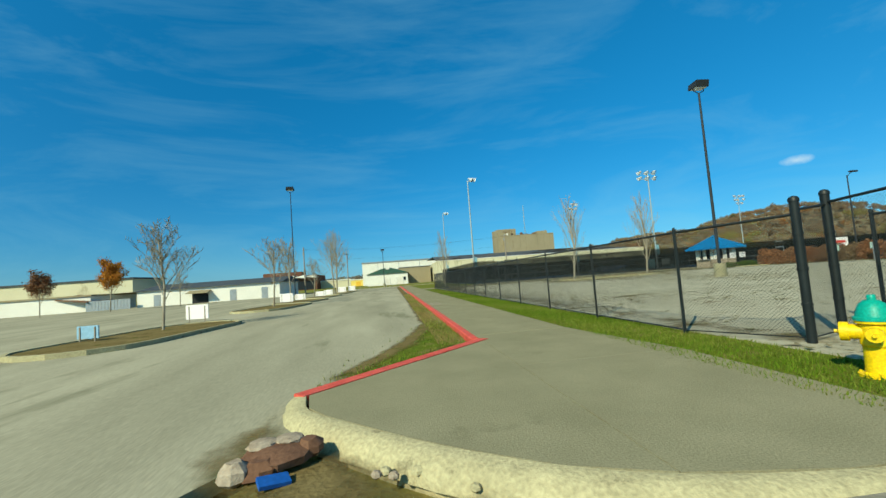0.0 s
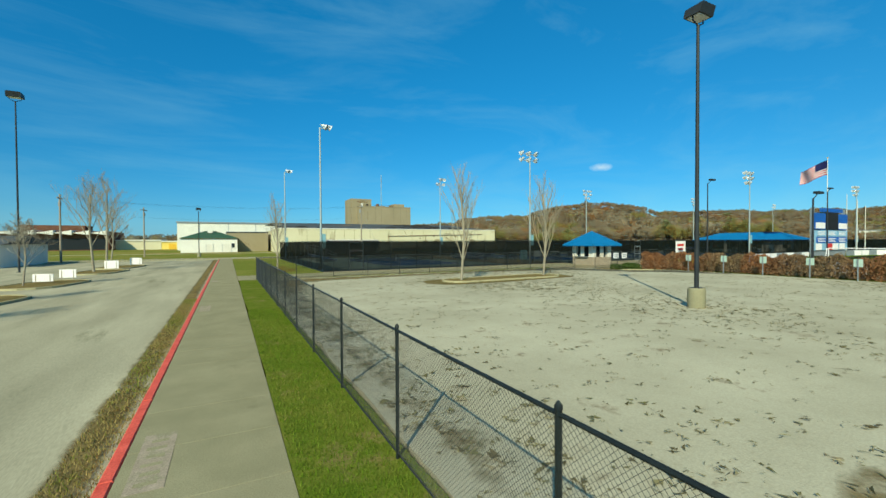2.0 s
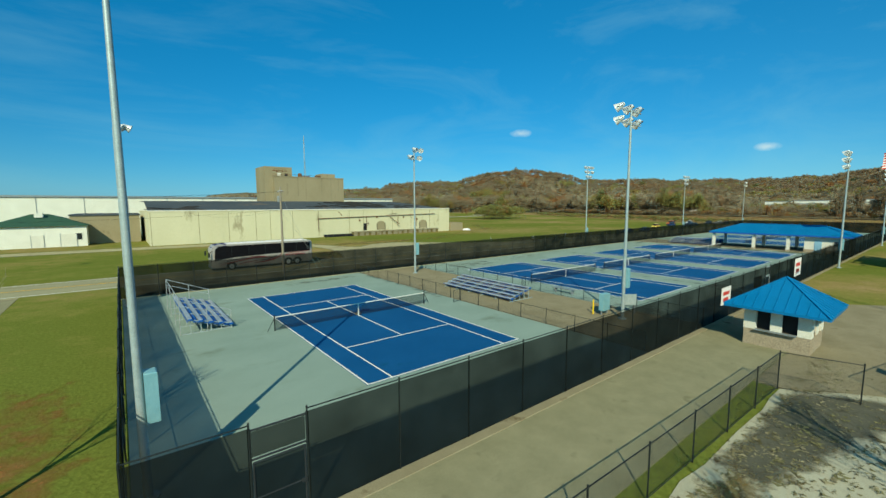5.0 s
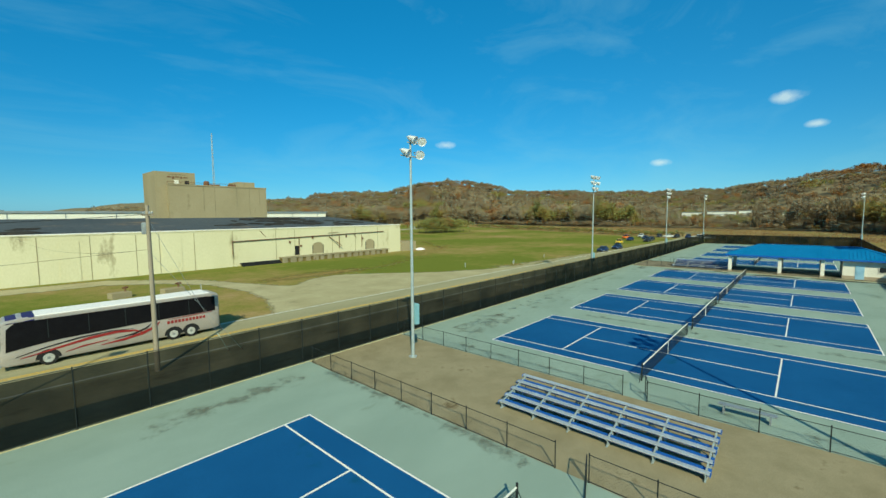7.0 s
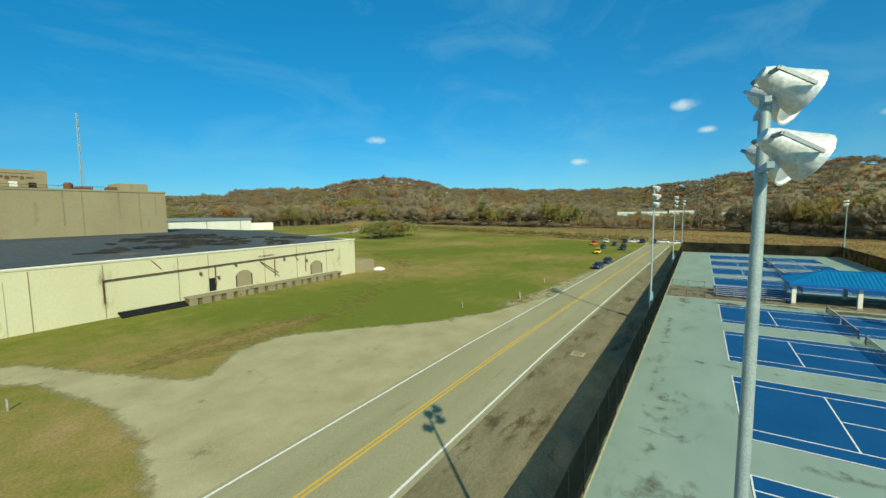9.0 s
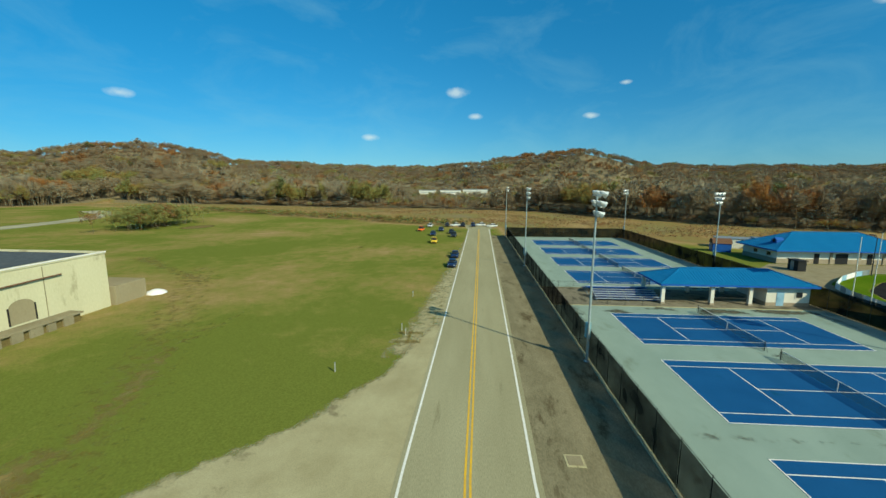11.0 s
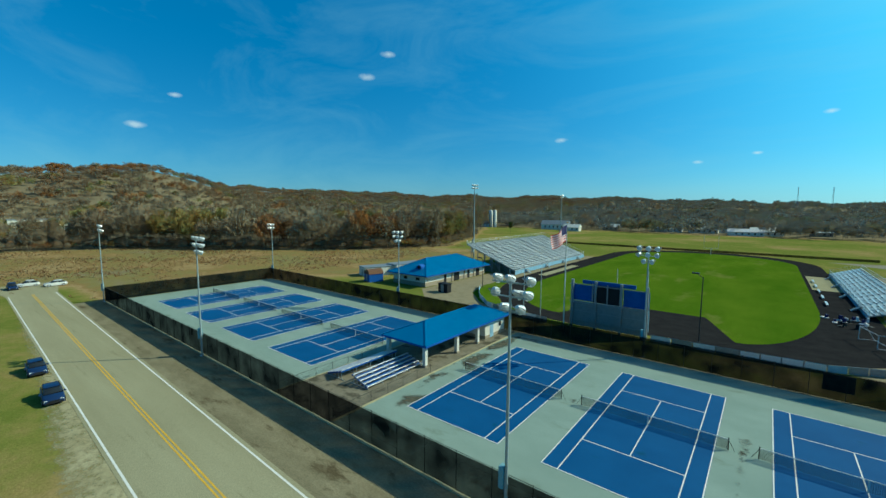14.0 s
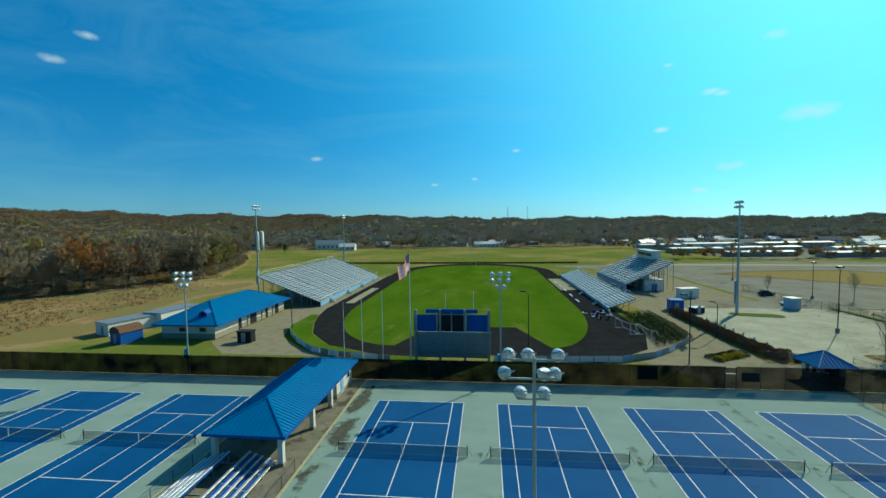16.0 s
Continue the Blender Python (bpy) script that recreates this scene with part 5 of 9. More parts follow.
def pavilion():
    th = thing("pavilion", (112.7, 51.4, 0), "open tennis pavilion with blue hipped metal roof on white columns", "pavilion")
    W, D = 8.2, 21.8
    hip_roof(0, 0, W, D, 3.05, 4.75, 4.6, "roof", th)
    room = Mesh()
    x0, y0, x1, y1 = 0.8, 0.7, W - 0.8, 6.6
    for a in ((x0, y0, x1, y0 + 0.2), (x0, y1 - 0.2, x1, y1), (x0, y0 + 0.2, x0 + 0.2, y1 - 0.2), (x1 - 0.2, y0 + 0.2, x1, y1 - 0.2)):
        room.box(a[0], a[1], 0, a[2], a[3], 2.84)
    part("storeroom_wall", room, "cream", th)
    part("plinth", Mesh().box(x0 - 0.03, y0 - 0.03, 0, x1 + 0.03, y1 + 0.03, 0.5), "tanblock", th)
    d = part("door", Mesh().box(x0 - 0.05, 4.2, 0.02, x0, 5.2, 2.1), "skyblue", th, "pale blue steel door", smooth=0)
    part("door_handle", Mesh().box(x0 - 0.12, 5.02, 1.0, x0 - 0.05, 5.08, 1.12), "greysteel", d)
    window(th, x0, 2.2, 1.25, 0.9, 0.8, "-x")
    window(th, (x0 + x1) / 2, y1, 1.2, 1.2, 0.8, "+y")
    for y in (21.1, 14.2, 8.9):
        for x in (0.75, W - 0.75):
            c = part("column", Mesh().box(x - 0.24, y - 0.24, 0, x + 0.24, y + 0.24, 2.84, 0.02), "cream", th)
            part("column_base", Mesh().box(x - 0.3, y - 0.3, 0, x + 0.3, y + 0.3, 0.25, 0.02), "tanblock", c)
    part("ceiling_deck", Mesh().box(0.4, 0.4, 2.74, W - 0.4, D - 0.4, 2.83), "metalwhite", th)
    part("rail", Mesh().tube((0.75, 8.9, 1.0), (0.75, 14.2, 1.0), 0.03).tube((0.75, 8.9, 0.5), (0.75, 14.2, 0.5), 0.03), "black", th)


def clubhouse():
    th = thing("clubhouse", (147.0, 2.8, 0), "long cream clubhouse with blue hipped roof beside the stadium", "building")
    W, D = 14.2, 30.6
    hip_roof(0, 0, W, D, 3.1, 6.6, 8.0, "roof", th, seams=0.6)
    x0, y0, x1, y1 = 1.4, 1.3, W - 1.2, D - 1.2
    part("wall", Mesh().box(x0, y0, 1.1, x1, y1, 2.95), "cream", th, smooth=0)
    part("base_course", Mesh().box(x0 - 0.04, y0 - 0.04, 0, x1 + 0.04, y1 + 0.04, 1.1), "tanblock", th, smooth=0)
    for y, w in ((4.2, 1.8), (9.4, 1.1), (14.5, 2.6), (20.5, 1.1)):
        part("doorway", Mesh().box(x0 - 0.07, y, 0.05, x0 - 0.045, y + w, 2.35), "dark", th, smooth=0)
    for y in (6.8, 11.8, 17.8):
        part("pilaster", Mesh().box(x0 - 0.2, y, 0, x0 - 0.042, y + 0.5, 2.95), "tanblock", th)
    for x in (4.0, 8.4):
        window(th, x, y1, 1.5, 1.4, 0.8, "+y")
    dm = Mesh().extrude([(4.0, 3.9), (5.8, 3.9), (5.8, 4.9), (4.9, 5.5), (4.0, 4.9)], "y", D - 4.4, D - 2.6)
    part("roof_dormer", dm, "bluepaint", th, smooth=0)
    part("dormer_vent", Mesh().lathe([(0.42, 0), (0.42, 0.06)], 20), "dark", th).matrix_basis = pose(4.9, D - 2.58, 4.75, -90)


def kiosk():
    th = thing("ticket_kiosk", (47.5, 46.9, 0), "small ticket kiosk, cream walls, blue pyramid roof", "kiosk")
    p = [(-2.5, -2.5, 2.35), (2.5, -2.5, 2.35), (2.5, 2.5, 2.35), (-2.5, 2.5, 2.35), (-2.5, -2.5, 2.5), (2.5, -2.5, 2.5), (2.5, 2.5, 2.5), (-2.5, 2.5, 2.5), (0, 0, 4.2)]
    r = part("roof", Mesh().add(p, [(3, 2, 1, 0), (0, 1, 5, 4), (1, 2, 6, 5), (2, 3, 7, 6), (3, 0, 4, 7), (4, 5, 8), (5, 6, 8), (6, 7, 8), (7, 4, 8)]), "roof", th, smooth=0)
    s = Mesh()
    for i in range(1, 10):
        u = -2.5 + 0.5 * i
        k = 1 - abs(u) / 2.5
        for q in ((u, -2.5, 0, 1), (u, 2.5, 0, -1), (-2.5, u, 1, 0), (2.5, u, -1, 0)):
            s.beam((q[0], q[1], 2.52), (q[0] + q[2] * 2.5 * k, q[1] + q[3] * 2.5 * k, 2.52 + 1.7 * k), 0.04, 0.05)
    for a, b in ((-1, -1), (1, -1), (1, 1), (-1, 1)):
        s.beam((2.5 * a, 2.5 * b, 2.53), (0, 0, 4.23), 0.12, 0.06)
    part("standing_seam", s, "roof", r, smooth=0)
    part("stone_base", Mesh().box(-1.6, -1.6, 0, 1.6, 1.6, 1.0), "tanblock", th, smooth=0)
    for a, b in ((-1, -1), (1, -1), (1, 1), (-1, 1)):
        part("corner_pier", Mesh().box(a * 1.6 - 0.02 if a < 0 else 1.0, b * 1.6 - 0.02 if b < 0 else 1.0, 1.0, -1.0 if a < 0 else 1.62, -1.0 if b < 0 else 1.62, 2.4), "cream", th, smooth=0)
    part("inner_wall", Mesh().box(-1.3, -1.3, 1.0, 1.3, 1.3, 2.38), "dark", th, smooth=0)
    for q in ((-1.62, -0.28, -1.55, 0.28), (-0.28, -1.62, 0.28, -1.55), (1.55, -0.28, 1.62, 0.28)):
        part("mullion", Mesh().box(q[0], q[1], 1.0, q[2], q[3], 2.38), "cream", th, smooth=0)
    part("counter", Mesh().box(-1.85, -1.0, 1.0, -1.6, 1.0, 1.07), "greysteel", th)


def scoreboard():
    th = thing("scoreboard", (99.9, 41.3, 0), "tall blue football scoreboard with sponsor panels on steel posts", "scoreboard")
    for x in (-6.1, -2.2, 1.9, 5.9):
        part("post", Mesh().box(x - 0.18, 0.25, 0, x + 0.18, 0.75, 8.4), "greysteel", th)
    part("lower_panel", Mesh().box(-6.4, 0.0, 1.2, 6.3, 0.2, 4.6), "skyblue", th)
    for x in (-6.1, -2.05, 2.0):
        for z in (2.45, 3.6):
            part("sponsor_panel", Mesh().box(x + 0.15, -0.06, z, x + 3.9, 0.0, z + 1.0), "bluepaint" if z < 3 else "skyblue", th, "blue sponsor panel with unreadable text")
            for j in range(3):
                part("text_bar", Mesh().box(x + 0.6, -0.075, z + 0.2 + 0.24 * j, x + 3.4 - 0.5 * (j % 2), -0.06, z + 0.32 + 0.24 * j), "cloth", th)
    for x, mt in ((-6.1, "cloth"), (-2.05, "red"), (0.2, "cloth"), (3.0, "cloth")):
        part("banner_panel", Mesh().box(x, -0.06, 1.25, x + 2.1, 0.0, 2.35), mt, th, "flat banner panel with unreadable print")
    for x in (-6.35, 2.45):
        part("upper_panel", Mesh().box(x, 0.0, 4.75, x + 3.85, 0.22, 7.5), "bluepaint", th)
        part("white_sign", Mesh().box(x + 0.2, -0.05, 4.9, x + 3.6, 0.0, 5.9), "cloth", th)
    part("display", Mesh().box(-2.3, -0.05, 4.75, 2.3, 0.5, 7.7), "dark", th, "dark video display panel")
    for x in (-2.45, -0.1, 2.35):
        part("display_strut", Mesh().box(x, 0.5, 4.7, x + 0.18, 0.62, 8.0), "greysteel", th)
    part("header_panel", Mesh().box(-4.3, 0.0, 7.75, 4.3, 0.2, 8.4), "bluepaint", th)
    for z in (4.66, 7.6):
        part("catwalk_rail", Mesh().box(-6.4, 0.76, z, 6.3, 0.86, z + 0.12), "greysteel", th)
    part("back_sheet", Mesh().box(-6.3, 0.2, 0.3, 6.2, 0.25, 4.5), "greysteel", th)
    for z in (1.3, 2.9, 4.4):
        part("girt", Mesh().box(-6.3, 0.75, z, 6.2, 0.84, z + 0.14), "greysteel", th)


def flag():
    th = thing("flagpole", (106.3, 44.2, 0), "white flagpole flying a striped flag in the wind", "flagpole")
    part("pole", Mesh().tube((0, 0, 0), (0, 0, 18.2), 0.11, 0.05, 12), "metalwhite", th)
    part("finial", Mesh().lathe([(0.02, 0), (0.1, 0.05), (0.13, 0.13), (0.1, 0.21), (0.02, 0.26)], 12, (0, 0, 18.2)), "yellow", th)
    way = Vector((0.12, 0.93, -0.30)).normalized()
    side = Vector((0.99, -0.12, 0)).normalized()

    def cell(u, v, out=0.0):
        z = 17.9 - 2.7 * v * (1 - 0.10 * u) - 0.25 * u
        return Vector((0, 0, z)) + way * (4.7 * u) + side * (0.38 * u * math.sin(u * 8 + v * 1.5) + out) + Vector((0, 0, 0.12 * math.sin(u * 7)))

    def patch(u0, u1, v0, v1, nu, out=0.0):
        p = []
        for i in range(nu + 1):
            u = u0 + (u1 - u0) * i / nu
            p += [cell(u, v0, out), cell(u, v1, out)]
        return Mesh().add(p, [(2 * i, 2 * i + 1, 2 * i + 3, 2 * i + 2) for i in range(nu)])

    for i in range(13):
        part("stripe", patch(0.0, 1.0, i / 13, (i + 1) / 13, 30), "cloth" if i % 2 else "red", th, "white flag stripe" if i % 2 else "red flag stripe", smooth=80)
    for out in (-0.025, 0.025):
        part("canton", patch(0.0, 0.42, -0.004, 7 / 13 + 0.004, 12, out), "navy", th, "navy flag canton", smooth=80)
    for x, y, h in ((111.2, 43.0, 11.5), (114.8, 42.6, 10.5), (118.0, 42.4, 9.5)):
        t2 = thing("banner_pole", (x, y, 0), "slim white pole without flag", "pole", "white poles")
        part("pole", Mesh().tube((0, 0, 0), (0, 0, h), 0.07, 0.05, 10), "metalwhite", t2)
        part("finial", Mesh().lathe([(0.02, 0), (0.08, 0.06), (0.02, 0.14)], 10, (0, 0, h)), "metalwhite", t2)


def lamp_head(parent, at, yaw, tilt, r=0.315):
    """A round floodlight: bell-shaped housing, bright reflector, yoke."""
    o = part("floodlight", Mesh().lathe([(0.10, -0.62), (0.16, -0.5), (0.20, -0.34), (r * 0.86, -0.12), (r, 0.0), (r * 1.03, 0.04), (r * 0.94, 0.04), (r * 0.3, -0.2), (0.02, -0.22)], 18), "lampface", parent)
    o.matrix_basis = pose(*at) @ pose(0, 0, 0, 0, 0, yaw) @ pose(0, 0, 0, -90 + tilt, 0, 0)
    part("lens", Mesh().lathe([(r * 0.93, 0.0), (r * 0.6, 0.02), (0.02, 0.03)], 18), MAT["lens"], o)
    y = part("yoke", Mesh().beam((-r * 1.1, 0, -0.05), (-r * 1.1, 0, -0.55), 0.04, 0.05).beam((r * 1.1, 0, -0.05), (r * 1.1, 0, -0.55), 0.04, 0.05).beam((-r * 1.1, 0, -0.55), (r * 1.1, 0, -0.55), 0.04, 0.05), "greysteel", o)
    return o


MAT["lens"] = surf("lamp_glass", (0.55, 0.60, 0.62), (0.62, 0.66, 0.68), 8, 0.12, 0, 20, metal=0.2)


def court_light(x, y, h, heads, label="tall galvanised pole with round court floodlights"):
    """heads: rows of (height below the top, [(offset along the bar, way it faces)])."""
    th = thing("floodlight_pole", (x, y, 0), label, "light pole", "court light poles")
    part("pole", Mesh().tube((0, 0, -0.1), (0, 0, h), 0.13, 0.075, 14), "pole", th)
    part("base_flange", Mesh().lathe([(0.3, 0), (0.3, 0.06), (0.16, 0.1)], 14), "pole", th)
    part("ballast_box", Mesh().box(0.12, -0.25, 2.4, 0.45, 0.25, 3.9, 0.03), "polebox", th, "pale blue electrical box")
    for dz, row in heads:
        xs = [q[0] for q in row]
        part("crossbar", Mesh().beam((min(xs) - 0.2, 0, h - dz), (max(xs) + 0.2, 0, h - dz), 0.08, 0.08), "pole", th)
        for off, yaw in row:
            w = radians(yaw)
            lamp_head(th, (off - 0.45 * math.sin(w), 0.45 * math.cos(w), h - dz + 0.1), yaw, -28)


NINE = [(0.1, [(-1.15, 180), (0.25, 180), (1.15, 180)]), (1.0, [(-1.0, 180), (-0.25, 150), (1.2, 200)]), (1.95, [(-0.5, 180), (0.6, 180)])]
NORTH9 = [(0.1, [(-1.15, 0), (0.0, 0), (1.15, 0)]), (1.0, [(-1.1, 0), (0.2, 20), (1.1, -20)]), (1.9, [(-0.5, 0), (0.5, 0)])]
FOUR_S = [(0.1, [(-0.1, 200), (1.0, 150)]), (1.05, [(-0.75, 200), (0.8, 150)])]
SIX_N = [(0.1, [(-1.2, 20), (0.0, 0), (1.2, -20)]), (1.0, [(-1.2, 20), (0.0, 0), (1.2, -20)])]
TWO_S = [(0.1, [(0.25, -120), (0.7, -95)])]
court_light(15.6, 54.9, 15.3, TWO_S)
court_light(15.6, 85.6, 15.3, TWO_S)
court_light(45.0, 83.7, 15.5, FOUR_S)
court_light(45.15, 56.0, 15.5, SIX_N)
court_light(92.0, 89.1, 16.2, NINE)
court_light(140.0, 89.1, 16.2, NINE)
court_light(190.4, 89.1, 16.2, FOUR_S)
court_light(92.2, 50.4, 15.3, NORTH9)
court_light(140.0, 50.4, 15.4, NORTH9)
court_light(190.4, 50.6, 15.4, SIX_N)


def stadium_light(x, y, h, faces):
    th = thing("stadium_light", (x, y, 0), "very tall stadium light mast with two rows of floodlights", "light mast", "stadium light masts")
    part("mast", Mesh().tube((0, 0, -0.1), (0, 0, h), 0.34, 0.14, 14), "pole", th)
    part("service_box", Mesh().box(0.25, -0.4, 2.5, 0.8, 0.4, 8.0, 0.03), "pole", th)
    for dz in (0.2, 1.3):
        part("crossarm", Mesh().beam((-2.2, 0, h - dz), (2.2, 0, h - dz), 0.12, 0.12), "pole", th)
        for i in range(6):
            o = part("floodlight", Mesh().lathe([(0.12, -0.4), (0.2, -0.3), (0.36, 0.0), (0.30, 0.02)], 12), "lampface", th)
            o.matrix_basis = pose(-2.0 + 0.8 * i, 0.1, h - dz + 0.3, 70, 0, 0)
    th.matrix_world = pose(x, y, 0, 0, 0, faces)


stadium_light(173.5, -27.0, 29.6, 90)
stadium_light(34.7, 4.7, 26.6, -100)
stadium_light(176.0, -122.0, 28.0, 90)
stadium_light(-20.0, -330.0, 28.0, -90)


def lot_lamp(x, y, h, label, head=1.0, ped=True, arm=False, z=-0.02):
    th = thing("lot_lamp", (x, y, z), label, "street lamp", "car park lamps")
    if ped:
        part("concrete_base", Mesh().lathe([(0.36, -0.1), (0.36, 0.78), (0.33, 0.86), (0.3, 0.88)], 18), "concrete", th)
    z0 = 0.86 if ped else 0.0
    part("base_plate", Mesh().box(-0.2, -0.2, z0, 0.2, 0.2, z0 + 0.04), "bronze", th)
    part("pole", Mesh().tube((0, 0, z0), (0, 0, h - 0.7 * head), 0.10, 0.065, 12), "bronze", th)
    if arm:
        part("arm", Mesh().tube((0, 0, h - 0.8), (0.9, 0, h - 0.2), 0.04, n=8), "bronze", th)
        part("lamp_head", Mesh().box(0.5, -0.2, h - 0.28, 1.5, 0.2, h - 0.08, 0.03), "bronze", th)
    else:
        y_ = Mesh()
        for s in (-1, 1):
            y_.tube((0, 0, h - 0.72 * head), (0.38 * s * head, 0, h - 0.55 * head), 0.03, n=8).tube((0.38 * s * head, 0, h - 0.55 * head), (0.38 * s * head, 0, h - 0.1 * head), 0.03, n=8)
        part("yoke", y_, "bronze", th)
        hd = part("lamp_head", Mesh().add([(-0.5 * head, -0.36 * head, 0.02), (0.5 * head, -0.36 * head, 0.02), (0.5 * head, 0.36 * head, 0.02), (-0.5 * head, 0.36 * head, 0.02),
                                           (-0.46 * head, -0.5 * head, 0.42 * head), (0.46 * head, -0.5 * head, 0.42 * head), (0.46 * head, 0.3 * head, 0.36 * head), (-0.46 * head, 0.3 * head, 0.36 * head)],
                                          [(3, 2, 1, 0), (4, 5, 6, 7), (0, 1, 5, 4), (1, 2, 6, 5), (2, 3, 7, 6), (3, 0, 4, 7)]), "bronze", th, smooth=0)
        hd.location = (0, 0, h - 0.4 * head)
        part("lens", Mesh().box(-0.4 * head, -0.28 * head, -0.01, 0.4 * head, 0.28 * head, 0.019), MAT["lens"], hd)
    return th


lot_lamp(25.2, 20.7, 13.2, "dark bronze shoebox lamp on a round concrete base")
lot_lamp(-13.5, 71.0, 19.5, "very tall dark bronze lamp among the lot's trees", head=1.3, ped=False, z=-0.13)
lot_lamp(1.2, 113.0, 10.6, "dark bronze lamp on the far lawn", ped=True, z=GROUND_Z)
lot_lamp(62.5, 41.2, 11.2, "dark bronze lamp with an arm beside the hedge", ped=False, arm=True)
lot_lamp(87.0, 37.5, 11.0, "dark bronze lamp with an arm beside the track", ped=False, arm=True)
lot_lamp(137.0, 22.5, 8.0, "dark bronze lamp on the concourse", ped=False, arm=True)
lot_lamp(50.3, 25.8, 7.2, "dark bronze lamp beside the clipped hedge", ped=False, arm=True)
lot_lamp(2.3, -17.0, 10.5, "dark bronze lamp on a concrete base in the stadium lot", z=-0.07)
lot_lamp(2.1, -55.0, 10.5, "dark bronze lamp on a concrete base in the stadium lot", z=-0.07)


# ---- bleachers and stands ----
def small_bleacher(m, length, rows, seat_mat, label, riser=0.17, run=0.62, base=0.33):
    """Open bleacher: plank seats and footboards on steel frames; rises along local +x, length along y."""
    th = thing("bleacher", m, label, "bleacher", "small bleachers")
    for i in range(rows):
        zs, x = base + riser * i, run * i
        s = part("seat_plank", Mesh().box(x, 0, zs, x + 0.26, length, zs + 0.05, 0.01), seat_mat, th)
        part("end_cap", Mesh().box(x - 0.01, -0.02, zs - 0.08, x + 0.27, 0.0, zs + 0.055), "bluepaint", s)
        part("end_cap", Mesh().box(x - 0.01, length, zs - 0.08, x + 0.27, length + 0.02, zs + 0.055), "bluepaint", s)
        part("riser_board", Mesh().box(x + 0.27, 0.02, zs - 0.18, x + 0.30, length - 0.02, zs - 0.04), "bluepaint", th)
        if i:
            part("foot_plank", Mesh().box(x - 0.30, 0, zs - 0.21, x - 0.04, length, zs - 0.17), "bluepaint", th, "blue foot plank")
    k = max(3, int(length / 1.9))
    top = base - 0.02 + riser * (rows - 1)
    for j in range(k + 1):
        y = 0.15 + (length - 0.3) * j / k
        f = Mesh().beam((0, y, 0.03), (run * rows, y, 0.03), 0.06, 0.06).beam((0, y, base - 0.02), (run * (rows - 1) + 0.2, y, top), 0.06, 0.06)
        for i in range(rows):
            f.beam((run * i + 0.12, y, 0.0), (run * i + 0.12, y, base + riser * i), 0.05, 0.05)
        f.beam((0.1, y, 0.05), (run * (rows - 1), y, top - 0.1), 0.04, 0.04)
        part("frame", f, "pole", th, smooth=0)


small_bleacher((42.4, 64.9, 0), 9.6, 5, "alu", "five-row bleacher with blue frames between the courts")
small_bleacher((114.0, 72.4, 0), 9.4, 5, "alu", "five-row bleacher before the pavilion", 0.2)
small_bleacher((121.2, 82.0, 0, 0, 0, 180), 9.4, 5, "alu", "five-row bleacher facing away beside the pavilion", 0.2)


def grandstand(name, m, length, rows, run, rise, z0, label, seat="alu", aisle=6):
    """A long stand that rises along local +x; every row is a seat and a deck plank; rails at front, back and ends."""
    th = thing(name, m, label, "grandstand")
    for i in range(rows):
        x, z = run * i, z0 + rise * i
        part("deck_plank", Mesh().box(x, 0, z - 0.06, x + run, length, z), "alu", th, smooth=0)
        part("riser", Mesh().box(x + run - 0.03, 0, z, x + run, length, z + rise - 0.06), "greysteel", th, smooth=0)
        k = aisle
        for j in range(k):
            a, b = length * j / k + 0.7, length * (j + 1) / k - 0.7
            part("bench", Mesh().box(x + run * 0.55, a, z + 0.36, x + run * 0.55 + 0.28, b, z + 0.42), seat, th, smooth=0)
    top, depth = z0 + rise * rows, run * rows
    f = Mesh()
    n = int(length / 4)
    for j in range(n + 1):
        y = length * j / n
        for i in range(0, rows + 1, 3):
            f.beam((min(run * i, depth), y, 0), (min(run * i, depth), y, z0 + rise * i - 0.08), 0.14, 0.14)
        f.beam((0, y, z0 - 0.2), (depth, y, top - 0.2), 0.12, 0.2)
        if depth > 6:
            f.beam((depth * 0.3, y, 0.2), (depth, y, top * 0.8), 0.08, 0.08)
    part("steel_frame", f, "greysteel", th, smooth=0)
    r = Mesh()
    for x, z in ((0.02, z0), (depth, top)):
        for q in (0.55, 1.05):
            r.tube((x, 0, z + q), (x, length, z + q), 0.035, n=6)
        for j in range(int(length / 2.4) + 1):
            y = min(length, 2.4 * j)
            r.tube((x, y, z - 0.1), (x, y, z + 1.05), 0.03, n=6)
    for y in (0, length):
        for q in (0.55, 1.05):
            r.tube((0, y, z0 + q), (depth, y, top + q), 0.035, n=6)
    part("guard_rail", r, "alu", th)
    if z0 > 0.7:
        part("front_panel", Mesh().box(-0.06, 0, 0.15, -0.02, length, z0 - 0.1), "skyblue", th, "light blue front panels", smooth=0)
        for j in range(4):
            y = length * (j + 0.5) / 4
            s = Mesh()
            for i in range(6):
                s.box(-1.6 + 0.28 * i, y - 0.7, 0.2 * i, -1.3 + 0.28 * i, y + 0.7, 0.2 * i + 0.18)
            part("stair", s, "greysteel", th, smooth=0)
    return th


grandstand("grandstand", (140.0, -60.5, -0.05), 60.0, 20, 0.92, 0.36, 1.5, "large aluminium grandstand with blue front beside the track")
grandstand("grandstand", (63.6, 2.0, -0.05, 0, 0, 180), 66.0, 8, 0.85, 0.30, 0.9, "low aluminium stand on the track's far side", aisle=7)
grandstand("grandstand", (49.5, -27.5, -0.05, 0, 0, 180), 34.0, 15, 0.95, 0.46, 2.6, "covered-back grandstand with a press box", aisle=4)
pb = thing("press_box", (33.6, -55.0, 9.2), "pale metal press box on top of the grandstand", "press box")
part("wall", Mesh().box(0, 0, 0, 3.0, 14, 2.7), "metalwhite", pb, smooth=0)
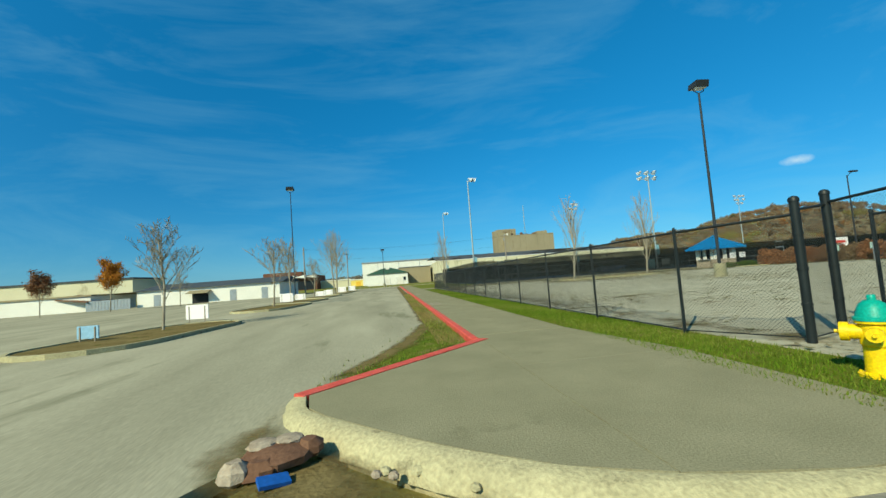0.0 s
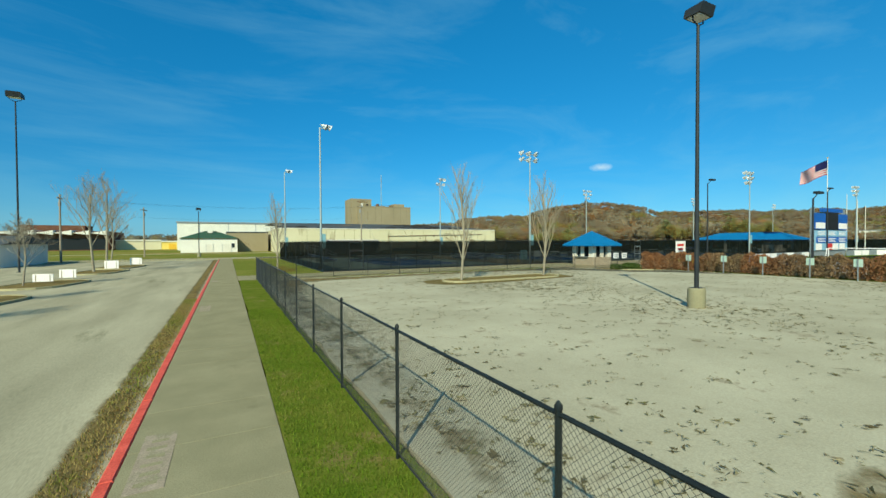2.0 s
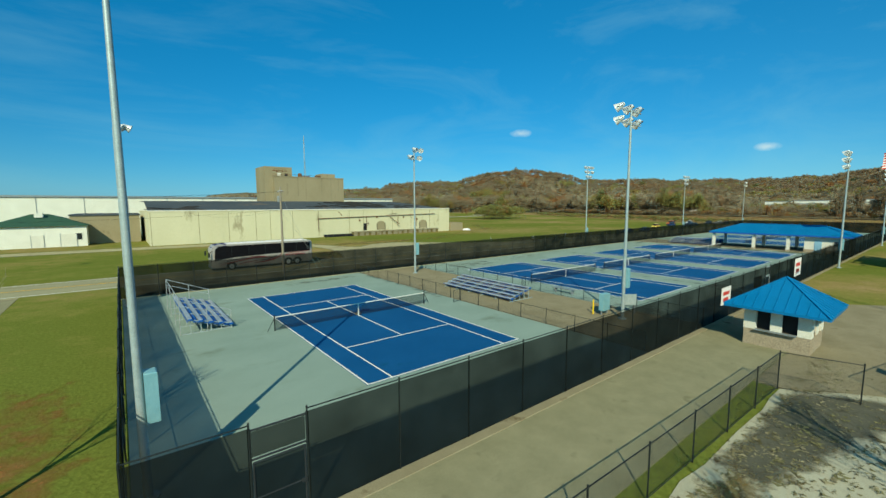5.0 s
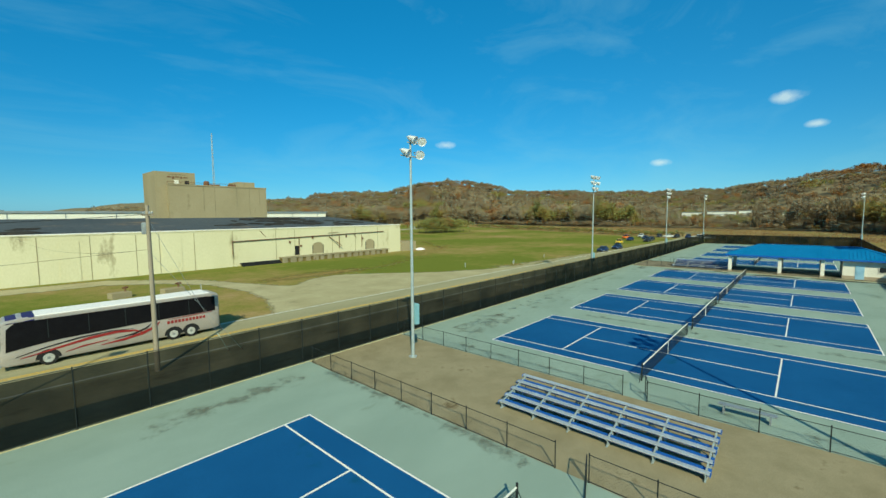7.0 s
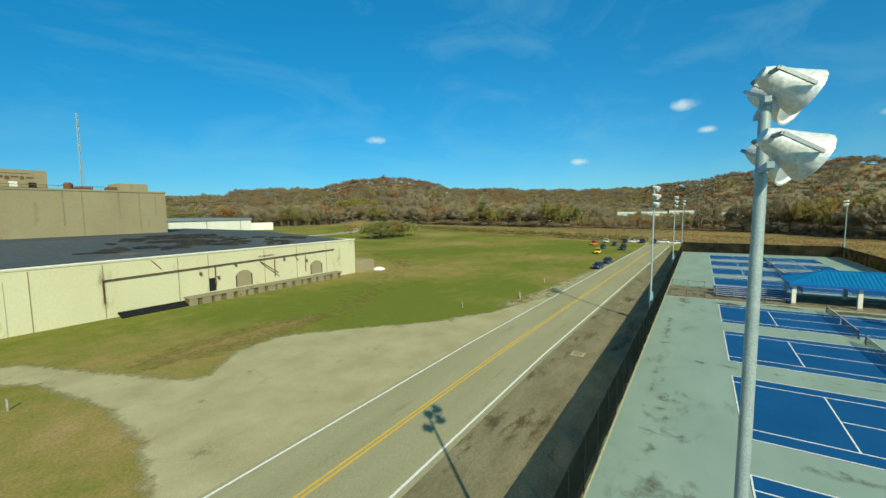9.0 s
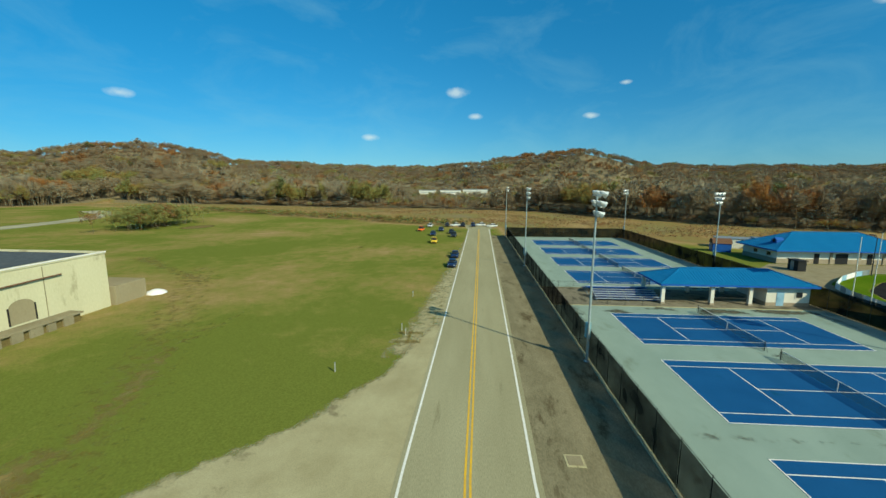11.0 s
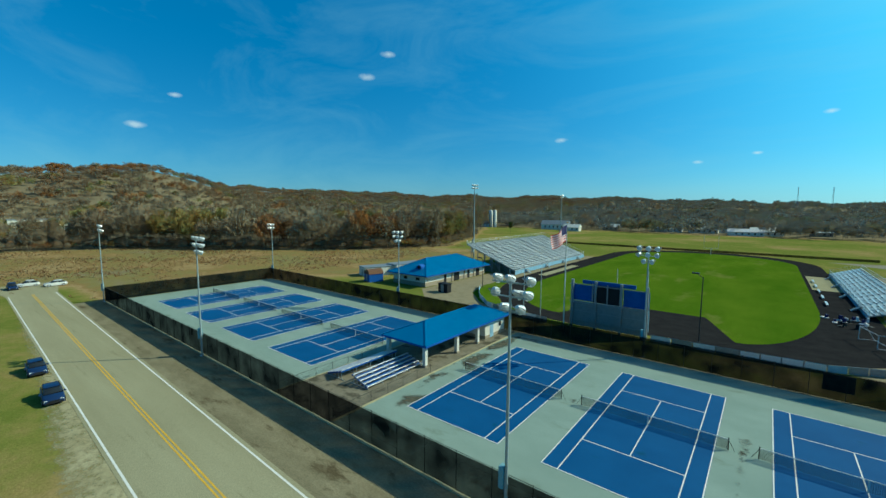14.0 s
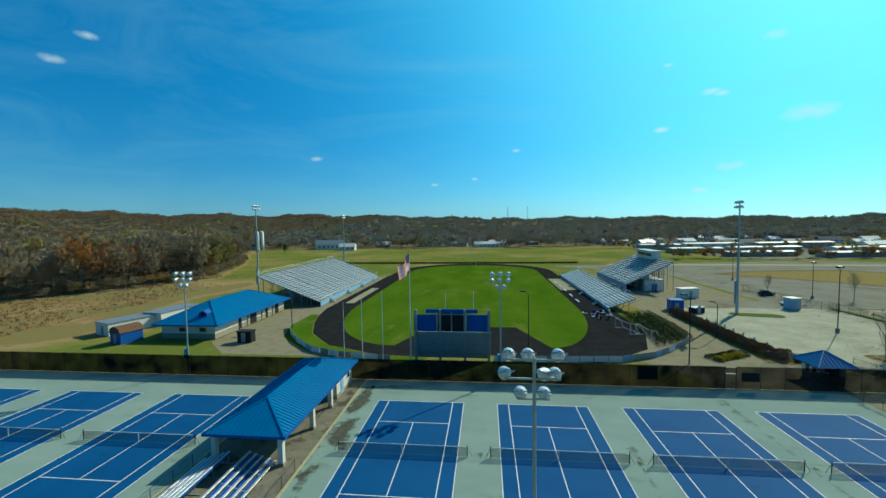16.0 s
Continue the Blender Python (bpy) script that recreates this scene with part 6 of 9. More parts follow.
part("roof", Mesh().box(-0.4, -0.4, 2.7, 3.6, 14.4, 2.9), "greysteel", pb, smooth=0)
part("window_band", Mesh().box(3.0, 0.6, 1.0, 3.03, 13.4, 2.0), "glass", pb, smooth=0)
for x in (0.3, 2.6):
    for y in (0.5, 5.0, 9.5, 13.5):
        part("support_post", Mesh().box(x - 0.15, y - 0.15, -9.2, x + 0.15, y + 0.15, 0), "greysteel", pb, smooth=0)
sb = thing("stand_block", (37.5, -60.0, -0.05), "cream block rooms under the grandstand", "building")
part("wall", Mesh().box(0, 0, -0.1, 6.0, 31, 3.6), "cream", sb, smooth=0)
part("roof", Mesh().box(-0.1, -0.1, 3.6, 6.1, 31.1, 3.75), "greysteel", sb, smooth=0)
for y in (4.0, 11.0, 18.0, 25.0):
    part("door", Mesh().box(-0.05, y, 0.05, -0.002, y + 1.8, 2.3), "dark", sb, smooth=0)
part("side_door", Mesh().box(2.0, 31.002, 0.05, 3.6, 31.05, 2.4), "bluepaint", sb, smooth=0)


# ---- warehouse ----
def warehouse():
    th = thing("warehouse", (20.5, 150.6, GROUND_Z), "long pale yellow stucco warehouse, stained walls, black tarred roof", "warehouse")
    L_, H, D = 85.0, 7.5, 46.0
    th.matrix_world = pose(20.5, 151.0, GROUND_Z, 0, 0, 0)
    part("wall", Mesh().box(0, 0, -0.3, L_, D, H), "ware", th, smooth=0)
    part("parapet", Mesh().box(-0.08, -0.08, H, L_ + 0.08, 0.35, H + 0.3).box(L_ - 0.35, 0.35, H, L_ + 0.08, D, H + 0.3), "ware", th, smooth=0)
    p = [(0, 0.36, H + 0.05), (L_ - 0.4, 0.36, H + 0.05), (L_ - 14, 15, H + 2.6), (0, 15, H + 2.6), (0, D, H + 2.6), (L_ - 14, D, H + 2.6), (L_ - 0.4, D, H + 0.05)]
    part("roof", Mesh().add(p, [(0, 1, 2, 3), (3, 2, 5, 4), (1, 6, 5, 2)]), "tar", th, smooth=0)
    pil = [3.0 * 0 + v for v in (0.3, 9.5, 15.8, 22.0, 25.5, 31.2, 38.3, 47.5, 52.0, 62.0, 69.0, 76.5)]
    for x in pil:
        part("crack_joint", Mesh().box(x, -0.03, 0, x + 0.09, -0.002, H - 0.2), "slab", th, smooth=0)
    for x, w in ((25.8, 3.3), (12.0, 2.5)):
        part("blocked_bay", Mesh().box(x, -0.06, 0, x + w, -0.003, 6.4), "ware", th, smooth=0)
    part("flashing", Mesh().box(-0.1, -0.11, H + 0.18, L_ + 0.1, -0.082, H + 0.34), "cloth", th, "white peeling roof flashing", smooth=0)
    part("rusty_pipe", Mesh().tube((38.2, -0.22, 5.2), (78.5, -0.22, 6.0), 0.09, n=8), "rust", th)
    part("hanging_pipe", Mesh().tube((44.0, -0.15, 7.3), (45.2, -0.2, 5.9), 0.06, n=6).tube((68.5, -0.15, 5.6), (69.3, -0.2, 4.6), 0.06, n=6).tube((60.8, -0.2, 6.2), (63.8, -0.2, 6.3), 0.05, n=6), "rust", th)
    for x, z in ((50.6, 4.2), (53.4, 3.2), (56.4, 5.0), (66.0, 4.9), (71.2, 4.1)):
        part("pipe_bracket", Mesh().box(x, -0.25, z, x + 0.3, -0.002, z + 0.5), "rust", th, smooth=0)
    for x in (38.2, 53.0, 64.0, 71.0):
        part("drain_pipe", Mesh().tube((x, -0.18, 2.2), (x, -0.18, 5.4), 0.08, n=8), "rust", th)
    for x in (58.0, 73.8):
        d = part("arched_door", Mesh().add([(x + 1.35 * math.cos(a), -0.03, 1.4 + 1.9 + 0.8 * math.sin(a)) for a in np.linspace(0, math.pi, 12)] + [(x - 1.35, -0.03, 1.4), (x + 1.35, -0.03, 1.4)], [tuple(range(14))]), "tower", th, "bricked-up arched loading door", smooth=0)
        part("frame", Mesh().box(x - 1.5, -0.08, 1.4, x - 1.35, -0.01, 3.4).box(x + 1.35, -0.08, 1.4, x + 1.5, -0.01, 3.4), "dark", d)
    part("small_door", Mesh().box(52.0, -0.05, 1.4, 53.1, -0.01, 3.5), "dark", th)
    part("dock_deck", Mesh().box(48.0, -2.0, 1.0, 79.0, -0.1, 1.22, 0.03), "slab", th)
    part("dock_recess", Mesh().box(48.2, -1.7, -0.2, 78.8, -0.1, 1.0), "dirt", th, smooth=0)
    for i, x in enumerate(np.arange(48.0, 78.0, 1.9)):
        part("dock_pier", Mesh().box(x, -1.98, -0.2, x + 1.15 + 0.25 * math.sin(i * 2.1), -1.72, 1.0 - 0.05 * (i % 3), 0.02), "slab", th)
    for j in range(3):
        part("timber", Mesh().box(39.5, -1.6 + 0.5 * j, -0.05 + 0.22 * j, 48.0, -1.25 + 0.5 * j, 0.25 + 0.22 * j), "dark", th)
    part("sloping_chute", Mesh().beam((61.0, -0.3, 5.3), (64.2, -0.9, 2.9), 0.25, 0.12), "rust", th)
    tr = random.Random(3)
    for i in range(84):
        # torn strips of felt lie in drifts on the front slope
        x = tr.gauss(53.5, 5.0) if i < 64 else tr.uniform(0.5, 11) if i < 72 else tr.gauss(73, 5)
        y = tr.uniform(4.5, 14.4) if i < 64 else tr.uniform(1.2, 6) if i < 72 else tr.uniform(2, 9)
        x = min(max(x, 0.5), 66 + (14 - y))
        w, d = tr.uniform(1.6, 6.5), tr.uniform(0.35, 1.1)
        z = H + 0.08 + (y - 0.36) * (2.55 / 14.64)
        m = pose(x, y, z, 9.9 + tr.uniform(-5, 9), tr.uniform(-3, 3), tr.uniform(-14, 14))
        n = 9
        ring = [(w / 2 * math.cos(a) * tr.uniform(0.6, 1.1), d * math.sin(a) * tr.uniform(0.5, 1.15)) for a in np.linspace(0, 2 * math.pi, n, endpoint=False)]
        part("torn_felt", Mesh().add([m @ Vector((p, q, z_)) for z_ in (-0.06, 0.05) for p, q in ring], [tuple(range(n - 1, -1, -1)), tuple(range(n, 2 * n))] + [(k, (k + 1) % n, n + (k + 1) % n, n + k) for k in range(n)]), "felt", th, smooth=0)
    an = thing("concrete_annex", (105.9, 150.5, GROUND_Z), "low weathered concrete block against the warehouse", "annex")
    part("block", Mesh().box(0, 0, -0.2, 5.4, 7, 2.7, 0.05), "tower", an)
    part("white_rubble", Mesh().lathe([(1.6, -0.1), (1.2, 0.35), (0.5, 0.6), (0.1, 0.65)], 9, (6.6, -0.6, 0)), "cloth", an)


def tower():
    th = thing("factory_tower", (55.2, 178.0, GROUND_Z), "blocky tan concrete factory tower with rooftop mast", "tower")
    part("wall", Mesh().box(0, 0, 0, 23.8, 16, 18.1), "tower", th, smooth=0)
    part("penthouse", Mesh().box(-2.4, 1.5, 0, 6.3, 12, 21.4), "tower", th, smooth=0)
    part("stair_head", Mesh().box(17.6, 4, 18.1, 22.4, 10, 20.0), "tower", th, smooth=0)
    part("parapet", Mesh().box(-0.1, -0.1, 18.1, 23.9, 0.3, 18.4), "tower", th, smooth=0)
    for k, (x0, x1, z0, z1) in enumerate(((0.2, 1.0, 20.0, 20.6), (1.2, 1.7, 19.7, 20.7), (1.9, 2.8, 20.1, 20.5), (3.0, 3.4, 19.8, 20.7), (3.7, 4.6, 20.0, 20.4), (0.6, 4.2, 20.75, 20.85))):
        part("graffiti", Mesh().box(x0, 1.46, z0, x1, 1.497, z0 + 0.6 * (z1 - z0)), "rust", th, "faded red spray paint", smooth=0)
    for x, z in ((1.6, 18.55), (3.9, 18.45)):
        part("broken_opening", Mesh().box(x, 1.47, z, x + 1.0, 1.498, z + 0.9), "metalwhite" if x < 3 else "dark", th, smooth=0)
    for x, w, l in ((7.5, 0.25, 6.0), (10.2, 0.15, 9.0), (15.6, 0.3, 5.0), (19.0, 0.18, 8.0), (21.8, 0.2, 4.5)):
        part("rust_streak", Mesh().box(x, -0.03, 18.0 - l, x + w, -0.002, 18.0), "slab", th, smooth=0)
    part("roof_tank", Mesh().lathe([(0.7, 0), (0.7, 1.3), (0.4, 1.6)], 12, (9.4, 3, 18.1)), "rust", th)
    part("roof_duct", Mesh().box(14.8, 2, 18.1, 16.4, 3.4, 19.0).box(11.0, 2, 18.1, 12.0, 4.0, 18.8), "rust", th, smooth=0)
    r = Mesh()
    for x in np.arange(0, 16, 1.5):
        r.tube((x, 1, 18.1), (x, 1, 19.0), 0.03, n=5)
    r.tube((0, 1, 19.0), (16, 1, 19.0), 0.04, n=5)
    part("roof_rail", r, "rust", th)
    ms = Mesh()
    for a in range(3):
        c, s = 0.3 * math.cos(a * 2.1), 0.3 * math.sin(a * 2.1)
        ms.tube((13 + c, 8 + s, 18), (13 + c * 0.4, 8 + s * 0.4, 33.2), 0.05, n=5)
    for i in range(16):
        z = 18.2 + 0.92 * i
        q = 1 - 0.6 * i / 16
        for a in range(3):
            c, s, c2, s2 = (0.3 * q * f(k * 2.1) for k in (a, a + 1) for f in (math.cos, math.sin))
            ms.tube((13 + c, 8 + s, z), (13 + c2, 8 + s2, z + 0.85), 0.025, n=4)
    part("lattice_mast", ms, "pole", th)
    part("mast_base", Mesh().box(11.8, 6.8, 18.1, 14.2, 9.2, 19.2), "rust", th)
    bk = thing("sheet_metal_warehouse", (-12.0, 214.0, GROUND_Z), "very long white sheet-metal warehouse with flat roof", "warehouse")
    part("wall", Mesh().box(0, 0, -0.2, 133, 40, 11.6), "metalwhite", bk, smooth=0)
    part("roof_edge", Mesh().box(-0.3, -0.3, 11.6, 133.3, 40.3, 12.2), "greysteel", bk, smooth=0)
    for x in np.arange(8, 132, 11.0):
        part("wall_joint", Mesh().box(x, -0.08, 0, x + 0.2, -0.003, 11.5), "greysteel", bk, smooth=0)
    ln = thing("link_shed", (6.5, 168.0, GROUND_Z), "tan sheet-metal shed between the warehouses", "shed")
    part("wall", Mesh().box(0, 0, -0.2, 13, 22, 6.6), "tower", ln, smooth=0)
    part("roof", Mesh().box(-0.2, -0.2, 6.6, 13.2, 22.2, 6.9), "tar", ln, smooth=0)


def west_buildings():
    g = thing("green_roofed_hall", (-6.4, 162.0, GROUND_Z), "white hall with a green hipped roof and double doors", "building")
    part("wall", Mesh().box(0, 0, -0.2, 16, 14, 4.6), "metalwhite", g, smooth=0)
    p = [(-0.5, -0.5, 4.55), (16.5, -0.5, 4.55), (16.5, 14.5, 4.55), (-0.5, 14.5, 4.55), (6.5, 7, 7.1), (9.5, 7, 7.1)]
    part("roof", Mesh().add(p, [(3, 2, 1, 0), (0, 1, 5, 4), (1, 2, 5), (2, 3, 4, 5), (3, 0, 4)]), "greenroof", g, smooth=0)
    part("vent_cupola", Mesh().box(7.3, 4.2, 6.4, 8.7, 5.6, 7.4), "metalwhite", g)
    for x, w, h in ((7.0, 1.9, 2.6), (11.6, 2.6, 2.8)):
        part("door", Mesh().box(x, -0.06, 0, x + w, -0.003, h), "cream", g, smooth=0)
        part("frame", Mesh().box(x - 0.1, -0.09, 0, x, -0.003, h + 0.1).box(x + w, -0.09, 0, x + w + 0.1, -0.003, h + 0.1), "greysteel", g, smooth=0)
    window(g, 14.6, 0, 1.5, 1.1, 1.4, "-y")
    yb = thing("yellow_warehouse", (-46.0, 252.0, GROUND_Z), "low yellow warehouse with a white roof edge", "warehouse")
    part("wall", Mesh().box(24, 0, -0.2, 46, 20, 3.7), "yellowwall", yb, smooth=0)
    part("cream_wall", Mesh().box(0, 0, -0.2, 23.9, 20, 4.3), "ware", yb, smooth=0)
    for x in (27, 34, 41):
        part("bay_door", Mesh().box(x, -0.05, 0, x + 3, -0.003, 2.8), "yellow", yb, smooth=0)
    part("roof", Mesh().box(-0.4, -0.4, 4.3, 23.95, 20.4, 4.8).box(23.96, -0.4, 3.7, 46.4, 20.4, 4.2), "metalwhite", yb, smooth=0)
    sc = thing("saw_tooth_hall", (-76.0, 240.0, GROUND_Z), "dark brick hall with a white saw-tooth canopy", "building")
    part("wall", Mesh().box(0, 0, -0.2, 36, 30, 8.4), "brick", sc, smooth=0)
    part("glazing", Mesh().box(1, -0.08, 0.4, 35, -0.003, 5.2), "glass", sc, smooth=0)
    for i in range(6):
        x = 6.0 * i
        part("canopy_fold", Mesh().add([(x, -2.5, 7.6), (x + 6, -2.5, 6.8), (x + 6, -2.5, 8.8), (x, 6, 7.6), (x + 6, 6, 6.8), (x + 6, 6, 8.8)], [(0, 1, 2), (5, 4, 3), (0, 3, 4, 1), (1, 4, 5, 2), (2, 5, 3, 0)]), "metalwhite", sc, smooth=0)
    part("roof_house", Mesh().box(4, 8, 8.4, 26, 20, 11.2), "brick", sc, smooth=0)
    wl = thing("white_long_hall", (-45.5, 82.0, -0.13), "long low white hall with a dark roof beyond the lot", "building")
    part("wall", Mesh().box(0, 0, -0.2, 26.5, 16, 3.1), "metalwhite", wl, smooth=0)
    part("roof", Mesh().add([(-0.5, -0.5, 3.05), (27, -0.5, 3.05), (27, 16.5, 3.05), (-0.5, 16.5, 3.05), (-0.5, 8, 4.3), (27, 8, 4.3)], [(0, 1, 5, 4), (2, 3, 4, 5), (1, 2, 5), (3, 0, 4), (3, 2, 1, 0)]), "tar", wl, smooth=0)
    for x in (3, 17, 23):
        part("door", Mesh().box(x, -0.06, 0, x + 1.2, -0.003, 2.2), "greysteel", wl, smooth=0)
    part("awning", Mesh().add([(9.5, 0, 2.5), (13.5, 0, 2.5), (13.5, -1.8, 2.0), (9.5, -1.8, 2.0), (9.5, 0, 2.4), (13.5, 0, 2.4), (13.5, -1.8, 1.9), (9.5, -1.8, 1.9)], [(0, 3, 2, 1), (4, 5, 6, 7), (0, 1, 5, 4), (2, 3, 7, 6), (1, 2, 6, 5), (3, 0, 4, 7)]), "tower", wl, "tan sloping awning", smooth=0)
    part("bay_door", Mesh().box(10.0, -0.06, 0, 13.0, -0.003, 1.9), "dark", wl, smooth=0)
    wa = thing("white_stepped_hall", (-84.0, 82.5, -0.13), "white hall with a cream upper storey and brown roof edge", "building")
    part("wall", Mesh().box(0, 0, -0.2, 30, 14, 2.9), "metalwhite", wa, smooth=0)
    part("roof", Mesh().box(-0.3, -0.3, 2.9, 30.3, 14.2, 3.2), "tower", wa, smooth=0)
    part("upper_wall", Mesh().box(0, 6, 3.2, 34, 18, 6.0), "ware", wa, smooth=0)
    part("upper_roof", Mesh().box(-0.3, 5.7, 6.0, 34.3, 18.3, 6.3), "tar", wa, smooth=0)
    part("lean_to", Mesh().add([(24, -0.3, 2.7), (31, -2.5, 1.9), (31, 5.9, 1.9), (24, 5.9, 3.5), (24, -0.3, 2.5), (31, -2.5, 1.7), (31, 5.9, 1.7), (24, 5.9, 3.3)], [(0, 1, 2, 3), (7, 6, 5, 4), (0, 4, 5, 1), (1, 5, 6, 2), (2, 6, 7, 3), (3, 7, 4, 0)]), "rust", wa, "brown lean-to roof", smooth=0)
    gf = thing("slatted_screen_fence", (-53.5, 80.5, -0.13), "blue-grey slatted screen fence between the halls", "fence")
    for i in range(14):
        part("slat", Mesh().box(0.55 * i, 0, 0, 0.55 * i + 0.5, 0.06, 1.9), "greysteel", gf, smooth=0)
    w2 = thing("white_gabled_hall", (-150.0, 60.0, -0.14), "white hall with dark roof far across the lot", "building")
    part("wall", Mesh().box(0, 0, -0.2, 60, 18, 4.0), "metalwhite", w2, smooth=0)
    part("roof", Mesh().add([(-0.5, -0.5, 3.95), (60.5, -0.5, 3.95), (60.5, 18.5, 3.95), (-0.5, 18.5, 3.95), (-0.5, 9, 5.6), (60.5, 9, 5.6)], [(0, 1, 5, 4), (2, 3, 4, 5), (1, 2, 5), (3, 0, 4), (3, 2, 1, 0)]), "tar", w2, smooth=0)


pavilion()
clubhouse()
kiosk()
scoreboard()
flag()
warehouse()
tower()
west_buildings()


# ---- sidewalk, kerbs and the near corner ----
def strip_poly(pts, w):
    """The outline of a band of width w to the right of a line of plan points."""
    out = []
    for i, p in enumerate(pts):
        a, b = Vector(pts[max(0, i - 1)]), Vector(pts[min(len(pts) - 1, i + 1)])
        d = (b - a).normalized()
        out.append((p[0] + d.y * w, p[1] - d.x * w))
    return list(pts) + out[::-1]


def near_corner():
    walk_base = setting("sidewalk", Mesh().box(5.42, 4.9, GROUND_Z - 0.2, 7.38, 95.8, -0.03), "slab", "grey concrete sidewalk in square slabs with joints", "sidewalk")
    slab = Mesh().box(0, 0, -0.12, 1.995, 1.526, 0.0, 0.003).data("slab", MAT["concrete"], 0)
    y = 4.72
    while y < 95:
        o = part("slab", slab, None, walk_base)
        o.location = (5.405, y, 0.002 * math.sin(y * 3.1))
        y += 1.532
    red = setting("red_kerb", Mesh().box(5.25, 4.3, GROUND_Z - 0.25, 5.39, 95.8, -0.02), "kerb_red", "red-painted concrete kerb along the sidewalk", "kerb")
    piece = Mesh().box(0, 0, -0.16, 0.165, 2.99, 0.012, 0.02).data("kerb_stone", MAT["kerb_red"], 0)
    y = 4.25
    while y < 95:
        o = part("kerb_stone", piece, None, red)
        o.location = (5.232, y, 0.003 * math.sin(y))
        y += 3.0
    a, b = Vector((5.385, 4.22)), Vector((2.47, 1.26))
    n = 4
    for i in range(n):
        p, q = a.lerp(b, i / n), a.lerp(b, (i + 1) / n - 0.004)
        s = part("kerb_stone", Mesh().poly([(p.x, p.y), (q.x, q.y), (q.x + 0.15, q.y - 0.15), (p.x + 0.15, p.y - 0.15)][::-1], GROUND_Z - 0.2, 0.012), "kerb_red", red, smooth=0)
    edge = [(2.47, 1.26), (2.60, 0.62), (2.86, 0.22), (3.20, -0.15), (3.70, -0.66), (4.10, -1.02), (4.70, -1.46), (5.40, -1.78), (6.30, -1.98), (7.3, -2.05), (8.3, -2.1)]
    fine = []
    for k in range(len(edge) - 1):
        p0, p1, p2, p3 = (Vector(edge[min(max(q, 0), len(edge) - 1)]) for q in (k - 1, k, k + 1, k + 2))
        for u in (0, 0.2, 0.4, 0.6, 0.8):
            fine.append(0.5 * (2 * p1 + (p2 - p0) * u + (2 * p0 - 5 * p1 + 4 * p2 - p3) * u * u + (3 * p1 - p0 - 3 * p2 + p3) * u ** 3))
    fine.append(Vector(edge[-1]))
    kb = setting("worn_kerb", Mesh().poly(strip_poly([tuple(p) for p in fine[::3]], -0.15), GROUND_Z - 0.25, -0.06), "kerb", "worn bare concrete kerb round the corner, broken edge", "kerb")
    # nose and back of the kerb's section: distance inwards from its foot, and height
    prof = ((-0.10, -0.20), (-0.075, -0.105), (-0.03, -0.055), (0.03, -0.018), (0.09, 0.002), (0.16, 0.004), (0.175, -0.05))
    for a, b in ((0, 13), (13, 27), (27, 39), (39, len(fine) - 1)):
        m, pts = Mesh(), []
        for k in range(a, b + 1):
            p, d = fine[k], (fine[min(k + 1, len(fine) - 1)] - fine[max(k - 1, 0)]).normalized()
            for q, (w, z) in enumerate(prof):
                r = 0.035 * noise.noise((p.x * 3.1, p.y * 3.1, q * 0.7)) + 0.02 * noise.noise((p.x * 9, p.y * 9, q * 1.9)) if q < 5 else 0
                pts.append((p.x - d.y * (w + r), p.y + d.x * (w + r), z + (0.5 * r if 0 < q < 5 else 0)))
        n = len(prof)
        m.add(pts, [(k * n + q, (k + 1) * n + q, (k + 1) * n + q + 1, k * n + q + 1) for k in range(b - a) for q in range(n - 1)] + [tuple(range(n)), tuple(range((b - a) * n + n - 1, (b - a) * n - 1, -1))])
        part("kerb_stone", m, "kerb", kb, smooth=60)
    ap = setting("corner_apron", Mesh().poly([(5.35, 4.05), (2.7, 1.2), (3.3, 0.1), (4.2, -0.8), (5.5, -1.5), (7.7, -1.8), (7.6, 4.5)][::-1], GROUND_Z - 0.3, -0.014), "concrete", "grey concrete corner apron with diagonal joints", "sidewalk")
    slabs = [[(5.395, 4.02), (2.66, 1.27), (2.78, 0.66), (3.0, 0.33), (3.33, -0.02), (3.82, -0.53), (4.21, -0.88), (4.78, -1.31), (5.395, -1.58)],
             [(5.407, 4.68), (5.407, 1.604), (7.83, 1.604), (7.60, 3.2), (7.40, 4.68)], [(5.407, 1.594), (5.407, -1.59), (6.33, -1.80), (7.75, -1.86), (7.83, 1.594)]]
    for s in slabs:
        area = sum(s[i][0] * s[(i + 1) % len(s)][1] - s[(i + 1) % len(s)][0] * s[i][1] for i in range(len(s)))
        part("slab", Mesh().poly(s if area > 0 else s[::-1], -0.12, 0.0), "concrete", ap, smooth=0)
    # crumbled soil under the broken kerb
    soft_patch("bare_soil", [(2.3, 1.5), (1.9, 0.6), (1.8, -0.4), (2.4, -1.4), (4.0, -2.3), (6.4, -3.0), (6.5, -2.0), (5.3, -1.7), (4.0, -0.9), (3.1, -0.05), (2.65, 0.8)], 0.45, -0.118, "dirt", "crumbled soil and grit under the kerb", "soil", 0.55)


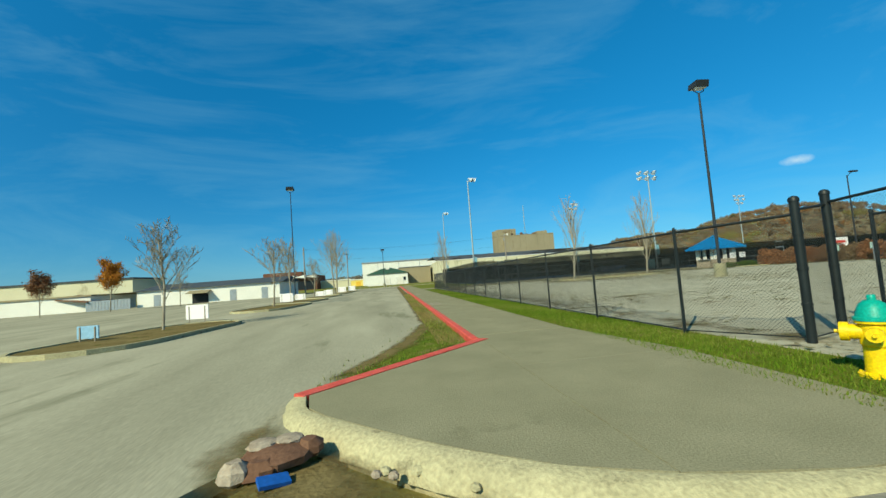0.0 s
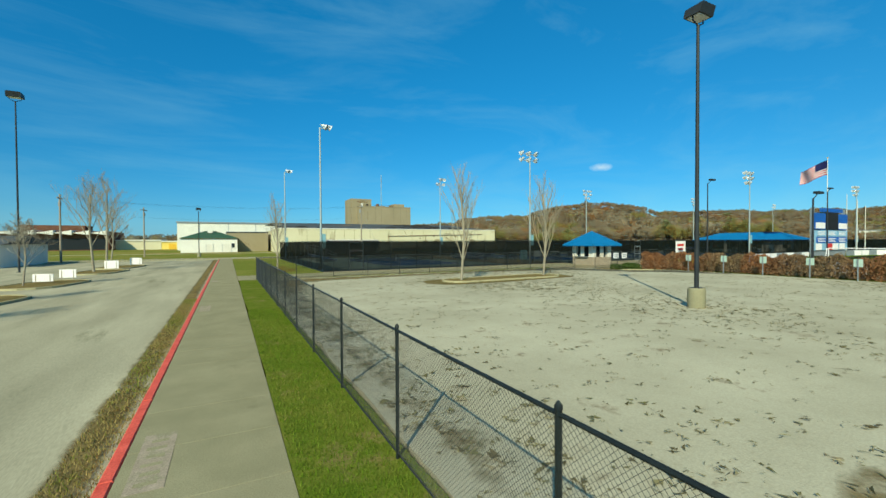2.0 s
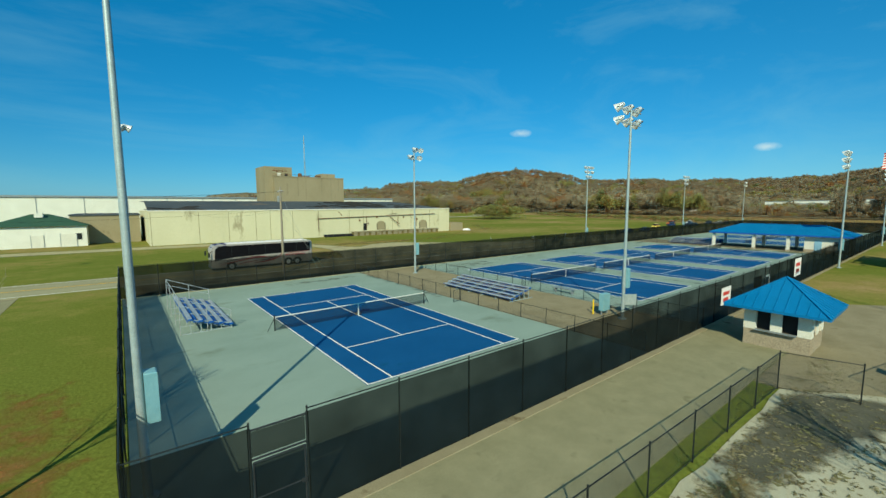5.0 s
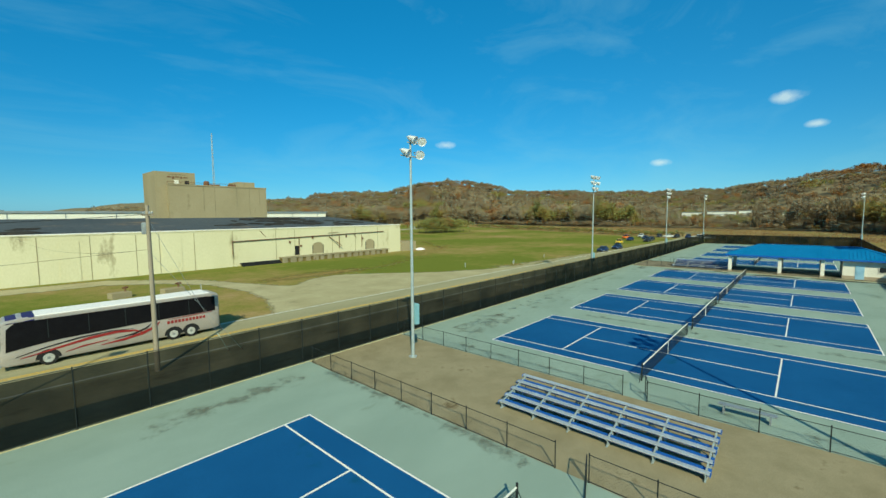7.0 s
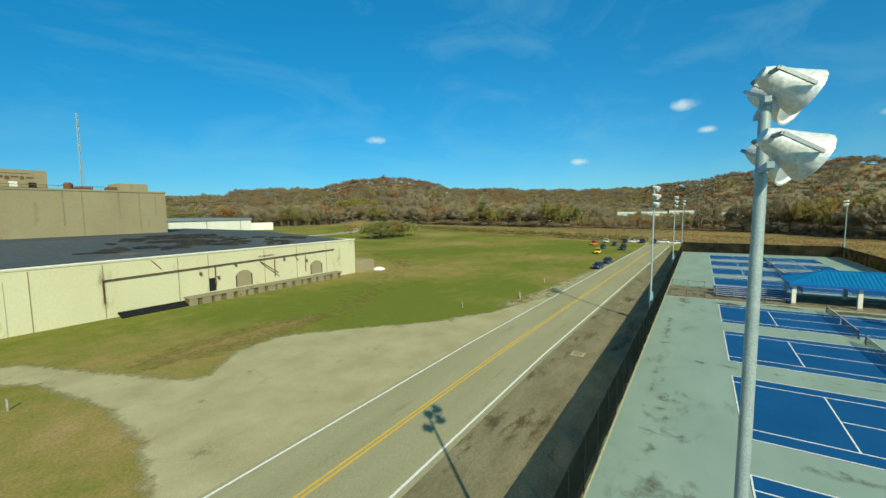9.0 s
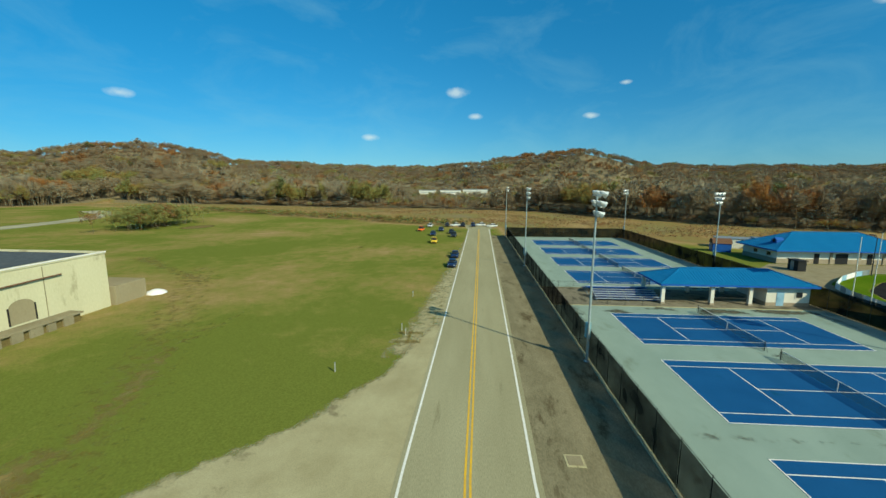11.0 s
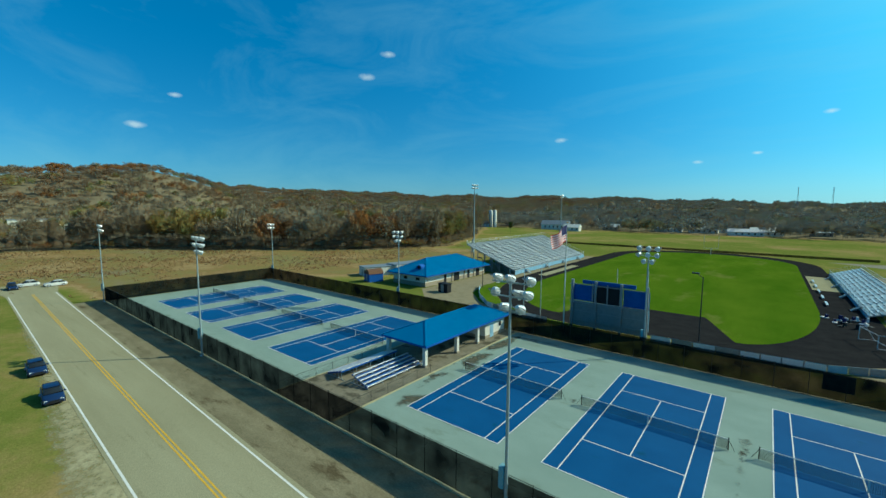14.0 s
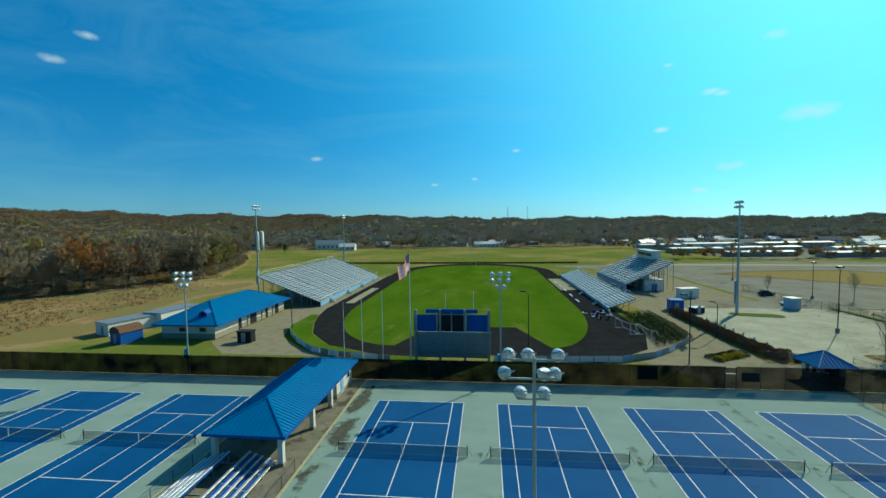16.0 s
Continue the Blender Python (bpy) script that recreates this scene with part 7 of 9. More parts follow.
def lump(r, seed, squash=0.6, n=9):
    """An angular broken stone."""
    m = Mesh()
    p = []
    rings = [(-1.0, 0.5), (-0.35, 1.0), (0.35, 0.95), (1.0, 0.45)]
    for k, (z, q) in enumerate(rings):
        for i in range(n):
            a = 2 * math.pi * i / n
            j = 1 + 0.28 * noise.noise((seed * 3.1 + math.cos(a) * 1.3, math.sin(a) * 1.3 + k * 0.8, seed))
            p.append((r * q * j * math.cos(a), r * q * j * math.sin(a), r * squash * z * (1 + 0.2 * noise.noise((seed, i * 0.7, k)))))
    f = [(k * n + i, k * n + (i + 1) % n, (k + 1) * n + (i + 1) % n, (k + 1) * n + i) for k in range(3) for i in range(n)]
    return m.add(p, f + [tuple(range(n - 1, -1, -1)), tuple(range(3 * n, 4 * n))])


def rubble():
    th = thing("rubble_heap", (2.72, -0.42, -0.13), "broken rusty drain cover and stone lumps beside the kerb", "rubble")
    for x, y, z, r, mt, sd, sq in ((0.05, 0.02, 0.09, 0.30, "rust", 1.3, 0.26), (-0.10, 0.06, 0.165, 0.13, "stone", 2.1, 0.22), (0.10, 0.10, 0.17, 0.12, "stone", 3.7, 0.22), (-0.22, -0.24, 0.08, 0.12, "stone", 4.4, 0.7), (0.26, 0.06, 0.10, 0.14, "rust", 5.2, 0.5), (-0.04, -0.20, 0.07, 0.15, "rust", 6.6, 0.5)):
        o = part("stone", lump(r, sd, sq), mt, th, smooth=25)
        o.location = (x, y, z)
    part("blue_scrap", Mesh().obox(pose(0.10, -0.38, 0.05, 14, 8, 30), 0.22, 0.12, 0.03), "bluepaint", th, "torn blue plastic scrap")
    for i in range(26):
        u = rng.uniform(0, 1)
        s = thing("pebble", (3.2 + 3.0 * u + rng.normal(0, 0.12), -0.55 - 1.55 * u + rng.normal(0, 0.1), -0.105), "small grey broken concrete pebble on bare soil", "stone", "pebbles under the kerb")
        o = part("stone", lump(rng.uniform(0.02, 0.06), i * 1.7, 0.6, 7), "kerb" if i % 3 else "stone", s, smooth=25)


def hydrant():
    th = thing("fire_hydrant", (8.44, -0.42, -0.02, 0, 0, 35), "yellow fire hydrant with a green bonnet on grass", "fire hydrant")
    part("barrel", Mesh().lathe([(0.17, 0), (0.17, 0.035), (0.115, 0.05), (0.11, 0.30), (0.125, 0.32), (0.125, 0.36), (0.115, 0.38), (0.118, 0.52), (0.15, 0.535), (0.15, 0.56)], 24), "hyd_yellow", th)
    part("bonnet", Mesh().lathe([(0.158, 0.56), (0.158, 0.59), (0.14, 0.60), (0.125, 0.66), (0.10, 0.72), (0.06, 0.755), (0.035, 0.76), (0.035, 0.80), (0.028, 0.81)], 24), "hyd_green", th, "green domed bonnet")
    for a, r, ln in ((0, 0.06, 0.14), (180, 0.06, 0.14), (90, 0.085, 0.16)):
        c, s = math.cos(radians(a)), math.sin(radians(a))
        nz = part("nozzle", Mesh().tube((0.08 * c, 0.08 * s, 0.44), ((0.1 + ln * 0.6) * c, (0.1 + ln * 0.6) * s, 0.44), r * 0.9, n=14).tube(((0.1 + ln * 0.55) * c, (0.1 + ln * 0.55) * s, 0.44), ((0.1 + ln) * c, (0.1 + ln) * s, 0.44), r * 1.15, n=14), "hyd_yellow", th)
        part("nozzle_nut", Mesh().tube(((0.1 + ln) * c, (0.1 + ln) * s, 0.44), ((0.14 + ln) * c, (0.14 + ln) * s, 0.44), 0.02, n=5), "hyd_yellow", nz)
    for i in range(8):
        a = 2 * math.pi * i / 8
        part("bolt", Mesh().tube((0.145 * math.cos(a), 0.145 * math.sin(a), 0.03), (0.145 * math.cos(a), 0.145 * math.sin(a), 0.06), 0.013, n=6), "hyd_yellow", th)


def gate_posts():
    th = thing("gate_fence", (9.5, 1.17, 0), "black gate posts with sagging chain-link between", "fence")
    for x, y, h in ((0, 0, 2.0), (0.88, 0.3, 2.12)):
        p = part("gate_post", Mesh().tube((x, y, -0.15), (x, y, h), 0.06, n=14), "black", th)
        part("post_cap", Mesh().lathe([(0.068, -0.02), (0.068, 0.02), (0.05, 0.05), (0.01, 0.065)], 14, (x, y, h)), "black", p)
        for z in (0.5, 1.0, 1.5):
            part("hinge_band", Mesh().lathe([(0.07, 0), (0.07, 0.04)], 14, (x, y, z)), "black", p)
    for a, b, ha, hb in (((0, 0), (0.88, 0.3), 1.86, 1.95), ((-0.76, 1.53), (0, 0), 1.76, 1.80), ((0.88, 0.3), (0.55, -1.3), 1.98, 2.02), ((0.55, -1.3), (0.2, -3.2), 2.02, 2.02)):
        d = Vector((b[0] - a[0], b[1] - a[1], 0))
        m = chain_link(d.length, min(ha, hb) - 0.06)
        q = Matrix.Translation((a[0], a[1], 0)) @ pose(0, 0, 0, 0, 0, math.degrees(math.atan2(d.y, d.x)))
        m.v = [tuple(q @ Vector(v)) for v in m.v]
        part("chain_link", m, "wire", th, smooth=0)
        part("top_rail", Mesh().tube((*a, ha), (*b, hb), 0.022, n=8), "black", th)
        part("bottom_wire", Mesh().tube((*a, 0.05), (*b, 0.05), 0.01, n=6), "black", th)


def blades(name, n, x0, x1, y0, y1, z, h, tint, label, dens=None):
    """Grass as single blades."""
    x, y = rng.uniform(x0, x1, n), rng.uniform(y0, y1, n)
    if dens:
        ok = rng.uniform(0, 1, n) < dens(x, y)
        x, y = x[ok], y[ok]
        n = len(x)
    a = rng.uniform(0, 2 * math.pi, n)
    hh = h * rng.uniform(0.45, 1.15, n)
    w = 0.006 + 0.004 * rng.uniform(0, 1, n)
    lx, ly = rng.normal(0, 0.35, n) * hh, rng.normal(0, 0.35, n) * hh
    A = np.stack([x - w * np.cos(a), y - w * np.sin(a), np.full(n, z)], -1)
    B = np.stack([x + w * np.cos(a), y + w * np.sin(a), np.full(n, z)], -1)
    C = np.stack([x + lx, y + ly, z + hh], -1)
    V = np.stack([A, B, C], 1).reshape(-1, 3)
    t = np.repeat(np.clip(rng.normal(tint, 0.2, n) + 0.18 * np.sin(x * 2.1 + y * 0.9), 0, 1), 3)
    o = new(name, np_mesh(name, V, np.arange(3 * n).reshape(-1, 3), MAT["blades"], t))
    return tagged(o, label, "grass", kind="stuff")


near_corner()
rubble()
hydrant()
gate_posts()
blades("grass_blades", 42000, 7.44, 8.95, -2.4, 30, -0.02, 0.06, 0.25, "short green grass along the chain-link fence")
blades("dry_grass_blades", 12000, 4.6, 5.2, 4.6, 36, -0.1, 0.07, 0.85, "dry brown grass along the kerb")


def by_kerb(x, y):
    """Thick in the kerb's corner, thinning out towards the lane."""
    diag = (y - 4.34 - (x - 5.385) * 1.015) / 1.42
    d = np.minimum(5.2 - x, diag)
    return np.where(diag > 0, np.exp(-np.maximum(d, 0) / 0.28) * np.clip(1.3 - np.hypot(x - 5.2, y - 4.6) / 4.2, 0.15, 1), 0)


blades("corner_grass_blades", 30000, 2.6, 5.2, 1.4, 9.5, -0.12, 0.06, 0.35, "green grass in the kerb's corner", by_kerb)


# ---- trees and shrubs ----
def bare_tree(m, h, spread, label, seed, mat="bark", leaf=0.0, levels=4, low=0.3, category="tree", tone=0.2, twig=0.0028):
    """A leafless tree: tapered trunk, limbs and finer and finer twigs."""
    r = random.Random(seed)
    th = thing("tree", m, label, category, "bare trees")
    trunk, limbs, leafs = Mesh(), Mesh(), []

    def grow(p, d, ln, rad, lv):
        q = p + d * ln
        mid = p.lerp(q, 0.5) + Vector((r.uniform(-1, 1), r.uniform(-1, 1), 0)) * ln * 0.05
        tgt = trunk if lv == 0 else limbs
        nn = 9 if lv == 0 else 6 if lv == 1 else 4 if lv == 2 else 3
        tgt.tube(p, mid, rad, rad * 0.82, nn, False).tube(mid, q, rad * 0.82, rad * 0.55, nn, lv < 2)
        if lv >= levels:
            leafs.append(q)
            return
        k = {0: round(13 * (1 - low) / 0.7), 1: 5, 2: 5, 3: 3}.get(lv, 3)
        for i in range(k):
            u = low + (1 - low) * (i + 0.6) / k if lv == 0 else 0.25 + 0.75 * (i + 0.7) / k
            s = p.lerp(mid, u * 2) if u < 0.5 else mid.lerp(q, u * 2 - 1)
            a = r.uniform(0, 2 * math.pi) if lv else i * 2.4 + r.uniform(-0.4, 0.4)
            side = Vector((math.cos(a), math.sin(a), 0))
            tilt = r.uniform(0.7, 1.15) * spread
            nd = (d * (1 - 0.35 * tilt) + side * tilt + Vector((0, 0, 0.35))).normalized()
            grow(s, nd, ln * r.uniform(0.40, 0.60) * (1 - 0.62 * u if lv == 0 else 1), max(twig, rad * (0.33 if lv == 0 else 0.40)), lv + 1)

    grow(Vector((0, 0, -0.1)), Vector((r.uniform(-0.04, 0.04), r.uniform(-0.04, 0.04), 1)).normalized(), h * 0.86, h * 0.0125, 0)
    part("trunk", trunk, mat, th)
    part("crown", limbs, mat, th, smooth=0)
    if leaf:
        P = np.array([tuple(q) for q in leafs])
        P = np.repeat(P, int(leaf), 0) + rng.normal(0, h * 0.03, (len(P) * int(leaf), 3))
        V = (P[:, None, :] + rng.normal(0, 0.07, (len(P), 3, 3))).reshape(-1, 3)
        part("leaves", np_mesh("leaves", V, np.arange(len(V)).reshape(-1, 3), MAT["hedge"], np.full(len(V), tone)), None, th, "last autumn leaves")
    return th


ISL = "bare young tree in the lot's planted island"
bare_tree((22.4, 36.7, 0.05), 8.2, 0.42, ISL, 11, low=0.14)
bare_tree((30.7, 36.9, 0.05), 8.3, 0.45, ISL, 12, low=0.14)
bare_tree((11.4, 56.9, GROUND_Z), 7.6, 0.5, "bare slender tree on the lawn beside the tennis fence", 13, low=0.16)
bare_tree((-5.9, 14.6, -0.1), 4.6, 0.8, "bare wide-crowned tree in a kerbed island", 14, twig=0.008)
bare_tree((-5.9, 30.6, -0.1), 5.5, 0.75, "bare wide-crowned tree in a kerbed island", 15, twig=0.008)
bare_tree((-6.3, 38.0, -0.1), 6.0, 0.55, "bare slender tree in a kerbed island", 16, twig=0.008)
bare_tree((-6.4, 50.0, -0.1), 5.0, 0.8, "bare wide-crowned tree in a kerbed island", 17, twig=0.008)
bare_tree((-6.0, 66.0, -0.1), 9.8, 0.6, "large bare tree in a kerbed island", 18, twig=0.008)
bare_tree((-6.9, 75.5, -0.1), 10.9, 0.6, "large bare tree in a kerbed island", 19, twig=0.008)
bare_tree((-8.2, 84.0, -0.1), 8.0, 0.7, "large bare tree in a kerbed island", 20, twig=0.008)
bare_tree((-30.0, 66.0, -0.13), 5.5, 0.9, "small bare tree before the white hall", 21, twig=0.008)
bare_tree((-47.0, 62.0, -0.13), 6.0, 0.8, "small tree with rust-brown leaves before the white hall", 22, leaf=7, tone=0.35)
bare_tree((-39.0, 64.0, -0.13), 7.0, 0.7, "round tree full of orange autumn leaves", 23, leaf=14, tone=0.7)
bare_tree((-20.0, 90.0, -0.13), 6.5, 0.7, "small bare tree at the lot's end", 24, twig=0.008)
bare_tree((9.5, -24.0, -0.08), 5.5, 0.7, "bare young tree in the stadium lot", 25, twig=0.008)
bare_tree((-6.0, -14.0, -0.08), 7.5, 0.6, "bare tree beside the stadium lot's kerb", 26, twig=0.008)


def hedge_row(name, pts, w, h, n, tints, label, kind_cat="hedge", leaf=0.055, mat="hedge"):
    """A clipped hedge made of many small leaves round a twiggy core."""
    V, T = [], []
    segs = list(zip(pts, pts[1:]))
    lens = np.array([math.hypot(b[0] - a[0], b[1] - a[1]) for a, b in segs])
    for (a, b), ln in zip(segs, lens):
        k = int(n * ln / lens.sum())
        u = rng.uniform(0, 1, k)
        a_, b_ = np.array(a), np.array(b)
        d = (b_ - a_) / ln
        nrm = np.array((-d[1], d[0]))
        ang = rng.uniform(0, math.pi, k)
        rad = 0.72 + 0.28 * np.sqrt(rng.uniform(0, 1, k)) + 0.10 * np.sin(u * ln * 2.3) + 0.07 * np.sin(u * ln * 5.1)
        off = np.cos(ang) * rad * w / 2
        z = np.sin(ang) ** 0.6 * rad * h
        z = np.where(rng.uniform(0, 1, k) < 0.45, z * rng.uniform(0.05, 1, k), z)
        P = np.column_stack([a_ + np.outer(u, b_ - a_) + np.outer(off, nrm), z])
        tri = P[:, None, :] + rng.normal(0, leaf, (k, 3, 3))
        V.append(tri.reshape(-1, 3))
        x = np.interp(np.sin(u * ln * 0.7 + 1.0) + rng.normal(0, 0.35, k), [-1.2, 0, 1.2], tints)
        T.append(np.repeat(x, 3))
    V, T = np.concatenate(V), np.concatenate(T)
    V[:, 2] = np.maximum(V[:, 2], -0.12)
    o = new(name, np_mesh(name, V, np.arange(len(V)).reshape(-1, 3), MAT[mat], np.clip(T, 0, 1)))
    return tagged(o, label, kind_cat, kind="stuff")


MAT["evergreen"] = attr_mat("evergreen_leaves", [(0.0, (0.16, 0.15, 0.04)), (0.8, (0.105, 0.125, 0.030)), (1.0, (0.042, 0.072, 0.020))], spread=0.12)
hedge_row("lot_hedge", [(46.3, 38.9), (48.0, 36.0), (48.6, 30.0), (48.9, 4.0)], 2.0, 1.65, 70000, (0.02, 0.2, 0.45), "russet brown hedge along the fenced lot")
hedge_row("kiosk_shrubs", [(42.6, 39.9), (43.4, 38.6), (44.6, 37.8)], 0.8, 0.5, 1300, (0.8, 0.9, 1.0), "low green shrubs beside the ticket kiosk", mat="evergreen")
hedge_row("bed_shrubs", [(44.4, 39.6), (46.0, 39.3)], 0.9, 0.55, 1400, (0.75, 0.9, 1.0), "low yellow-green shrubs in the planted bed", mat="evergreen")
for k in range(5):
    hedge_row("bank_shrubs", [(55.7 + 1.4 * k, 6.0 + 0.4 * k), (55.3 + 1.5 * k, 19.0), (56.2 + 1.6 * k, 28.0 + 0.9 * k)], 1.35, 1.15, 7500, (0.97, 1.0, 1.0), "row of dark green shrubs on the bank beside the stand", mat="evergreen")
hedge_row("flower_bed", [(51.6, 35.6), (54.0, 37.0), (58.2, 38.9)], 2.8, 0.55, 6500, (0.8, 1.0, 1.0), "low green plants in the flower bed", mat="evergreen")
fl = hedge_row("yellow_flowers", [(52.4, 36.9), (54.6, 37.8), (57.4, 39.6)], 1.6, 0.66, 3200, (0.2, 0.5, 0.8), "yellow flowers in the bed beside the path")
fl.data.materials[0] = attr_mat("yellow_blossom", [(0.0, (0.52, 0.36, 0.02)), (0.6, (0.62, 0.45, 0.03)), (1.0, (0.12, 0.17, 0.03))])


def island(name, outline, label, soil="dirt", z=0.10, base=-0.13, kerb_w=0.16):
    th = tagged(part(name, Mesh().poly(outline, base - 0.1, base + z), soil, smooth=0), label, "traffic island", kind="structure")
    n = len(outline)
    cx, cy = sum(p[0] for p in outline) / n, sum(p[1] for p in outline) / n
    for i in range(n):
        a, b = outline[i], outline[(i + 1) % n]
        q = []
        for p in (a, b):
            d = Vector((p[0] - cx, p[1] - cy)).normalized() * kerb_w
            q.append((p[0] + d.x, p[1] + d.y))
        part("kerb_stone", Mesh().poly([a, q[0], q[1], b], base - 0.1, base + z + 0.045), "kerb", th, smooth=0)
    return th


def capsule(a, b, r, n=9):
    a, b = Vector(a), Vector(b)
    d = (b - a).normalized()
    t = math.atan2(d.y, d.x)
    return [(b.x + r * math.cos(t + q), b.y + r * math.sin(t + q)) for q in np.linspace(-math.pi / 2, math.pi / 2, n)] + [(a.x + r * math.cos(t + q), a.y + r * math.sin(t + q)) for q in np.linspace(math.pi / 2, 1.5 * math.pi, n)]


island("lot_island", capsule((22.3, 36.7), (30.6, 36.9), 1.25), "oval kerbed island with bare soil and two trees", base=-0.03)
soft_patch("soil_skirt", ragged(capsule((21.4, 36.5), (31.0, 37.0), 2.35, 14), 0.7, 0.4), 0.55, -0.012, "dirt", "brown soil washed out round the island", "soil")
soft_patch("island_weeds", capsule((23.0, 36.7), (30.0, 36.9), 1.0), 0.7, 0.074, "strip", "thin green weeds over the island's soil", "weeds", 0.22)
br = random.Random(9)
for k in range(30):
    x, y = (br.uniform(10.5, 42), 45.0 - 7.0 * br.random() ** 1.7) if k < 16 else (br.uniform(11, 45), br.uniform(4, 40))
    a0, w0 = br.uniform(-0.5, 0.5), br.uniform(0.8, 2.4)
    soft_patch("weedy_grit", [(x + w0 * (1 + 0.35 * math.sin(3 * a + k)) * math.cos(a + a0), y + 0.45 * w0 * (1 + 0.3 * math.sin(2 * a + k)) * math.sin(a)) for a in np.linspace(0, 2 * math.pi, 16, endpoint=False)], 0.7, -0.014 + 0.0001 * k, "dirt", "dark grit and weeds blown over the pale gravel", "soil", br.uniform(0.25, 0.5))
for k, (y0, y1) in enumerate(((8.8, 17.0), (25.5, 33.5), (35.5, 42.5), (47.5, 54), (62, 69), (72, 80))):
    island("west_island", capsule((-5.8, y0 + 1.6), (-5.2, y1 - 1.6), 1.9, 8), "long kerbed island with dry grass in the car park")
island("stadium_island", capsule((34.7, 4.7), (27, 6.5), 1.5, 8), "kerbed grass island round a light mast", soil="strip", base=-0.03)


def leaf_litter():
    """Dry leaves and tufts blown over the fenced lot, thicker along its edges."""
    V, T = [], []
    k = 0
    while k < 8200:
        x, y = rng.uniform(9.2, 46), rng.uniform(-2, 45)
        e = noise.noise((x * 0.10, y * 0.10, 5.0)) + 0.9 * math.exp(-min(x - 9, 45.2 - y) / 2.6) + 0.5 * math.exp(-abs(math.hypot(x - 26.5, y - 37) - 6) / 3)
        if rng.uniform(0, 1) > 0.10 + 0.55 * max(0, e):
            continue
        n = int(rng.integers(3, 9))
        s = rng.uniform(0.025, 0.095) * (1.0 + 0.7 * min(1.0, max(0.0, e)))
        c = np.array((x, y, -0.012)) + np.column_stack([rng.normal(0, s * 1.3, n), rng.normal(0, s * 0.8, n), np.abs(rng.normal(0, 0.010, n))])
        t = c[:, None, :] + np.concatenate([rng.normal(0, s * 0.55, (n, 3, 2)), np.abs(rng.normal(0, 0.012, (n, 3, 1)))], 2)
        V.append(t.reshape(-1, 3))
        T.append(np.full(3 * n, rng.uniform(0, 1)))
        k += 1
    V, T = np.concatenate(V), np.concatenate(T)
    o = new("leaf_litter", np_mesh("leaf_litter", V, np.arange(len(V)).reshape(-1, 3), MAT["litter"], T))
    tagged(o, "dry brown leaves and tufts scattered over sandy gravel", "leaf litter", kind="stuff")


leaf_litter()


# ---- vehicles ----
def wheel(parent, x, y, z, r, w, name="wheel"):
    s = 1 if y > 0 else -1
    t = part(name, Mesh().tube((x, y - w / 2, z), (x, y + w / 2, z), r, n=22), "rubber", parent)
    part("rim", Mesh().tube((x, y + s * w * 0.35, z), (x, y + s * (w / 2 + 0.012), z), r * 0.62, n=18), "alu", t)
    part("hub", Mesh().tube((x, y + s * w * 0.5, z), (x, y + s * (w / 2 + 0.03), z), r * 0.2, n=10), "greysteel", t)


def skin(sections):
    """A body through cross-sections (x, half width low, half width high, z low, z belt, z top)."""
    m = Mesh()
    p = []
    for x, wl, wh, z0, zb, z1 in sections:
        p += [(x, -wl * 0.94, z0), (x, -wl, z0 + 0.12), (x, -wl, zb), (x, -wh, z1 - 0.06), (x, -wh * 0.9, z1), (x, wh * 0.9, z1), (x, wh, z1 - 0.06), (x, wl, zb), (x, wl, z0 + 0.12), (x, wl * 0.94, z0)]
    n = 10
    f = [tuple(range(n)), tuple(range(len(p) - 1, len(p) - n - 1, -1))]
    for k in range(len(sections) - 1):
        f += [(k * n + i, (k + 1) * n + i, (k + 1) * n + (i + 1) % n, k * n + (i + 1) % n) for i in range(n)]
    return m.add(p, f)


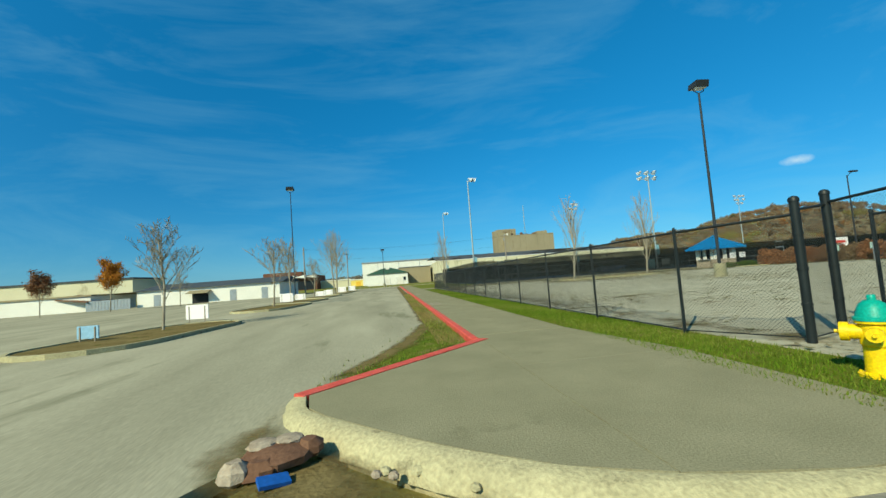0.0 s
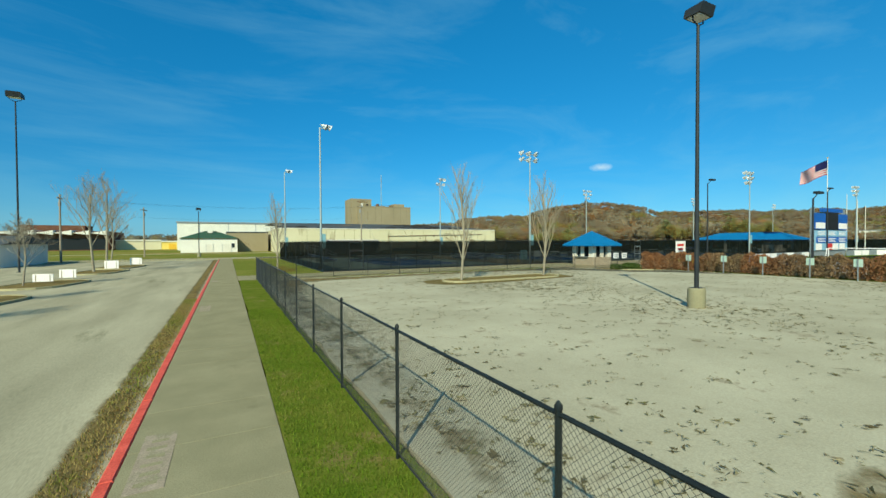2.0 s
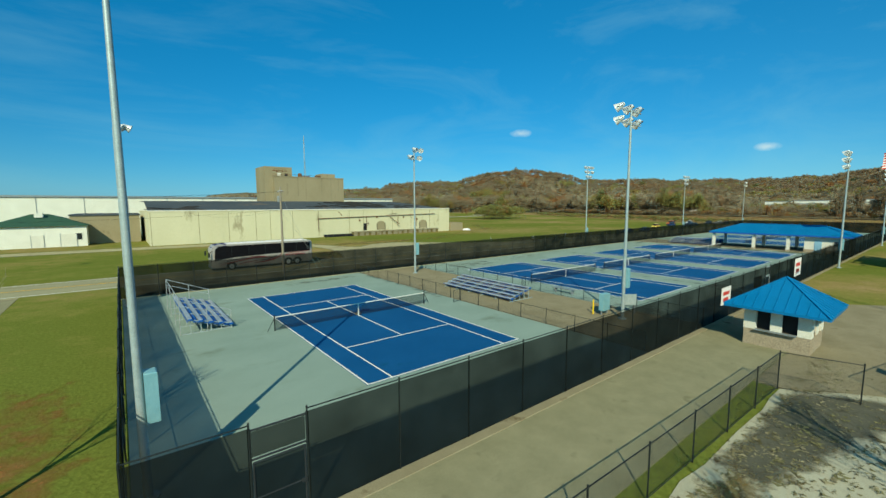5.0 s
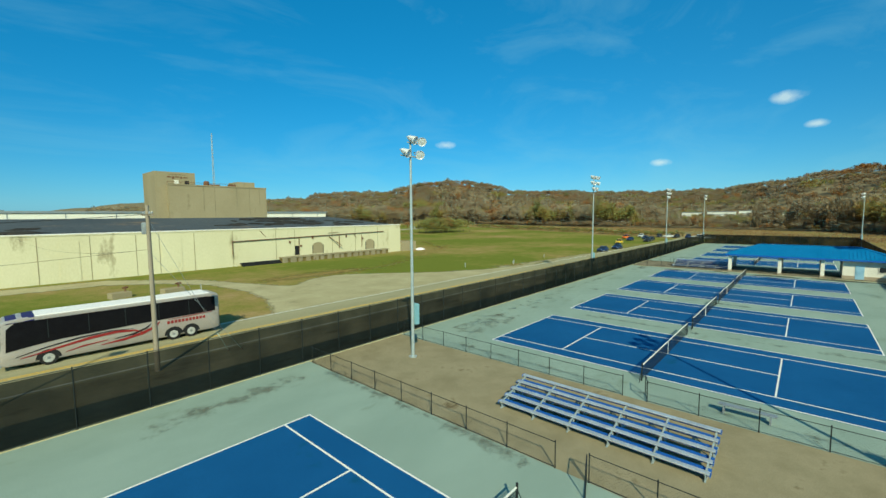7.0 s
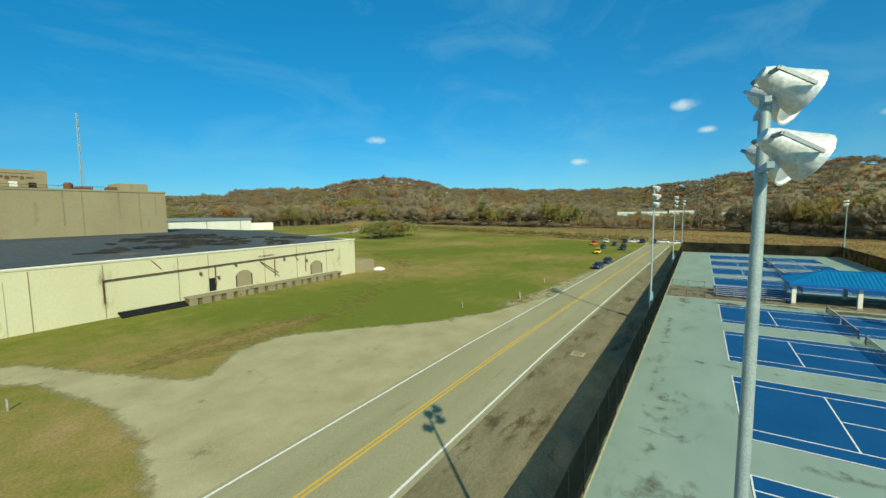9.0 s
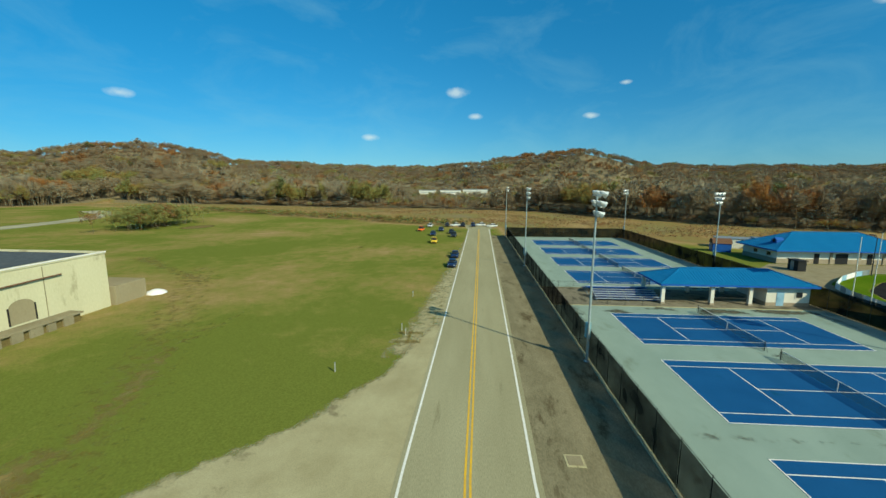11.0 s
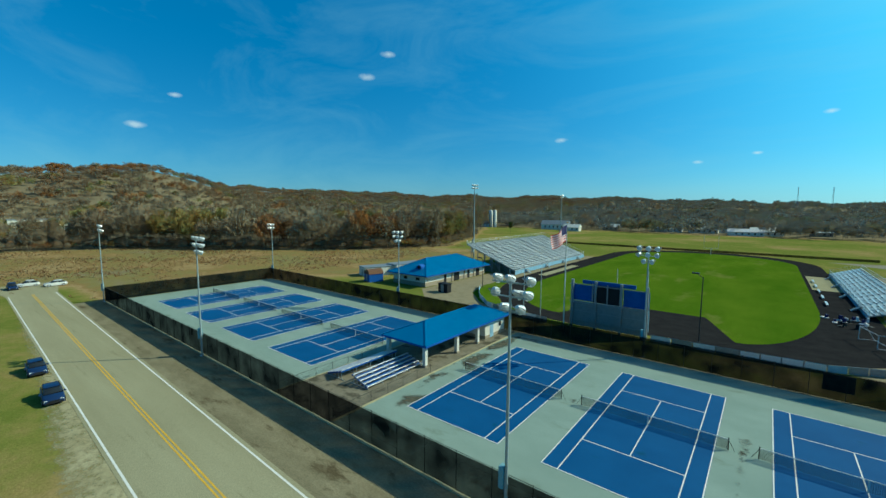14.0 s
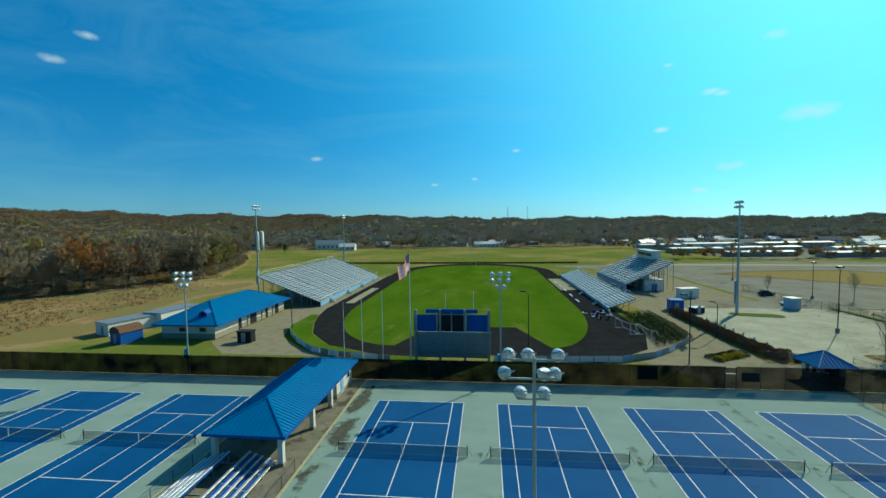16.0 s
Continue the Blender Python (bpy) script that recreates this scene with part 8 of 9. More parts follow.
def car(m, colour, label, tall=0.0):
    paint = surf("car_paint", colour, tuple(c * 1.1 for c in colour), 1, 0.28, 0, 20, metal=0.15)
    th = thing("car", m, label, "car", "parked cars")
    h = 1.45 + tall
    part("body", skin([(-2.2, 0.72, 0.72, 0.32, 0.6, 0.8), (-2.05, 0.86, 0.82, 0.24, 0.62, 0.95), (-1.0, 0.9, 0.86, 0.2, 0.66, 0.98), (0.9, 0.9, 0.86, 0.2, 0.66, 0.95), (1.95, 0.86, 0.78, 0.22, 0.58, 0.78), (2.2, 0.74, 0.7, 0.3, 0.5, 0.62)]), paint, th, smooth=40)
    part("cabin_glass", skin([(-1.75 - tall * 0.6, 0.80, 0.76, 0.9, 0.94, 1.0 + tall * 0.9), (-1.2, 0.80, 0.66, 0.9, 0.96, h - 0.03), (0.1, 0.80, 0.66, 0.9, 0.96, h - 0.03), (1.0, 0.80, 0.74, 0.88, 0.9, 0.98)]), "glass", th, smooth=40)
    part("roof", skin([(-1.3, 0.64, 0.6, h - 0.09, h - 0.05, h), (-0.9, 0.69, 0.64, h - 0.09, h - 0.05, h + 0.02), (0.0, 0.69, 0.64, h - 0.09, h - 0.05, h + 0.01), (0.25, 0.64, 0.6, h - 0.12, h - 0.08, h - 0.04)]), paint, th, smooth=40)
    for s in (-1, 1):
        part("pillar", Mesh().beam((-0.35, s * 0.79, 0.95), (-0.35, s * 0.67, h - 0.03), 0.09, 0.05), paint, th)
        part("headlight", Mesh().box(2.02, s * 0.62 - 0.14, 0.55, 2.17, s * 0.62 + 0.14, 0.68, 0.02), MAT["lens"], th)
        part("tail_light", Mesh().box(-2.2, s * 0.64 - 0.12, 0.66, -2.1, s * 0.64 + 0.12, 0.82, 0.02), "red", th)
        part("mirror", Mesh().box(0.62, s * 0.98 - 0.09, 0.92, 0.8, s * 0.98 + 0.09, 1.05, 0.02), paint, th)
        for x in (-1.35, 1.4):
            wheel(th, x, s * 0.80, 0.32, 0.32, 0.22)
    part("bumper", Mesh().box(2.1, -0.66, 0.3, 2.26, 0.66, 0.46, 0.03), "dark", th)
    part("grille", Mesh().box(2.12, -0.4, 0.48, 2.24, 0.4, 0.6), "dark", th)
    return th


BLUE, DARK, PALE = (0.012, 0.032, 0.095), (0.018, 0.024, 0.032), (0.6, 0.6, 0.58)
CARS = ((138.6, 104.5, 176, BLUE, "dark blue car parked half on the road's edge", 0), (149.8, 104.4, 178, BLUE, "deep blue car parked at the road's edge", 0),
        (173.6, 111.6, 184, (0.75, 0.50, 0.04), "yellow car parked on the grass", 0.2), (204.8, 119.3, 172, (0.75, 0.16, 0.02), "bright orange van on the grass", 0.35),
        (191.8, 113.6, 180, BLUE, "blue car parked on the grass", 0), (188.6, 106.4, 177, DARK, "dark car parked on the grass", 0.25),
        (205.3, 111.8, 183, BLUE, "blue car parked on the grass", 0), (219.5, 117.4, 179, PALE, "white car parked before the scrub", 0.1),
        (222.4, 110.6, 182, DARK, "dark car parked before the scrub", 0.1), (223.4, 107.3, 95, PALE, "white car parked before the scrub", 0),
        (222.8, 104.0, 176, DARK, "dark car parked before the scrub", 0.15), (223.6, 99.8, 181, BLUE, "blue car at the road's end", 0.2),
        (226.2, 96.8, 90, PALE, "white car at the road's end", 0.1), (222.2, 92.2, 94, PALE, "white car at the road's end", 0), (198.0, 107.6, 181, DARK, "dark car parked on the grass", 0))
for x, y, a, c, lab, tall in CARS:
    car((x, y, -0.07 if y < 105.2 else GROUND_Z, 0, 0, a), c, lab, tall)


def bus():
    th = thing("coach_bus", (38.5, 103.5, -0.03, 0, 0, 180), "silver touring coach with black windows and red swoosh stripes", "bus")
    Ln, W, H = 13.7, 1.30, 3.55
    silver = surf("coach_silver_paint", (0.34, 0.315, 0.30), (0.40, 0.37, 0.35), 0.6, 0.3, 0, 20, metal=0.25, c3=(0.40, 0.37, 0.34), spots=0.6, spot_scale=0.8)
    part("body", skin([(0.0, 1.22, 1.2, 0.45, 1.2, H - 0.25), (0.15, W, 1.26, 0.38, 1.3, H - 0.08), (0.6, W, 1.27, 0.34, 1.4, H), (Ln - 1.2, W, 1.27, 0.34, 1.4, H), (Ln - 0.35, W, 1.22, 0.36, 1.3, H - 0.12), (Ln, 1.18, 1.05, 0.45, 1.1, H - 0.55)]), silver, th, smooth=40)
    part("roof_cover", Mesh().box(0.7, -1.16, H - 0.01, Ln - 1.9, 1.16, H + 0.05, 0.02), "cloth", th, "white roof")
    part("front_roof_cap", skin([(Ln - 1.85, 1.29, 1.22, H - 0.35, H - 0.2, H + 0.06), (Ln - 0.5, 1.26, 1.14, H - 0.4, H - 0.3, H - 0.08), (Ln - 0.1, 1.14, 1.0, H - 0.6, H - 0.5, H - 0.4)]), "navy", th)
    for s in (-1, 1):
        a, b = (s * 1.31, s * 1.285) if s > 0 else (-1.285 * 1, -1.31)
        y0, y1 = (1.272, 1.318) if s > 0 else (-1.318, -1.272)
        prof = [(0.35, 1.95), (0.35, 3.2), (1.1, 3.3), (Ln - 0.9, 3.3), (Ln - 0.45, 2.9), (Ln - 0.35, 1.35), (Ln - 1.3, 1.5), (Ln - 3.0, 1.7), (6.0, 1.85)]
        win = Mesh().add([(x, y, z) for y in (y0, y1) for x, z in prof], [tuple(range(9)), tuple(range(17, 8, -1))] + [(i, (i + 1) % 9, 9 + (i + 1) % 9, 9 + i) for i in range(9)])
        wb = part("window_band", win, "tinted", th, "black tinted side glass", smooth=0)
        for x in (2.4, 4.6, 6.8, 9.0, 11.2):
            part("mullion", Mesh().box(x, y0 - 0.004, 1.95, x + 0.05, y1 + 0.004, 3.22), "black", wb)
        yo0, yo1 = (1.298, 1.330) if s > 0 else (-1.330, -1.298)
        for line, w, mt in ((((12.9, 0.92), (11.4, 1.28), (9.6, 1.56), (7.8, 1.66), (6.4, 1.55)), 0.05, "dark"), (((12.7, 0.78), (10.8, 1.10), (9.0, 1.40), (7.4, 1.52), (6.3, 1.38), (5.7, 1.10)), 0.10, "wine"),
                            (((4.6, 1.74), (4.9, 1.40), (5.8, 1.05), (7.0, 0.82), (8.4, 0.72)), 0.11, "wine"), (((5.2, 1.70), (5.5, 1.42), (6.4, 1.12), (7.6, 1.0)), 0.07, "dark"), (((8.0, 1.02), (9.4, 0.90), (10.4, 0.70)), 0.05, "wine"), (((0.6, 1.9), (2.2, 1.84), (4.0, 1.80)), 0.03, "wine")):
            top, low_, k = [], [], len(line)
            for q, (x, z) in enumerate(line):
                a, b = line[max(q - 1, 0)], line[min(q + 1, k - 1)]
                d = math.hypot(b[0] - a[0], b[1] - a[1])
                e = w * math.sin(math.pi * (q + 0.35) / (k - 0.3))
                nx, nz = -(b[1] - a[1]) / d * e, (b[0] - a[0]) / d * e
                top.append((x + nx, z + nz))
                low_.append((x - nx, z - nz))
            sw = Mesh()
            for q in range(k - 1):
                ring = [top[q], top[q + 1], low_[q + 1], low_[q]]
                sw.add([(x, y, z) for y in (yo0, yo1) for x, z in ring], [(0, 1, 2, 3), (7, 6, 5, 4), (0, 4, 5, 1), (1, 5, 6, 2), (2, 6, 7, 3), (3, 7, 4, 0)])
            part("swoosh_stripe", sw, mt, th, smooth=0)
        for i in range(11):
            part("lettering_bar", Mesh().box(1.2 + 0.27 * i, yo0, 1.42, 1.38 + 0.27 * i, yo1, 1.66), "wine", th)
        for x in (2.35, 3.65, 11.3):
            wheel(th, x, s * 1.14, 0.50, 0.50, 0.34)
            part("wheel_arch", Mesh().add([(x + 0.68 * math.cos(a), y, 0.46 + 0.66 * math.sin(a)) for y in (yo0 * 0.988, yo1 * 0.985) for a in np.linspace(0, math.pi, 12)], [tuple(range(12)), tuple(range(23, 11, -1))]), "dark", th, smooth=0)
        part("mirror", Mesh().tube((Ln - 0.2, s * 1.15, 2.7), (Ln + 0.35, s * 1.5, 2.5), 0.04).box(Ln + 0.2, s * 1.5 - 0.1, 1.9, Ln + 0.4, s * 1.5 + 0.1, 2.5, 0.03), "black", th)
        part("headlight", Mesh().box(Ln - 0.08, s * 0.9 - 0.2, 0.75, Ln + 0.01, s * 0.9 + 0.2, 0.95, 0.02), MAT["lens"], th)
    part("windscreen", Mesh().add([(Ln - 0.30, -1.16, 3.15), (Ln - 0.30, 1.16, 3.15), (Ln + 0.015, 1.17, 1.3), (Ln + 0.015, -1.17, 1.3), (Ln - 0.36, -1.16, 3.15), (Ln - 0.36, 1.16, 3.15), (Ln - 0.05, 1.17, 1.3), (Ln - 0.05, -1.17, 1.3)],
                                   [(0, 1, 2, 3), (7, 6, 5, 4), (0, 4, 5, 1), (1, 5, 6, 2), (2, 6, 7, 3), (3, 7, 4, 0)]), "tinted", th, smooth=0)
    part("bumper", Mesh().box(Ln - 0.1, -1.2, 0.35, Ln + 0.06, 1.2, 0.68, 0.04), "greysteel", th)
    part("rear_window", Mesh().box(-0.02, -1.0, 2.1, 0.02, 1.0, 3.0), "tinted", th)


bus()


# ---- small things ----
def utility_pole(x, y, h, yaw, base=-0.1):
    th = thing("utility_pole", (x, y, base, 0, 0, yaw), "weathered wooden utility pole with crossarm and transformer", "utility pole", "utility poles")
    part("pole", Mesh().tube((0, 0, -0.2), (0, 0, h), 0.17, 0.11, 12), "wood", th)
    part("crossarm", Mesh().box(-1.2, -0.06, h - 0.7, 1.2, 0.06, h - 0.56), "wood", th)
    for q in (-1.05, -0.5, 0.5, 1.05):
        part("insulator", Mesh().lathe([(0.05, 0), (0.06, 0.06), (0.03, 0.14)], 8, (q, 0, h - 0.56)), "greysteel", th)
    part("transformer", Mesh().lathe([(0.2, 0), (0.22, 0.05), (0.22, 0.7), (0.12, 0.78)], 12, (0.3, 0.1, h - 1.9)), "greysteel", th)
    return th


utility_pole(31.9, 94.9, 11.2, 90)
utility_pole(-17.0, 96.5, 11.0, 90)
utility_pole(-9.5, 120.0, 11.0, 70)


def wire_span(a, b, sag):
    th = thing("overhead_wire", (0, 0, 0), "thin black overhead wire between utility poles", "wire", "overhead wires")
    m = Mesh()
    a, b = Vector(a), Vector(b)
    pts = [a.lerp(b, i / 14) - Vector((0, 0, sag * 4 * (i / 14) * (1 - i / 14))) for i in range(15)]
    ring = [p + Vector((0, 0, 0.008 * math.cos(k * math.pi / 2))) + (b - a).cross(Vector((0, 0, 1))).normalized() * 0.008 * math.sin(k * math.pi / 2) for p in pts for k in range(4)]
    m.add(ring, [(4 * i + k, 4 * i + (k + 1) % 4, 4 * i + 4 + (k + 1) % 4, 4 * i + 4 + k) for i in range(14) for k in range(4)])
    part("cable", m, "black", th)


for dy, z in ((-1.0, 10.5), (1.0, 10.5), (0.0, 8.2)):
    wire_span((31.9, 94.9 + dy, z), (-17.0, 96.5 + dy, z - 0.2), 0.9)
    wire_span((31.9, 94.9 + dy, z), (28.0, 151.0, 7.2), 1.0) if z < 9 else None


def sign_post(x, y, h, plate, label, z=-0.05, mat="skyblue"):
    th = thing("parking_sign", (x, y, z, 0, 0, 90), label, "sign", "parking signs")
    part("post", Mesh().box(-0.03, -0.03, -0.1, 0.03, 0.03, h), "greysteel", th)
    pl = part("plate", Mesh().box(-plate / 2, -0.055, h - 0.55, plate / 2, -0.031, h), mat, th)
    part("text_bar", Mesh().box(-plate * 0.3, -0.06, h - 0.2, plate * 0.3, -0.055, h - 0.12).box(-plate * 0.3, -0.06, h - 0.42, plate * 0.2, -0.055, h - 0.3), "cloth", pl)


for x, y in ((46.5, 34.0), (46.7, 30.9), (46.7, 27.8), (46.6, 24.6), (46.7, 21.9), (46.7, 18.6), (46.7, 15.2)):
    sign_post(x, y, 1.62, 0.5, "small pale green parking sign on a steel post before the hedge", mat="hyd_sign")


def board(x, y, w, h, yaw, label, mat="cloth", z=-0.05):
    th = thing("yard_sign", (x, y, z, 0, 0, yaw), label, "sign", "boards in the lot islands")
    part("panel", Mesh().box(-w / 2, -0.02, 0.12, w / 2, 0.02, 0.12 + h), mat, th)
    for s in (-1, 1):
        part("stake", Mesh().box(s * w * 0.35 - 0.02, -0.045, -0.1, s * w * 0.35 + 0.02, -0.021, 0.12 + h * 0.9), "wood", th)


board(-6.6, 19.2, 1.25, 0.75, -12, "blank white board facing the lane")
board(-7.0, 12.0, 0.8, 0.45, -10, "small pale blue board in the island", "skyblue")
board(-6.5, 37.0, 1.3, 0.8, -12, "blank white board facing the lane")
board(-6.2, 41.5, 1.1, 0.6, -12, "blank white board facing the lane")
board(-5.9, 52.0, 1.3, 0.6, -12, "blank white board facing the lane")
board(-5.5, 56.0, 1.2, 0.7, -12, "blank white board facing the lane")
board(-5.3, 70.0, 1.4, 0.9, -12, "blank white board facing the lane")
board(-4.6, 80.0, 1.4, 0.9, -12, "blank white board facing the lane")


def fence_banner(x, y, z, w, h, label, mat="cloth", ink="red"):
    th = thing("fence_banner", (x, y, z), label, "banner", "banners on the fences")
    part("sheet", Mesh().box(-w / 2, -0.012, 0, w / 2, 0.012, h), mat, th)
    if mat == "cloth":
        part("print_bar", Mesh().box(-w * 0.34, -0.018, h * 0.55, w * 0.34, -0.012, h * 0.75).box(-w * 0.3, -0.018, h * 0.2, w * 0.25, -0.012, h * 0.4), ink, th)
    for a in (-1, 1):
        part("tie", Mesh().box(a * w * 0.46 - 0.02, 0.012, h - 0.06, a * w * 0.46 + 0.02, 0.05, h - 0.02), "black", th)


fence_banner(50.9, 51.05, 1.2, 1.9, 1.3, "white banner with red unreadable print on the tennis fence")
fence_banner(72.5, 51.05, 1.0, 2.6, 1.9, "white banner with red unreadable print on the tennis fence")
for k in range(2):
    fence_banner(44.7 + 1.05 * k, 40.93 - 0.25 * k, 1.05, 0.8, 0.6, "small white sign with unreadable print on the fence by the kiosk", ink="greysteel")


def barrier_run(pts, label):
    """Low padded panels along the track's outer edge."""
    for (x0, y0), (x1, y1) in zip(pts, pts[1:]):
        ln = math.hypot(x1 - x0, y1 - y0)
        n = max(1, round(ln / 2.6))
        for i in range(n):
            u = (i + 0.5) / n
            th = thing("barrier_panel", (x0 + (x1 - x0) * u, y0 + (y1 - y0) * u, -0.12, 0, 0, math.degrees(math.atan2(y1 - y0, x1 - x0))), label, "barrier", "barrier panels")
            w = ln / n
            part("panel", Mesh().box(-w / 2 + 0.08, -0.03, 0.1, w / 2 - 0.08, 0.03, 1.05, 0.01), ("skyblue", "cloth", "cloth", "greysteel")[int(rng.integers(0, 4))], th)
            part("rail", Mesh().tube((-w / 2, 0, 1.08), (w / 2, 0, 1.08), 0.03, n=6), "greysteel", th)
            part("post", Mesh().tube((-w / 2, 0, 0), (-w / 2, 0, 1.1), 0.035, n=6), "greysteel", th)


barrier_run([(93.0, 41.9), (81.6, 41.6), (72.5, 41.0), (66.5, 38.4), (61.5, 34.2), (57.0, 29.0), (54.0, 23.5)], "pale blue padded panel on a pipe rail round the track")
barrier_run([(137.5, 22.5), (135.2, 27.0), (131.0, 33.0), (125.5, 38.6), (119.5, 41.2), (110.0, 42.6)], "pale blue padded panel on a pipe rail round the track")


def shed_box(m, w, d, h, mat, roof, label, name="trailer", gable=0.0):
    th = thing(name, m, label, name.replace("_", " "))
    part("wall", Mesh().box(0, 0, 0, w, d, h), mat, th, smooth=0)
    if gable:
        part("roof", Mesh().extrude([(-0.15, h), (w + 0.15, h), (w * 0.86, h + gable * 0.7), (w / 2, h + gable), (w * 0.14, h + gable * 0.7)], "y", -0.15, d + 0.15), roof, th, smooth=0)
    else:
        part("roof", Mesh().box(-0.15, -0.15, h, w + 0.15, d + 0.15, h + 0.16), roof, th, smooth=0)
    part("door", Mesh().box(w * 0.4, d, 0.1, w * 0.4 + 0.9, d + 0.03, 2.0), "greysteel", th, smooth=0)
    return th


shed_box((169.5, 22.5, GROUND_Z, 0, 0, -20), 5.0, 9.5, 2.6, "metalwhite", "greysteel", "white site trailer beside the meadow")
shed_box((166.5, 12.0, GROUND_Z, 0, 0, -8), 5.0, 11.0, 3.0, "metalwhite", "greysteel", "white site trailer behind the clubhouse")
shed_box((163.6, 32.8, GROUND_Z, 0, 0, -15), 3.2, 4.2, 2.2, "bluepaint", "rust", "blue garden shed with a rust-brown barn roof", "garden_shed", 1.3)
shed_box((139.6, 32.6, GROUND_Z), 2.8, 1.6, 2.1, "dark", "dark", "dark steel utility box on the lawn", "utility_box")
shed_box((45.0, -1.5, -0.07), 3.0, 2.6, 2.6, "bluepaint", "bluepaint", "blue ticket booth beside the stand", "booth")
shed_box((33.0, -20.0, -0.07, 0, 0, 15), 5.5, 2.6, 2.7, "metalwhite", "metalwhite", "white concession trailer behind the stand")
car((15.0, -7.0, -0.05, 0, 0, 10), PALE, "white sport utility car in the stadium lot", 0.3)
car((11.2, -22.0, -0.05, 0, 0, 190), DARK, "dark car parked in the stadium lot", 0.1)
shed_box((16.8, -3.6, -0.07, 0, 0, 10), 2.4, 2.4, 2.8, "skyblue", "metalwhite", "pale blue cabinet in the stadium lot", "cabinet")
shed_box((42.0, 2.0, -0.07, 0, 0, 20), 3.0, 1.8, 1.4, "dark", "greysteel", "dark green waste container behind the hedge", "waste container")

shed_box((224.5, 396.0, GROUND_Z, 0, 0, -29), 28.0, 10.0, 5.6, "metalwhite", "metalwhite", "far white metal hall beyond the lane", "far_hall")
pb2 = thing("notice_board", (46.9, 56.4, 0, 0, 0, -35), "pale grey panel on two posts beside the electric cabinet", "notice board")
part("panel", Mesh().box(-0.55, -0.03, 0.75, 0.55, 0.03, 1.6, 0.01), "pole", pb2, "plain pale grey panel")
for q in (-0.45, 0.45):
    part("post", Mesh().box(q - 0.04, 0.03, -0.05, q + 0.04, 0.1, 1.6), "greysteel", pb2)
na = thing("net_anchor", (30.0, 70.05, 0.022), "small orange rubber anchor under the net's centre strap", "net anchor")
part("pad", Mesh().poly([(-0.28, -0.12), (0.28, -0.16), (0.2, 0.12), (0, 0.34), (-0.2, 0.1)], 0, 0.05), "wood", na, "sun-bleached orange pad", smooth=0)
el = thing("electric_cabinet", (45.3, 57.6, 0), "pale grey electric cabinet on legs beside the light pole", "cabinet")
part("cabinet", Mesh().box(-0.45, -0.2, 0.35, 0.45, 0.2, 1.7, 0.02), "polebox", el)
part("door", Mesh().box(-0.40, 0.2, 0.42, 0.40, 0.215, 1.62), "pole", el)
for q in (-0.38, 0.38):
    part("leg", Mesh().box(q - 0.04, -0.05, 0, q + 0.04, 0.05, 0.35), "greysteel", el)
bo = thing("bollard", (44.7, 58.2, 0), "yellow steel bollard beside the electric cabinet", "bollard")
part("post", Mesh().lathe([(0.055, 0), (0.055, 1.1), (0.04, 1.15), (0.02, 1.17)], 14), "hyd_yellow", bo)
bn = thing("court_bench", (49.6, 64.4, 0), "low steel bench inside the court fence", "bench")
part("seat", Mesh().box(-0.2, -1.2, 0.42, 0.2, 1.2, 0.47), "greysteel", bn)
for q in (-0.95, 0.95):
    part("leg", Mesh().box(-0.18, q - 0.04, 0, 0.18, q + 0.04, 0.42), "greysteel", bn)
for x, y, lab in ((39.5, 69.1, "open low chain-link gate before the bleacher"), (48.3, 69.3, "open low chain-link gate beside the court")):
    gt = thing("court_gate", (x, y - 0.6, 0, 0, 0, 200 if x < 45 else 20), lab, "gate")
    part("gate_frame", Mesh().tube((0, 0, 0.08), (0, 0, 1.1), 0.022).tube((1.1, 0, 0.08), (1.1, 0, 1.1), 0.022).tube((0, 0, 1.1), (1.1, 0, 1.1), 0.022).tube((0, 0, 0.08), (1.1, 0, 0.08), 0.022), "black", gt)
    part("chain_link", chain_link(1.1, 1.0, 0.09), "wire", gt, smooth=0)


def marker(x, y, label):
    th = thing("marker_post", (x, y, GROUND_Z), label, "post", "marker posts on the grass")
    part("post", Mesh().box(-0.05, -0.05, -0.1, 0.04, 0.04, 0.85, 0.01), "alu", th)
    part("cap", Mesh().lathe([(0.08, 0), (0.08, 0.04), (0.02, 0.08)], 8, (0, 0, 0.85)), "greysteel", th)


for x, y in ((87.9, 112.9), (99.1, 108.6), (114.0, 109.4), (44.6, 125.9), (97.6, 107.9)):
    marker(x, y, "white marker post on the mown grass")
for x, y, w in ((40.3, 126.0, 2.6), (35.0, 127.6, 2.2)):
    bl = thing("concrete_block", (x, y, GROUND_Z, 0, 0, 15), "weathered concrete valve block on the grass", "concrete block")
    part("block", Mesh().box(0, 0, -0.1, w, 1.2, 0.75, 0.05), "tower", bl)
    part("valve", Mesh().tube((w * 0.8, 0.6, 0.75), (w * 0.8, 0.6, 1.4), 0.1).tube((w * 0.65, 0.6, 1.25), (w * 0.95, 0.6, 1.25), 0.12), "rust", bl)
mh = thing("drain_cover", (77.0, 93.9, -0.045), "square concrete drain cover in the gravel verge", "drain cover")
part("frame", Mesh().box(-0.6, -0.6, -0.05, 0.6, 0.6, 0.03, 0.01), "kerb", mh)
part("lid", Mesh().box(-0.45, -0.45, 0.03, 0.45, 0.45, 0.045), "slab", mh)

